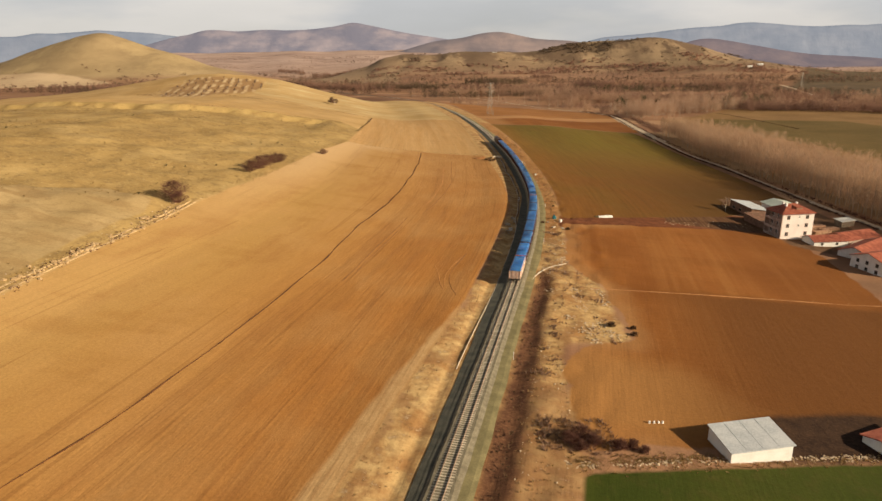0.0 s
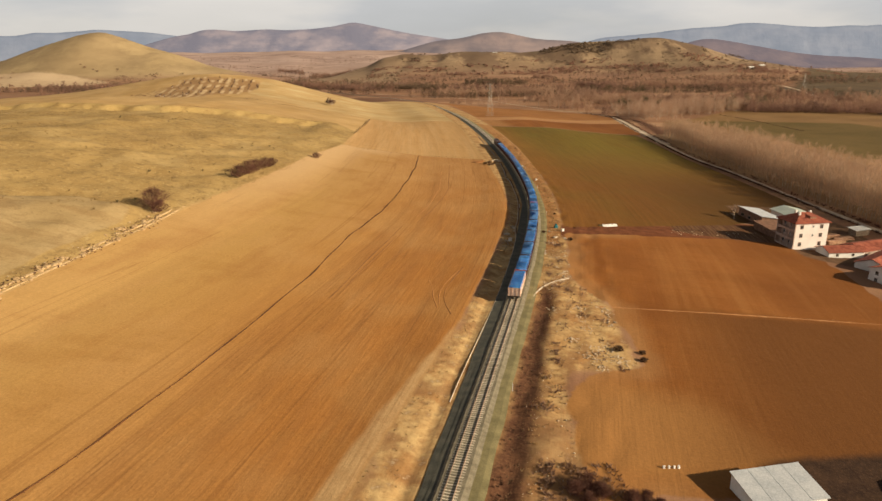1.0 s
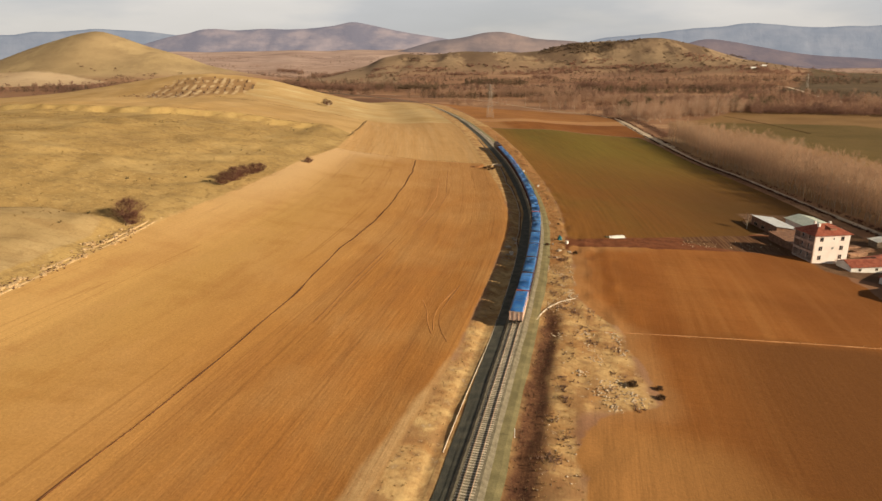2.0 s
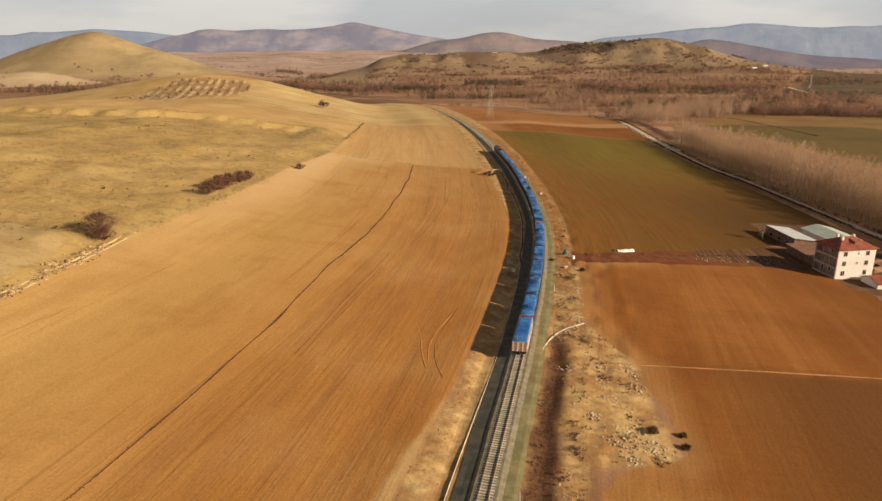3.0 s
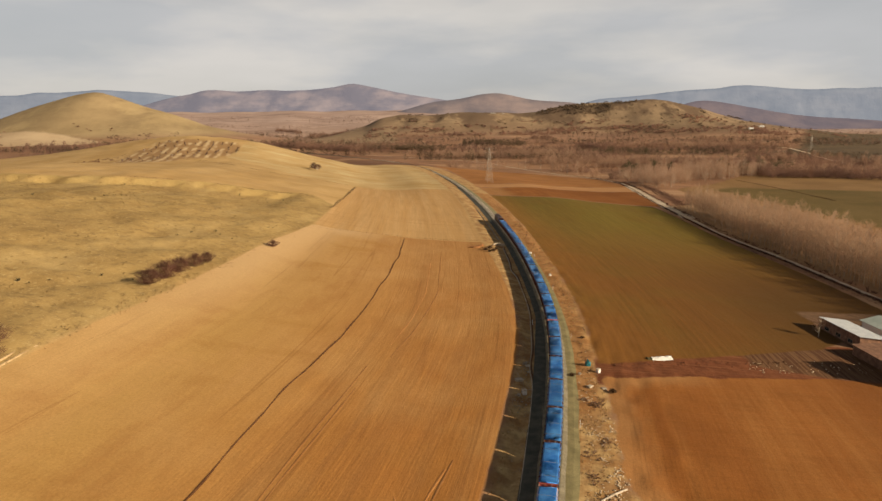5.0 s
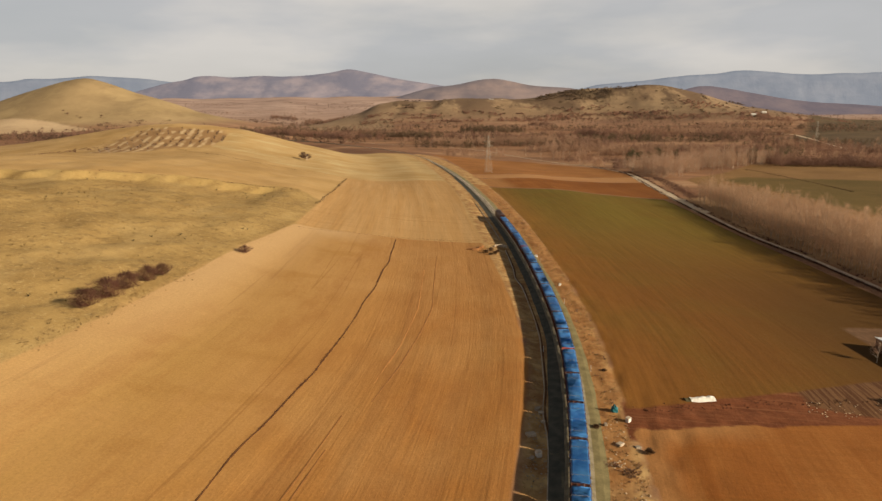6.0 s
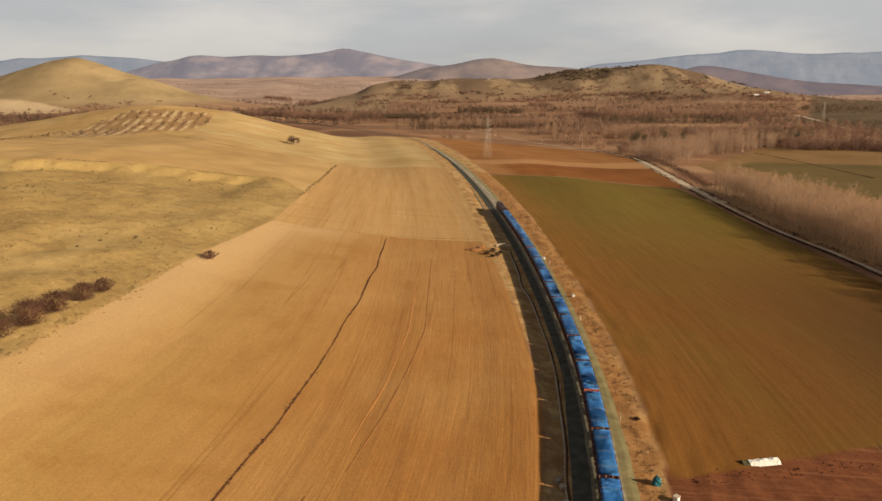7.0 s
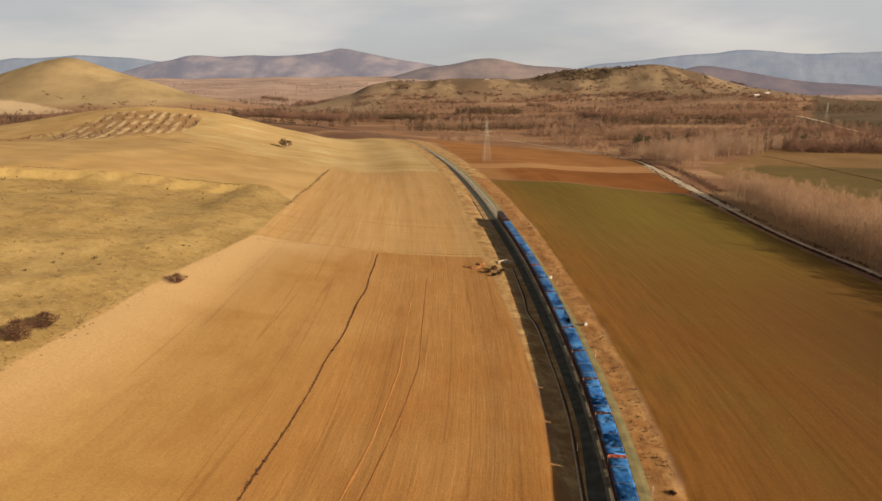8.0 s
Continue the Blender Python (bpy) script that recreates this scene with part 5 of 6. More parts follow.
channel(offset_line([(3.6, 128), (3.6, 143), (3.8, 153), (4.0, 165), (5.0, 171), (6.5, 174.6), (9.5, 177.5), (12.5, 179.5)]), "pale concrete drain curving away from the track", 0.22)
DRAIN = [(-5.3, 116), (-5.3, 125), (-5.0, 142), (-4.6, 157), (-4.6, 176), (-4.9, 205), (-5.1, 218), (-5.3, 224), (-6.4, 228), (-6.3, 233), (-5.7, 240), (-5.4, 272), (-5.6, 285), (-6.0, 310), (-6.2, 322), (-8.2, 329), (-6.9, 334), (-6.6, 352), (-6.4, 372)]
channel(offset_line(DRAIN), "broken concrete drain beside the service path", 0.17)
tagged(part("ditch", ribbon(offset_line([(u + 0.42, y) for u, y in DRAIN if y > 200]), 0.34, 0.04, 2.0, wobble=1.0, skirt=0.05), "furrow_soil", None), "dark ditch along the broken concrete drain", "ditch", kind="structure")
channel(offset_line([(-6.2, 392), (-6.4, 430), (-6.4, 500)]), "thin concrete drain below the bank", 0.24)


# ---- small things by the line ----
def heap(name, label, category, x, y, w, d, h, mat, seed, sub=2):
    """A low crumpled pile."""
    bm = bmesh.new()
    bmesh.ops.create_icosphere(bm, subdivisions=sub + 1, radius=1.0)
    for v in bm.verts:
        k = 1 + 0.45 * noise.noise(v.co * 1.6 + Vector((seed, 0, 0))) + 0.2 * noise.noise(v.co * 4.5 + Vector((seed, 3, 0)))
        v.co = Vector((v.co.x * w / 2 * k, v.co.y * d / 2 * k, max(-0.1, v.co.z * k) * h))
    ob = part(name, bm, mat, None, at=pose(x, y, ground_z(x, y), 0, 0, seed * 40))
    return tagged(ob, label, category)


def white_sheet():
    x, y = 61.8, 238.6
    w = thing("plastic_sheet", "white plastic sheet over a low heap with green end", "sheet", at=pose(x, y, ground_z(x, y), 0, 0, 8))
    for name, x0, x1, mat, lab in (("cover", -2.4, 3.0, "white_sheet", "white plastic cover"), ("end_flap", -3.6, -2.4, "evergreen", "dull green end flap")):
        bm = bmesh.new()
        n = 12
        rows = []
        for i in range(n + 1):
            a = x0 + (x1 - x0) * i / n
            rows.append([bm.verts.new((a, -0.95 + 1.9 * j / 6 + 0.15 * noise.noise((a, j, 1)), max(0.02, (0.75 + 0.25 * noise.noise((a * 1.2, j * 0.8, 5))) * math.sin(math.pi * j / 6)))) for j in range(7)])
        for p, q in zip(rows, rows[1:]):
            for j in range(6):
                bm.faces.new((p[j], q[j], q[j + 1], p[j + 1]))
        bm.faces.new([r for r in rows[0]]), bm.faces.new([r for r in rows[-1]][::-1])
        bmesh.ops.recalc_face_normals(bm, faces=bm.faces[:])
        part(name, bm, mat, w, lab)


white_sheet()


def cabinet(name, label, x, y, w, d, h, mat, turn=0.0, roof=True):
    c = thing(name, label, "cabinet", at=pose(x, y, ground_z(x, y), 0, 0, turn))
    part("body", boxed(-w / 2, w / 2, -d / 2, d / 2, -0.1, h, bevel=0.03), mat, c)
    if roof:
        part("lid", boxed(-w / 2 - 0.06, w / 2 + 0.06, -d / 2 - 0.06, d / 2 + 0.06, h, h + 0.08, bevel=0.02), "concrete", c)
    part("door", boxed(-w / 2 + 0.1, w / 2 - 0.1, -d / 2 - 0.03, -d / 2 - 0.005, 0.1, h - 0.1), mat, c)
    return c


cabinet("relay_cabinet", "white metal relay cabinet on the railway bank", 47.4, 319.0, 0.8, 0.6, 0.9, "white_sheet", 10)
cabinet("relay_cabinet", "white metal relay cabinet at the field corner", 43.2, 227.0, 0.9, 0.7, 0.8, "white_sheet", 40)
heap("earth_heap", "pale heap of bare earth at the field corner", "heap", 21.8, 371.0, 5.5, 3.2, 0.7, "balk_soil", 4.4)
heap("earth_heap", "low spoil heap of brown earth by the culvert", "heap", 24.8, 374.5, 4.0, 2.2, 0.6, "balk_soil", 6.1)
heap("dumped_cover", "teal plastic cover dumped over a bush", "cover", 41.7, 231.0, 1.5, 1.2, 1.3, "teal", 1.3)
heap("dumped_cover", "crumpled white sheet dumped on the bank", "cover", 45.8, 361.0, 3.2, 1.4, 0.5, "white_sheet", 2.3)
cabinet("relay_cabinet", "small white cabinet beside the concrete drain", 24.3, 215.0, 0.9, 0.9, 0.9, "white_sheet", 15)
for k, (u, y) in enumerate(((4.9, 250), (4.9, 300), (5.0, 352), (-5.2, 262), (5.0, 200), (4.9, 120))):
    bm = bmesh.new()
    x = float(track_x(y)) + u
    rod(bm, (0, 0, -0.3), (0, 0, 1.5), 0.06, 0.05, 8)
    p = part("marker_post", bm, "white_sheet", None, at=pose(x, y, ground_z(x, y) + 0.05))
    tagged(p, "white lineside marker post on the gravel verge", "post", "lineside posts")


def culvert():
    x, y = float(track_x(378)) - 8.5, 378.0
    c = thing("culvert", "pale concrete culvert mouth below the bank", "culvert", at=pose(x, y, ground_z(x, y), 0, 0, 20))
    part("headwall", boxed(-1.9, 1.9, 0, 0.4, -0.6, 0.9, bevel=0.05), "concrete", c)
    for s in (-1, 1):
        part("wing_wall", box(bmesh.new(), -0.18, 0.18, -1.9, 0.1, -0.6, 0.6, Matrix.Translation((s * 1.9, 0, 0)) @ Matrix.Rotation(s * 0.5, 4, "Z")), "concrete", c)


culvert()


def pylon(x, y, h, turn, group="lattice pylons"):
    """A four-legged lattice tower with three pairs of arms."""
    p = thing("lattice_pylon", "slender grey steel lattice pylon standing in a field", "pylon", group, at=pose(x, y, ground_z(x, y) - 0.1, 0, 0, turn))
    half = lambda z: 2.6 * (1 - z / h) ** 1.15 + 0.35

    for sx in (-1, 1):
        for sy in (-1, 1):
            bm = bmesh.new()
            zs = [0, h * 0.25, h * 0.5, h * 0.72, h]
            for a, b in zip(zs, zs[1:]):
                rod(bm, (sx * half(a), sy * half(a), a), (sx * half(b), sy * half(b), b), 0.085, sides=4)
            part("leg", bm, "steel", p)
    bm = bmesh.new()
    zs = np.linspace(0, h, 10)
    for a, b in zip(zs, zs[1:]):
        for s in (-1, 1):
            for q in (-1, 1):
                rod(bm, (q * half(a), s * half(a), a), (-q * half(b), s * half(b), b), 0.038, sides=3)
                rod(bm, (s * half(a), q * half(a), a), (s * half(b), -q * half(b), b), 0.038, sides=3)
            rod(bm, (-half(a), s * half(a), a), (half(a), s * half(a), a), 0.038, sides=3)
    part("bracing", bm, "steel", p)
    for z in (h * 0.72, h * 0.84, h * 0.96):
        for s in (-1, 1):
            bm = bmesh.new()
            for o in (-1, 1):
                rod(bm, (s * half(z), o * half(z), z), (s * 4.4, 0, z + 0.2), 0.038, sides=3)
                rod(bm, (s * half(z), o * half(z), z + 1.2), (s * 4.4, 0, z + 0.2), 0.038, sides=3)
            a = part("cross_arm", bm, "steel", p)
            bm = bmesh.new()
            rod(bm, (s * 4.4, 0, z + 0.2), (s * 4.4, 0, z - 1.0), 0.09, sides=5)
            part("insulator", bm, "glass", a)
    return p


first = pylon(52.0, 690.0, 33.0, 15)
for x, y in ((790, 1440),):
    copy_thing(first, pose(x, y, ground_z(x, y) - 0.1, 0, 0, 25))


def far_house(x, y, w, d, h):
    f = thing("far_house", "small white house on the distant hillside", "house", "far houses", at=pose(x, y, ground_z(x, y) - 2))
    part("wall", boxed(-w / 2, w / 2, -d / 2, d / 2, -3, h), "white_wall", f)
    bm = bmesh.new()
    slab(bm, [(-w / 2 - 1, -d / 2 - 1, h), (w / 2 + 1, -d / 2 - 1, h), (w / 2 + 1, 0, h + 3), (-w / 2 - 1, 0, h + 3)], 0.4)
    slab(bm, [(w / 2 + 1, d / 2 + 1, h), (-w / 2 - 1, d / 2 + 1, h), (-w / 2 - 1, 0, h + 3), (w / 2 + 1, 0, h + 3)], 0.4)
    part("roof", bm, "white_sheet", f)
    for x in (-w / 4, w / 4):
        part("window", boxed(x - 1, x + 1, -d / 2 - 0.1, -d / 2 + 0.1, 2, 4), "glass", f)


for x, y, w in ((1064, 2278, 15), (1135, 2352, 17), (211, 2632, 18), (247, 2628, 12)):
    far_house(x, y, w, 9, 6)


# ---- plants ----
def spike(p, q, r, out):
    """One three-sided tapering twig from p to q, as triangles added to out."""
    p, q = np.asarray(p, float), np.asarray(q, float)
    d = q - p
    a = np.cross(d, (0.3, 0.5, 0.8))
    a /= np.linalg.norm(a) + 1e-9
    b = np.cross(d, a)
    b /= np.linalg.norm(b) + 1e-9
    ring = [p + r * (math.cos(t) * a + math.sin(t) * b) for t in (0, 2.094, 4.189)]
    for i in range(3):
        out.append((ring[i], ring[(i + 1) % 3], q))


def bare_tree(seed, h, limbs, twigs, spread, upright, r_trunk, r_twig, low=0.25, depth=1):
    """Trunk triangles and twig triangles of one leafless tree."""
    rng = np.random.RandomState(seed)
    trunk, crown = [], []
    lean = rng.uniform(-0.04, 0.04, 2) * h
    tip = np.array([lean[0], lean[1], h])
    spike((0, 0, -0.3), tip, r_trunk, trunk)
    for k in range(limbs):
        f = low + (0.93 - low) * (k + rng.rand()) / limbs
        base = tip * f
        a = rng.uniform(0, 2 * math.pi)
        ln = spread * (1.15 - 0.75 * f) * rng.uniform(0.7, 1.15)
        d = np.array([math.cos(a), math.sin(a), upright * rng.uniform(0.7, 1.3)])
        d /= np.linalg.norm(d)
        end = base + d * ln
        spike(base, end, r_twig * 1.7, trunk)
        for t in range(twigs):
            g = rng.uniform(0.25, 1.0)
            p = base + (end - base) * g
            e = d + rng.normal(0, 0.55, 3) + np.array([0, 0, 0.25])
            e /= np.linalg.norm(e)
            q = p + e * ln * rng.uniform(0.28, 0.55)
            spike(p, q, r_twig, crown)
            for _ in range(depth):
                e2 = e + rng.normal(0, 0.6, 3)
                m = p + (q - p) * rng.uniform(0.3, 0.8)
                spike(m, m + e2 / np.linalg.norm(e2) * ln * 0.25, r_twig * 0.8, crown)
    return np.array(trunk).reshape(-1, 3), np.array(crown).reshape(-1, 3)


def twiggy(seed, h0, h1, r, count, length, width, up=0.8, taper=1.0):
    """A crown of fine loose twigs filling an egg shape between two heights."""
    rng = np.random.RandomState(seed)
    f = rng.rand(count)
    wide = r * np.sqrt(np.clip(1 - (2 * f - 1) ** 2, 0.05, 1)) * (1 - 0.35 * taper * f)
    a, q = rng.uniform(0, 2 * math.pi, count), np.sqrt(rng.rand(count))
    lump = 1 + 0.35 * np.sin(3 * a + seed + 5 * f)
    out = np.stack([np.cos(a), np.sin(a), np.zeros(count)], -1)
    p = out * (wide * q * lump)[:, None] + np.stack([0 * f, 0 * f, h0 + (h1 - h0) * f], -1)
    d = out * q[:, None] + rng.normal(0, 0.45, (count, 3)) + np.array([0, 0, up])
    d /= np.linalg.norm(d, axis=1)[:, None]
    e = np.cross(d, rng.normal(0, 1, (count, 3)))
    e /= np.linalg.norm(e, axis=1)[:, None] + 1e-9
    ln, w = length * rng.uniform(0.6, 1.3, count)[:, None], width * rng.uniform(0.7, 1.3, count)[:, None]
    return np.stack([p - e * w, p + e * w, p + d * ln], 1).reshape(-1, 3)


def tri_mesh(name, verts, material):
    n = len(verts) // 3
    me = bpy.data.meshes.new(name)
    me.vertices.add(3 * n), me.loops.add(3 * n), me.polygons.add(n)
    me.vertices.foreach_set("co", np.ascontiguousarray(verts, dtype=np.float32).ravel())
    me.loops.foreach_set("vertex_index", np.arange(3 * n, dtype=np.int32))
    me.polygons.foreach_set("loop_start", np.arange(0, 3 * n, 3, dtype=np.int32))
    me.update()
    me.materials.append(M[material] if isinstance(material, str) else material)
    return me


def stamped(shapes, places, rng, squash=0.15):
    """Copies of the given triangle sets at (x, y, z, scale), turned at random, as one array."""
    out = []
    for x, y, z, s in places:
        v = shapes[rng.randint(len(shapes))]
        a = rng.uniform(0, 2 * math.pi)
        c, n = math.cos(a) * s, math.sin(a) * s
        k = s * rng.uniform(1 - squash, 1 + squash)
        out.append(np.stack([v[:, 0] * c - v[:, 1] * n + x, v[:, 0] * n + v[:, 1] * c + y, v[:, 2] * k + z], -1))
    return np.concatenate(out)


def stuff(name, label, category, verts, material):
    return tagged(new(name, tri_mesh(name, verts, material)), label, category, kind="stuff")


def on_ground(xs, ys, scales, sink=0.0):
    zs = height(xs, ys) - sink
    return list(zip(xs, ys, zs, scales))


def single_tree(name, label, x, y, seed, h, limbs, twigs, spread, upright, rt, rw, mat="twig", low=0.2, group="", depth=2):
    t = thing(name, label, "tree" if "tree" in name else "bush", group, at=pose(x, y, ground_z(x, y)))
    a, b = bare_tree(seed, h, limbs, twigs, spread, upright, rt, rw, low, depth)
    if name == "bush":
        a, b = bare_tree(seed, 0.7 * h, 9, 0, 0.6 * spread, upright, rt, rw * 0.7, low, 0)[0], twiggy(seed, 0.03 * h, 0.86 * h, 0.72 * spread, 1500, 0.26 * h + 0.15, 0.010 + 0.004 * h, 0.6, 0.5)
    elif name in ("field_tree", "orchard_tree"):
        b = np.concatenate([b, twiggy(seed, 0.25 * h, 0.95 * h, 0.6 * spread, 160, 0.2 * h, 0.02, 0.6)])
    for n, v, m in (("trunk", a, "trunk" if "tree" in name else mat), ("crown", b, mat)):
        ob = new(n, tri_mesh(n, v, m))
        ob.parent = t
    return t


def stones_of():
    ico = bmesh.new()
    bmesh.ops.create_icosphere(ico, subdivisions=1, radius=1.0)
    tri = np.array([[v.co[:] for v in f.verts] for f in ico.faces]).reshape(-1, 3)
    ico.free()
    return [tri * np.random.RandomState(s).uniform(0.6, 1.0, (1, 3)) * (1, 1, 0.6) for s in range(4)]


def plant_all():
    rng = np.random.RandomState(11)
    # poplar plantation beyond the lane
    pop = [(bare_tree(s, 14.0 + s % 3, 9, 0, 3.6, 2.0, 0.13, 0.045, 0.25, 0)[0], twiggy(s, 3.0, 14.2 + s % 3, 2.1 + 0.25 * (s % 3), 205, 1.9, 0.043, 1.1)) for s in range(6)]
    gx, gy = np.meshgrid(np.arange(184.0, 236.0, 3.5), np.arange(60.0, 545.0, 3.1))
    x, y = (gx + rng.uniform(-0.8, 0.8, gx.shape)).ravel(), (gy + rng.uniform(-0.8, 0.8, gx.shape)).ravel()
    wide = 188 + 40 * ramp(560, 470, y) + 8 * np.sin(y * 0.013)
    keep = (x < wide) & (rng.rand(x.size) > 0.08) & (x > 183)
    x, y = x[keep], y[keep]
    near = on_ground(x, y, rng.uniform(0.80, 1.12, x.size) * (1 + 0.07 * ramp(470, 390, y)))
    stuff("poplar_trunks", "pale straight trunks of a leafless poplar plantation", "trees", stamped([p[0] for p in pop], near, np.random.RandomState(3)), "trunk")
    stuff("poplar_crowns", "leafless brown poplar crowns standing in close rows", "trees", stamped([p[1] for p in pop], near, np.random.RandomState(3)), "twig_pale")
    # dark brush on the lane's ditch
    tuft = []
    for s in range(6):
        r = np.random.RandomState(50 + s)
        out = []
        for _ in range(9):
            a, l = r.uniform(0, 6.28), r.uniform(0.5, 1.0)
            spike((0.1 * math.cos(a), 0.1 * math.sin(a), -0.05), (0.75 * l * math.cos(a), 0.75 * l * math.sin(a), l * r.uniform(0.5, 1.0)), 0.08, out)
        tuft.append(np.array(out).reshape(-1, 3))
    rp = np.array(ROAD[2:12], float)
    t = rng.uniform(0, len(rp) - 1.001, 1500)
    i, f = t.astype(int), t % 1
    side = np.where(rng.rand(t.size) < 0.5, -rng.uniform(2.1, 3.4, t.size), rng.uniform(2.4, 6.0, t.size))
    x, y = rp[i, 0] * (1 - f) + rp[i + 1, 0] * f + side, rp[i, 1] * (1 - f) + rp[i + 1, 1] * f
    stuff("lane_brush", "dark tangled brush along the lane ditch", "brush", stamped(tuft, on_ground(x, y, rng.uniform(0.5, 1.5, t.size)), rng), "bush")
    # valley woods: belts of bare trees
    far = [np.concatenate([bare_tree(100 + s, 6.5 + 0.5 * s, 4, 0, 3.0, 1.2, 0.16, 0.10, 0.2, 0)[0], twiggy(100 + s, 0.3 + 0.15 * (s % 4), 7.0 + 0.6 * s, 3.0 + 0.45 * (s % 3), 95, 1.9, 0.16, 1.0)]) for s in range(8)]
    spots = {"wood_far": [], "wood_far_pale": [], "evergreen": [], "hill_brush": []}

    def belt(kind, x0, y0, x1, y1, deep, m, size):
        t, d = rng.rand(m), rng.uniform(-0.5, 0.5, m) * deep
        x, y = x0 + (x1 - x0) * t, y0 + (y1 - y0) * t + d + 0.2 * deep * np.sin(7 * t + x0)
        keep = uplands(x, y) < 14
        spots[kind].extend(on_ground(x[keep], y[keep], size * rng.uniform(0.65, 1.2, int(keep.sum()))))

    for row in (("wood_far", -782, 3150, -627, 3010, 60, 110, 1.3), ("wood_far", -562, 2868, -281, 2746, 160, 300, 1.3), ("wood_far", -430, 1645, -193, 1540, 60, 330, 1.25),
                ("hill_brush", -183, 1645, 18, 1585, 50, 230, 1.2), ("hill_brush", 67, 1840, 227, 1805, 90, 230, 1.4), ("wood_far_pale", -3, 1335, 293, 1265, 110, 520, 1.3),
                ("wood_far", 20, 1480, 300, 1420, 60, 330, 1.35), ("wood_far", 296, 2175, 370, 2155, 60, 70, 1.3), ("wood_far", 314, 1575, 411, 1558, 50, 150, 1.4),
                ("wood_far_pale", 430, 1690, 850, 1650, 40, 330, 1.1), ("evergreen", 250, 940, 310, 934, 30, 60, 1.2), ("wood_far", 395, 880, 640, 765, 60, 420, 1.1),
                ("wood_far_pale", 430, 935, 720, 850, 70, 360, 1.15), ("wood_far", 300, 1080, 620, 1010, 60, 360, 1.15), ("wood_far_pale", 150, 1120, 420, 1075, 60, 330, 1.2),
                ("hill_brush", 560, 1500, 720, 1180, 40, 160, 0.9)):
        belt(*row)
    count = 0
    for k in range(700):
        y0 = 800 + 1500 * rng.rand() ** 1.15
        x0 = rng.uniform(-0.62, 0.80) * y0
        ln, deep, lean = rng.uniform(60, 330), rng.choice((6.0, 12.0, 24.0, 40.0)), rng.normal(0.0, 0.16)
        size = rng.choice((0.5, 0.8, 1.05, 1.35), p=(0.16, 0.28, 0.34, 0.22))
        kind = rng.choice(("wood_far", "wood_far_pale", "evergreen", "hill_brush"), p=(0.44, 0.40, 0.05, 0.11))
        m = int(ln * deep / (55 * size + 30) + ln / 7)
        if count + m > 4300:
            continue
        t, d = rng.uniform(-0.5, 0.5, m) * ln, rng.normal(0, 0.5, m) * deep
        d *= 1 - np.abs(2 * t / ln) ** 3 * 0.7
        x, y = x0 + t * math.cos(lean) - d * math.sin(lean), y0 + t * math.sin(lean) + d * math.cos(lean)
        u = x - track_x(y)
        keep = ~((x < -60) & (y < 1500)) & ~((x < 120 - 0.35 * (y - 690)) & (y < 1250)) & ~((u > 225) & (u < 730) & (y < 880)) & ~((u < 195) & (y < 975)) & (uplands(x, y) < 12) & (inside(u, y, PLOTS["dark_field"]) < -5) & (inside(u, y, PLOTS["olive_field"]) < -5)
        if keep.sum() < 3:
            continue
        count += int(keep.sum())
        spots[kind].extend(on_ground(x[keep], y[keep], size * rng.uniform(0.6, 1.25, int(keep.sum()))))
    for mat, name, lab in (("wood_far", "valley_woods", "belts of bare brown trees across the valley"), ("wood_far_pale", "valley_thicket", "pale bare thickets across the valley"), ("evergreen", "valley_scrub", "dull green scrub among the bare woods"), ("hill_brush", "valley_hedge", "dark hedges between the valley fields")):
        stuff(name, lab, "trees", stamped(far, spots[mat], rng, 0.3), mat)
    # a stand of taller trees at the corner of the paddock and along the lane
    tall = [(bare_tree(200 + s, 15.0 + s, 12, 0, 5.0, 1.6, 0.2, 0.09, 0.2, 0)[0], twiggy(200 + s, 2.5, 16.0 + s, 4.2, 270, 2.1, 0.072, 0.9)) for s in range(5)]
    n = 420
    a = rng.rand(n)
    x, y = 212 + a * 200 + rng.uniform(-14, 14, n), 722 + a * 165 + 95 * rng.rand(n) ** 1.4
    clump = 70
    x, y = np.append(x, rng.uniform(207, 234, clump)), np.append(y, rng.uniform(692, 748, clump))
    tp = on_ground(x, y, np.append(rng.uniform(0.55, 1.05, n), rng.uniform(0.4, 0.75, clump)))
    stuff("grove_trunks", "pale trunks of a bare riverside grove", "trees", stamped([p[0] for p in tall], tp, np.random.RandomState(5)), "trunk")
    stuff("grove_crowns", "bare pinkish crowns of a riverside grove", "trees", stamped([p[1] for p in tall], tp, np.random.RandomState(5)), "wood_far_pale")
    for k, (x, y, h) in enumerate(((214, 692, 9), (221, 704, 11), (229, 714, 12), (150, 908, 18), (122, 955, 16), (165, 882, 17), (173, 862, 19), (160, 895, 14), (138, 930, 18), (64, 1120, 15), (92, 1050, 14), (217, 716, 9))):
        single_tree("bare_tree", "bare roadside tree with upright pale branches", x, y, 300 + k, h, 26, 9, h * 0.27, 1.5, 0.2, 0.045, "wood_far_pale", group="lane trees")
    # hedges and thickets in lines over the far plain
    hx, hy, hs = [], [], []
    lite = [twiggy(700 + s, 0.0, 6.0 + s, 3.6, 22, 2.6, 0.45, 0.6) for s in range(5)]
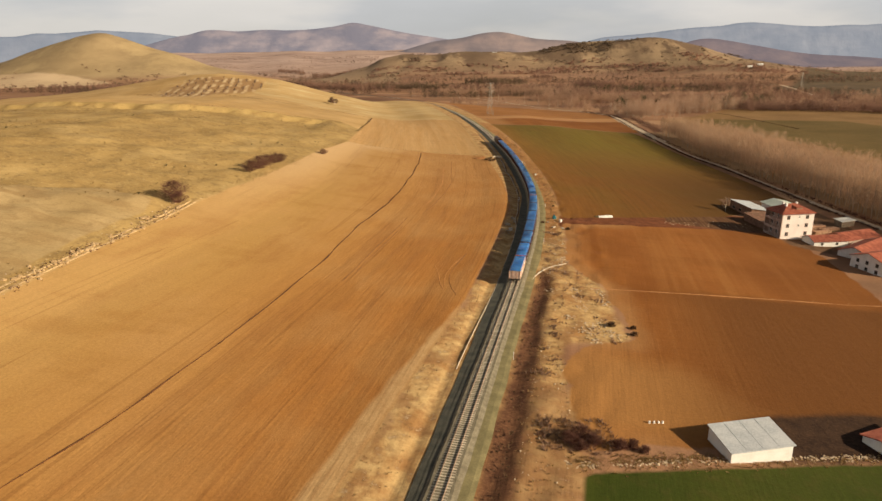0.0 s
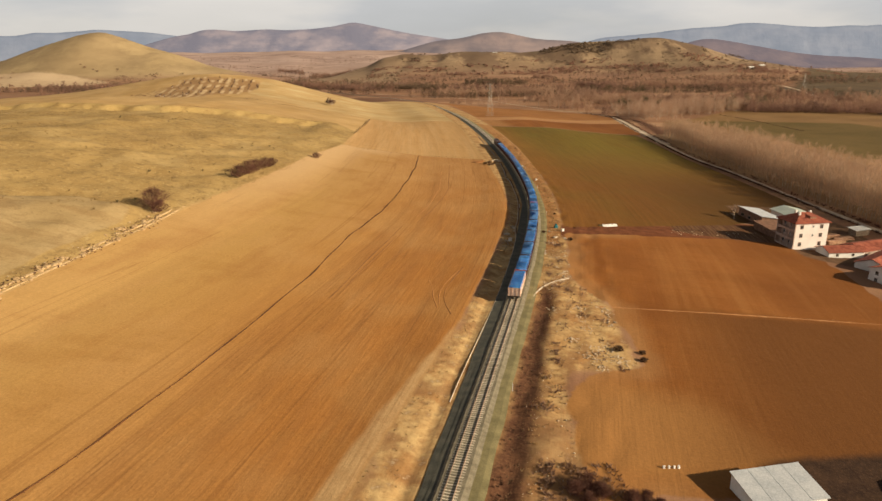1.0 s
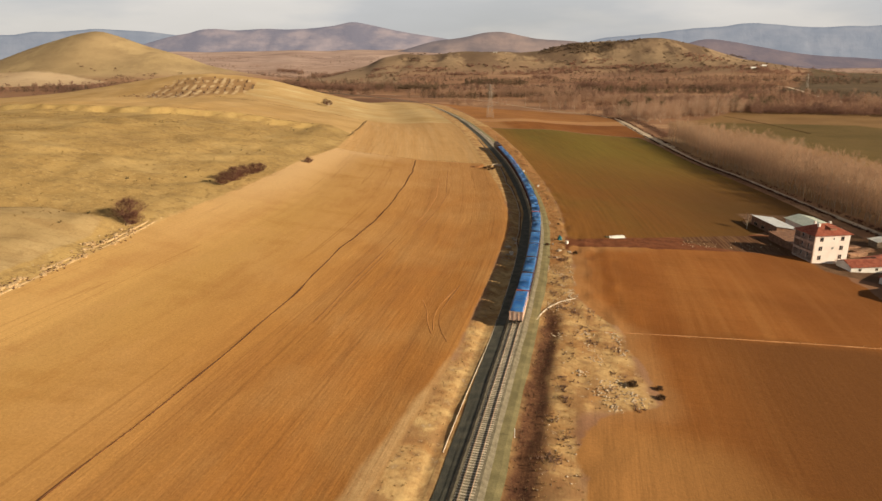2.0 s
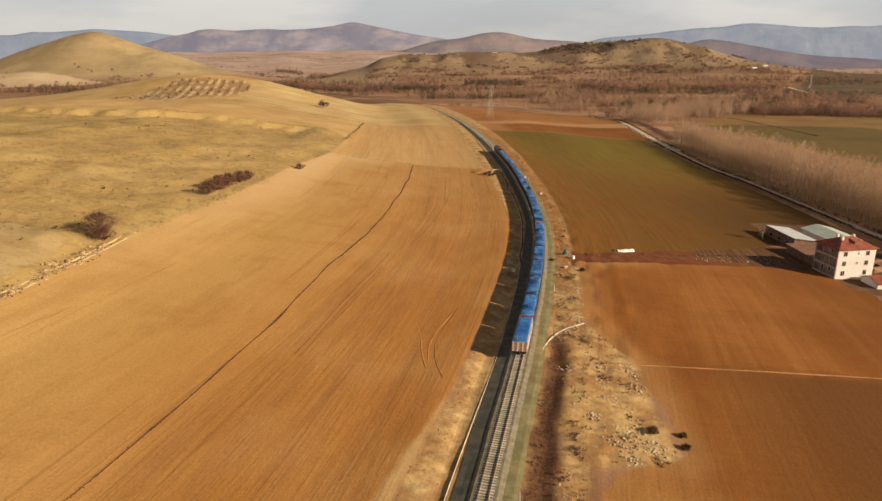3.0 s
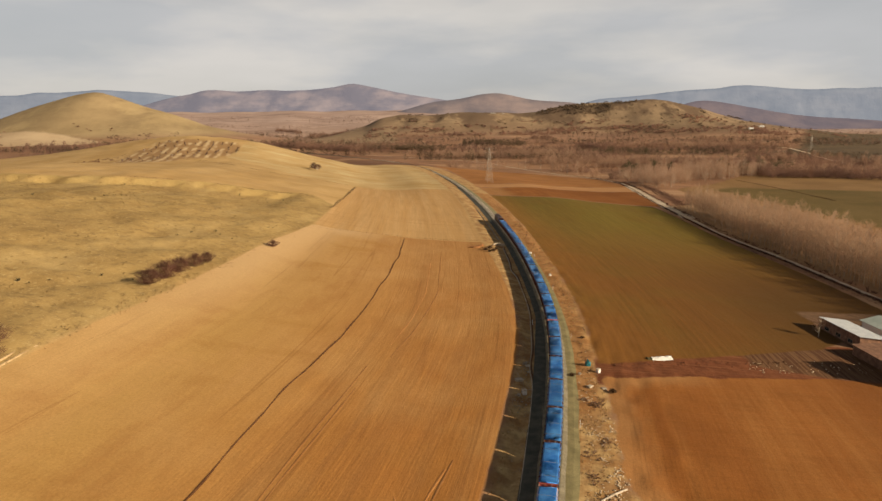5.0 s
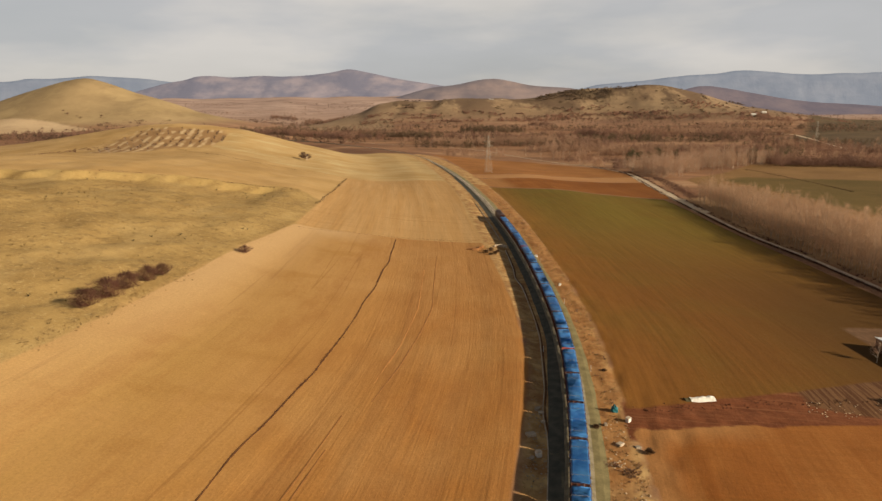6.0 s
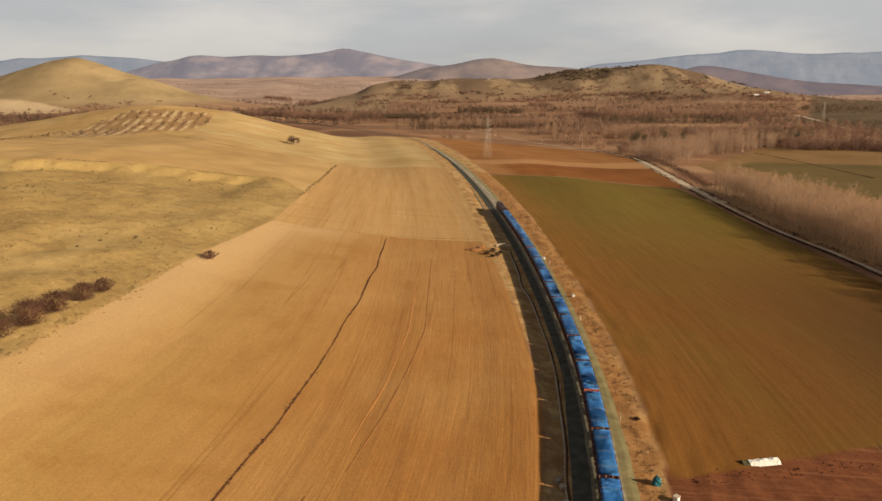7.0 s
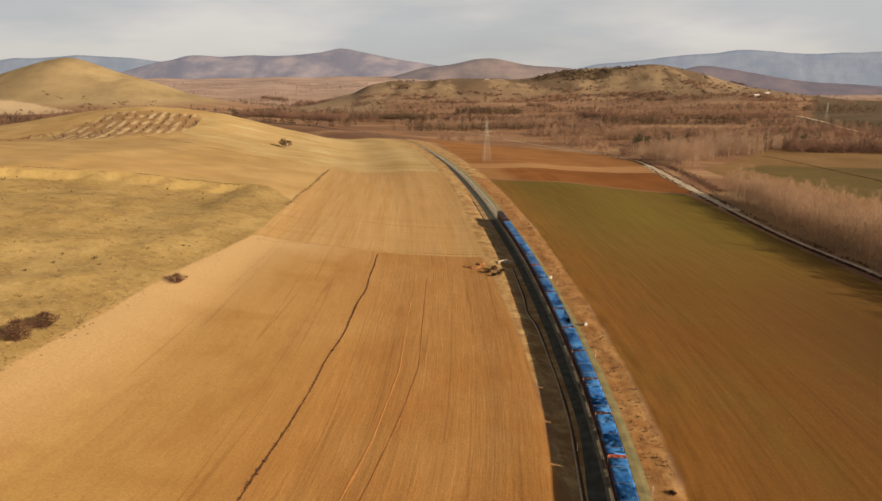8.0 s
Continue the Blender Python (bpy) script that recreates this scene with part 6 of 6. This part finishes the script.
    for k in range(95):
        y0 = 1350 + 2400 * rng.rand() ** 1.25
        x0, ln, sl = rng.uniform(-0.6, 0.72) * y0, rng.uniform(150, 800), rng.normal(0, 0.10)
        m = int(ln * rng.uniform(0.10, 0.30))
        t = rng.uniform(-0.5, 0.5, m) * ln
        hx.append(x0 + t), hy.append(y0 + sl * t + rng.normal(0, rng.choice((6.0, 14.0, 40.0)), m)), hs.append(rng.uniform(0.5, 1.2, m) * rng.uniform(0.7, 1.5) * (0.6 if y0 > 3000 else 1.0))
    hx, hy, hs = np.concatenate(hx), np.concatenate(hy), np.concatenate(hs)
    ok = uplands(hx, hy) < 30
    half = rng.rand(hx.size) < 0.5
    for k, lab, mat in ((ok & half, "lines of bare brown hedge across the far plain", "wood_far"), (ok & ~half, "lines of dark scrub across the far plain", "hill_brush")):
        stuff("far_hedge", lab, "hedge", stamped(lite, on_ground(hx[k], hy[k], hs[k]), rng), mat)
    t = rng.rand(150)
    x, y = np.interp(t, (0, 0.4, 1), (540, 680, 772)) + rng.normal(0, 2.0, 150), np.interp(t, (0, 0.4, 1), (1800, 1732, 1520)) + rng.normal(0, 4.0, 150)
    stuff("far_hedge", "straight dark hedge along a valley ditch", "hedge", stamped(lite, on_ground(x, y, rng.uniform(0.45, 0.75, 150)), rng), "hill_brush")
    t = rng.rand(60)
    stuff("far_hedge", "short dark hedge between valley fields", "hedge", stamped(lite, on_ground(776 + 24 * t, 1330 - 115 * t, rng.uniform(0.4, 0.7, 60)), rng), "hill_brush")
    # scrub on the far hills: two dark wooded ribs below the crest, then scattered bushes
    n = 5200
    x, q = rng.uniform(-150, 1300, n), rng.rand(n) ** 0.8 * 1.2
    y = 2650 + 40 * np.sin(x * 0.004) - q * long_hill_foot(x)
    k = np.array([noise.noise((a * 0.011, b * 0.013, 6.0)) + 0.4 * noise.noise((a * 0.03, b * 0.03, 2.0)) for a, b in zip(x, y)])
    ribs = wooded_ribs(x, q)
    pick = (ribs + 0.7 * k > 0.3) | (rng.rand(n) < 0.045) | ((x < 380) & (q < 0.6) & (k > 0.08))
    blob = [twiggy(400 + s, 0.0, 3.2, 4.2, 34, 2.6, 0.45, 0.5) for s in range(3)]
    stuff("hill_scrub", "dark scrub patches on the distant hill", "scrub", stamped(blob, on_ground(x[pick], y[pick], rng.uniform(0.5, 1.5, pick.sum())), rng), "hill_brush")
    n = 2600
    x, q = rng.uniform(-260, 1350, n), rng.uniform(0.5, 1.5, n)
    y = 2650 + 40 * np.sin(x * 0.004) - q * long_hill_foot(x)
    k = np.array([noise.noise((a * 0.006, b * 0.016, 16.0)) for a, b in zip(x, y)])
    pick = k + 0.5 * (q - 0.9) > 0.08
    stuff("hill_thicket", "bare brown thickets on the lower slope of the distant hill", "scrub", stamped(blob, on_ground(x[pick], y[pick], rng.uniform(0.8, 1.9, pick.sum())), rng), "wood_far")
    n = 500
    x, y = rng.uniform(-1500, -500, n), rng.uniform(1500, 2150, n)
    pick = np.array([noise.noise((a * 0.004, b * 0.008, 8.0)) for a, b in zip(x, y)]) > 0.1
    stuff("hill_scrub", "brown scrub at the foot of the distant hill", "scrub", stamped(blob, on_ground(x[pick], y[pick], rng.uniform(0.6, 1.4, pick.sum())), rng), "twig")

    # bushes along the crest of the ploughed field
    for k, (x, y, h, s, lab) in enumerate(((-84.0, 206, 6.2, 5.4, "large bare russet bush on the field edge"), (-81.4, 203, 3.4, 3.4, "low russet bush on the field edge"),
                                           (-74.6, 257.5, 4.6, 4.4, "russet bramble bush on the field edge"), (-73.2, 265, 5.6, 5.0, "tall russet bramble bush on the field edge"), (-72.4, 273, 4.8, 4.4, "russet bramble bush on the field edge"), (-70.8, 281, 4.4, 3.8, "russet bramble bush on the field edge"), (-69.8, 288, 3.4, 3.0, "low russet bush on the field edge"),
                                           (-58.2, 325, 2.6, 3.0, "small dark round bush on the field edge"))):
        single_tree("bush", lab, x, y, 500 + k, h, 44, 10, s, 0.7, 0.08, 0.055, "bush", 0.05, "crest bushes", 2)
    for k, (x, y, h) in enumerate(((-117.0, 700, 6.4), (-113.2, 697.5, 5.6))):
        single_tree("field_tree", "small round leafless tree alone in the stubble", x, y, 530 + k, h, 34, 9, 4.2, 0.6, 0.16, 0.09, "bush", 0.1, "", 2)
    # orchard rows on the hill
    n = 0
    rows = []
    for c in range(22):
        for r in range(26):
            y = 598 + r * 7.0 + rng.uniform(-1.5, 1.5)
            u = -170 - c * 8.976 - 0.0286 * (y - 598) + rng.uniform(-0.8, 0.8)
            if inside(np.array([u]), np.array([y]), PLOTS["orchard"])[0] > 3 and rng.rand() < 0.5:
                rows.append((u + float(track_x(y)), y))
    base = single_tree("orchard_tree", "small bare orchard tree in a hillside row", rows[0][0], rows[0][1], 541, 3.4, 14, 5, 2.2, 0.7, 0.14, 0.09, "bush", 0.15, "orchard", 1)
    for x, y in rows[1:]:
        copy_thing(base, Matrix.Translation((x, y, ground_z(x, y))) @ Matrix.Rotation(rng.uniform(0, 6.3), 4, "Z") @ Matrix.Scale(rng.uniform(0.55, 0.9), 4))
    # tree beside the shed
    single_tree("bare_tree", "small bare tree at the field corner by the sheds", 121.5, 271, 560, 6.0, 18, 7, 2.6, 1.0, 0.16, 0.06)

    # weeds standing on unploughed lines
    def weed_line(label, pts, per_m, width, size, mat="dark_weed"):
        p = np.array(pts, float)
        seg = np.hypot(*np.diff(p, axis=0).T)
        s = np.concatenate([[0], np.cumsum(seg)])
        t = rng.uniform(0, s[-1], int(s[-1] * per_m))
        x = np.interp(t, s, p[:, 0]) + rng.normal(0, width, t.size)
        y = np.interp(t, s, p[:, 1]) + rng.normal(0, width, t.size)
        stuff("weed_line", label, "weeds", stamped(tuft, on_ground(x, y, rng.uniform(0.5, 1.0, t.size) * size, 0.02), rng), mat)

    def bend(pairs, w=0.5):
        out = []
        for (u0, y0), (u1, y1) in zip(pairs, pairs[1:]):
            n = max(2, int(abs(y1 - y0) / 6))
            for k in range(n):
                f = k / n
                y = y0 + (y1 - y0) * f
                out.append((float(track_x(y)) + u0 + (u1 - u0) * f + w * noise.noise((y * 0.05, 3, u0)), y))
        return out

    weed_line("dark weeds along an unploughed line in the field", line, 4.5, 0.12, 0.26, "bush")
    weed_line("tall dark weeds at the far end of the furrow", [p for p in line if p[1] > 215], 4.0, 0.15, 0.42, "bush")
    weed_line("dry grass on the balk between two ploughed fields", [(-53.5, 379), (-33, 383.5), (-11, 385), (12, 386.5), (24, 387)], 5.0, 0.2, 0.25, "dark_weed")
    weed_line("dark weeds in the ditch beside the fallow field", bend([(-95, 440), (-94.2, 452), (-93, 500), (-92, 560), (-91.4, 607)], 1.0), 3.0, 0.5, 0.6)
    weed_line("rough grass and brush along the crest of the ploughed field", bend([(-101, 60), (-101, 128), (-104, 154), (-106.5, 190), (-109, 208)], 1.5), 2.2, 1.0, 0.7, "bush")
    weed_line("dry grass along the crest of the ploughed field", bend([(-102, 60), (-102, 128), (-105, 154), (-107, 190), (-109, 212), (-108.5, 240), (-107.5, 270), (-106, 306), (-103, 340), (-97, 384)], 1.5), 4.0, 1.4, 0.5, "dry_grass")
    weed_line("dark growth on the meadow terrace", bend([(-205, 417), (-160, 449), (-125, 463), (-109, 474)], 2.0) + [(float(track_x(474)) - 109, 474)], 2.5, 0.8, 0.55)
    weed_line("weeds on the bank between lane and wheat", [(float(track_x(y)) + 129.5, y) for y in range(300, 552, 6)], 2.0, 0.5, 0.5, "bush")
    weed_line("dark brush on the field side of the lane", [(173.6, 300), (174.6, 398), (171.6, 461), (169.6, 515)], 5.0, 0.45, 1.1, "bush")
    weed_line("stalks standing along the garden edge", [(45, 231), (60, 235.5), (80, 240), (104, 246)], 2.0, 0.8, 0.5, "bush")
    weed_line("rough grass along the edge of the lawn", [(20, 86.5), (44, 90.0), (66, 94.6), (90, 99)], 6.0, 0.6, 0.55, "dry_grass")
    for k, (x, y, r) in enumerate(((20.6, 93.2, 2.0), (22.6, 94.6, 2.4), (24.2, 93.0, 2.0), (22.0, 91.6, 1.6), (28.2, 92.4, 1.9), (30.2, 92.9, 1.6), (31.8, 92.0, 1.2))):
        single_tree("bush", "dense dark bush behind the lawn edge", x, y, 620 + k, 0.95 * r, 30, 10, 0.8 * r, 0.8, 0.05, 0.03, "bush", 0.03, "lawn bushes", 2)
    weed_line("pale dead grass heaped along the lawn edge", [(20.5, 88.4), (44, 92.0)], 22.0, 0.7, 0.55, "dry_grass")

    weed_line("pale dry stalks on the balk across the red field", [(45, 161), (70, 163), (95, 165.5), (122, 167)], 2.0, 0.3, 0.3, "dry_grass")
    # dry grass and dark tussocks on the railway banks
    def scatter(n, ymin, ymax, lo, hi):
        y = rng.uniform(ymin, ymax, n)
        u = rng.uniform(0, 1, n)
        a, b = np.array([lo(v) for v in y]), np.array([hi(v) for v in y])
        return track_x(y) + a + (b - a) * u, y

    bank_r = lambda y: float(np.interp(y, (80, 108, 126, 131, 152, 162, 180, 205, 231, 300, 450, 600), (19, 16, 14, 28, 24.5, 22.5, 13, 11.5, 9.5, 10, 13, 15)))
    bank_l = lambda y: float(np.interp(y, (60, 120, 150, 250, 298, 340, 384, 600), (-14, -12, -10, -9, -11, -13, -15, -14)))
    for n, mat, size, lab in ((2300, "dry_grass", 0.5, "tussocks of dry straw grass on the railway bank"), (170, "dark_weed", 0.45, "dark dead weeds on the railway bank")):
        x, y = scatter(n, 60, 520, lambda v: 4.9 if v > 172 else 9.0, bank_r)
        stuff("bank_grass", lab, "grass", stamped(tuft, on_ground(x, y, rng.uniform(0.4, 1.0, n) * size), rng), mat)
        x, y = scatter(n // 2, 60, 620, bank_l, lambda v: -6.9)
        stuff("bank_grass", lab, "grass", stamped(tuft, on_ground(x, y, rng.uniform(0.4, 1.0, n // 2) * size * 0.8), rng), mat)
    x, y = rng.uniform(16, 28, 240), rng.uniform(90.5, 100, 240)
    stuff("dead_scrub", "brown dead scrub round the bushes at the field corner", "scrub", stamped(tuft, on_ground(x, y, rng.uniform(0.4, 0.95, 240)), rng, 0.3), "twig")
    x, y = scatter(260, 60, 178, lambda v: 5.6, lambda v: 8.6)
    stuff("ditch_brush", "dark red-brown dead growth in the ditch", "brush", stamped(tuft, on_ground(x, y, rng.uniform(0.25, 0.6, 260)), rng), "dark_weed")
    weed_line("dark balk across the upper field", [(-222, 676), (-185, 650), (-149, 624), (-95, 606), (-66, 602)], 2.2, 0.4, 0.55)
    weed_line("brown brush on the flank of the orchard hill", bend([(-440, 600), (-340, 655), (-306, 700)], 4.0), 2.2, 5.0, 1.5, "bush")
    weed_line("dark hedge line across the paddock", [(345, 815), (349, 795), (350, 709), (347, 631)], 1.6, 0.7, 1.2)
    weed_line("dark thicket on the bank of the lane", [(186, 552), (192, 580), (196, 610), (201, 650), (204, 690)], 7.5, 3.0, 1.3, "wood_far")
    x, y = scatter(90, 232, 520, lambda v: 5.4, bank_r)
    stuff("bank_scrub", "russet dead scrub in clumps on the bank", "scrub", stamped(tuft, on_ground(x, y, rng.uniform(0.4, 0.9, 90)), rng, 0.4), "twig")
    for k, (x, y, r) in enumerate(((38.5, 138, 1.5), (43.3, 137.5, 1.0), (42.6, 134.2, 1.1), (36.5, 224.5, 1.0), (44.5, 250, 0.8), (43.7, 216, 1.2), (28.5, 368, 1.9), (26.2, 364.5, 1.7), (29.8, 363, 1.5), (27.8, 361, 1.2), (31.0, 366.5, 1.3), (24.5, 94.5, 1.6))):
        single_tree("bush", "dark dead bramble bush on rough ground", x, y, 580 + k, 0.75 * r, 30, 10, 0.85 * r, 0.55, 0.04, 0.026, "dark_weed", 0.02, "bank brambles", 2)
    # broken concrete and rubble beside the line
    for k, (u, y, sx, sy, sz, turn) in enumerate(((-8.3, 221.5, 0.85, 0.6, 0.5, 0.3), (-7.3, 232.0, 0.7, 0.35, 0.3, 0.9), (-6.6, 230.6, 0.55, 0.4, 0.3, 0.1), (-6.2, 227.0, 0.4, 0.3, 0.3, 0.5), (7.6, 218.5, 0.7, 0.5, 0.4, 0.7), (10.6, 217.6, 0.5, 0.4, 0.35, 0.2), (5.6, 225.5, 0.3, 0.3, 0.5, 0.0), (-7.9, 214.0, 0.5, 0.35, 0.3, 1.1))):
        bm = boxed(-sx, sx, -sy, sy, -0.15, sz, bevel=0.07)
        for v in bm.verts:
            v.co += 0.12 * Vector((noise.noise(v.co * 3 + Vector((k, 0, 0))), noise.noise(v.co * 3 + Vector((0, k, 5))), 0))
        x = float(track_x(y)) + u
        ob = part("concrete_block", bm, "concrete", None, "broken pale concrete block lying beside the railway", pose(x, y, ground_z(x, y), 0, 0, math.degrees(turn)))
        tagged(ob, "broken pale concrete block lying beside the railway", "concrete block", "lineside blocks")
    x, y = scatter(170, 206, 236, lambda v: -9.0, lambda v: -4.9)
    stuff("lineside_rubble", "pale rubble and broken drain pieces by the track", "rubble", stamped(stones_of(), on_ground(x, y, rng.uniform(0.06, 0.26, 170)), rng, 0.3), "concrete")
    # tussocks on the meadow
    n = 4700
    y = rng.uniform(60, 470, n)
    u = -98 - 220 * rng.rand(n) ** 0.8
    k = np.array([noise.noise((a * 0.02, b * 0.03, 7.0)) for a, b in zip(u, y)])
    keep = (k > -0.05) & (inside(u, y, PLOTS["meadow"]) > 3)
    stuff("meadow_tussocks", "olive and straw tussocks over the dry meadow", "grass", stamped(tuft, on_ground((track_x(y) + u)[keep], y[keep], rng.uniform(0.35, 0.8, keep.sum())), rng, 0.5), "meadow_grass")
    keep = (k > 0.22) & (inside(u, y, PLOTS["meadow"]) > 3) & (rng.rand(n) < 0.28)
    stuff("meadow_scrub", "dark low scrub over the dry meadow", "scrub", stamped(tuft, on_ground((track_x(y) + u)[keep], y[keep], rng.uniform(0.5, 1.3, keep.sum())), rng), "evergreen")

    # loose stones
    stones = stones_of()
    cx, cy = scatter(26, 125, 215, lambda v: 9.5 if v < 172 else 6.0, bank_r)
    k = rng.randint(0, 26, 700)
    x, y = cx[k] + rng.normal(0, 0.9, 700), cy[k] + rng.normal(0, 1.3, 700)
    stuff("rubble_piles", "heaps of pale rubble tipped on the bank", "rubble", stamped(stones, on_ground(x, y, rng.uniform(0.08, 0.34, 700)), rng, 0.3), "stone")
    cx, cy = scatter(40, 95, 215, lambda v: 9.5 if v < 172 else 6.0, bank_r)
    k = rng.randint(0, 40, 520)
    x, y = cx[k] + rng.normal(0, 0.8, 520), cy[k] + rng.normal(0, 1.0, 520)
    stuff("bank_scrub", "brown dead scrub in clumps on the rubble bank", "scrub", stamped(tuft, on_ground(x, y, rng.uniform(0.3, 0.75, 520)), rng, 0.4), "twig")
    x, y = scatter(330, 80, 240, lambda v: 9.5 if v < 172 else 5.0, bank_r)
    stuff("bank_stones", "pale loose stones and rubble on the bank", "stones", stamped(stones, on_ground(x, y, rng.uniform(0.05, 0.24, 330)), rng, 0.3), "stone")
    edge = np.array(bend([(-103, 80), (-103, 128), (-106, 154), (-109, 190), (-113, 208)], 1.5))
    i = rng.randint(0, len(edge), 130)
    x, y = edge[i, 0] + rng.normal(0, 2.0, 130), edge[i, 1] + rng.uniform(-3, 3, 130)
    stuff("field_stones", "pale field stones heaped along the crest", "stones", stamped(stones, on_ground(x, y, rng.uniform(0.06, 0.28, 130)), rng, 0.3), "stone")
    i = rng.randint(0, len(edge), 230)
    x, y = edge[i, 0] + 1.6 + rng.normal(0, 1.2, 230), edge[i, 1] + rng.uniform(-3, 3, 230)
    stuff("crest_clods", "pale earth clods banked along the crest of the field", "clods", stamped(stones, on_ground(x, y, rng.uniform(0.3, 1.1, 230), 0.1), rng, 0.3), "crest_soil")
    x, y = rng.uniform(19, 70, 520), 0
    y = 87.6 + 0.165 * (x - 20) + rng.normal(0, 0.4, 520)
    stuff("boundary_stones", "rough low stone bank along the lawn", "stones", stamped(stones, on_ground(x, y, rng.uniform(0.10, 0.30, 520)), rng, 0.3), "stone")
    x = rng.uniform(84, 122, 70)
    y = 238 + 0.22 * (x - 84) + rng.normal(0, 2.2, 70)
    stuff("yard_clutter", "pale rubble and litter on the yard", "litter", stamped(stones, on_ground(x, y, rng.uniform(0.08, 0.3, 70)), rng, 0.3), "stone")


plant_all()


# ---- sleepers ----
def lay_sleepers():
    me = sleeper_mesh()
    s0 = float(np.interp(48.0, ARC_Y, ARC_S))
    for k in range(300):
        ob = new("sleeper", me)
        ob.parent = railway
        ob.matrix_basis = track_pose(along(s0 + 0.6 * k))
    co = np.array([v.co[:] for v in me.vertices])
    polys = [tuple(p.vertices) for p in me.polygons]
    verts, faces = [], []
    for k in list(range(-180, 0)) + list(range(300, 1700)):
        m = np.array(track_pose(along(s0 + 0.6 * k)))
        base = len(verts)
        verts.extend((co @ m[:3, :3].T + m[:3, 3]).tolist())
        faces.extend(tuple(i + base for i in p) for p in polys)
    tagged(mesh_ob("sleepers", verts, faces, "sleeper", railway), kind="stuff")


lay_sleepers()
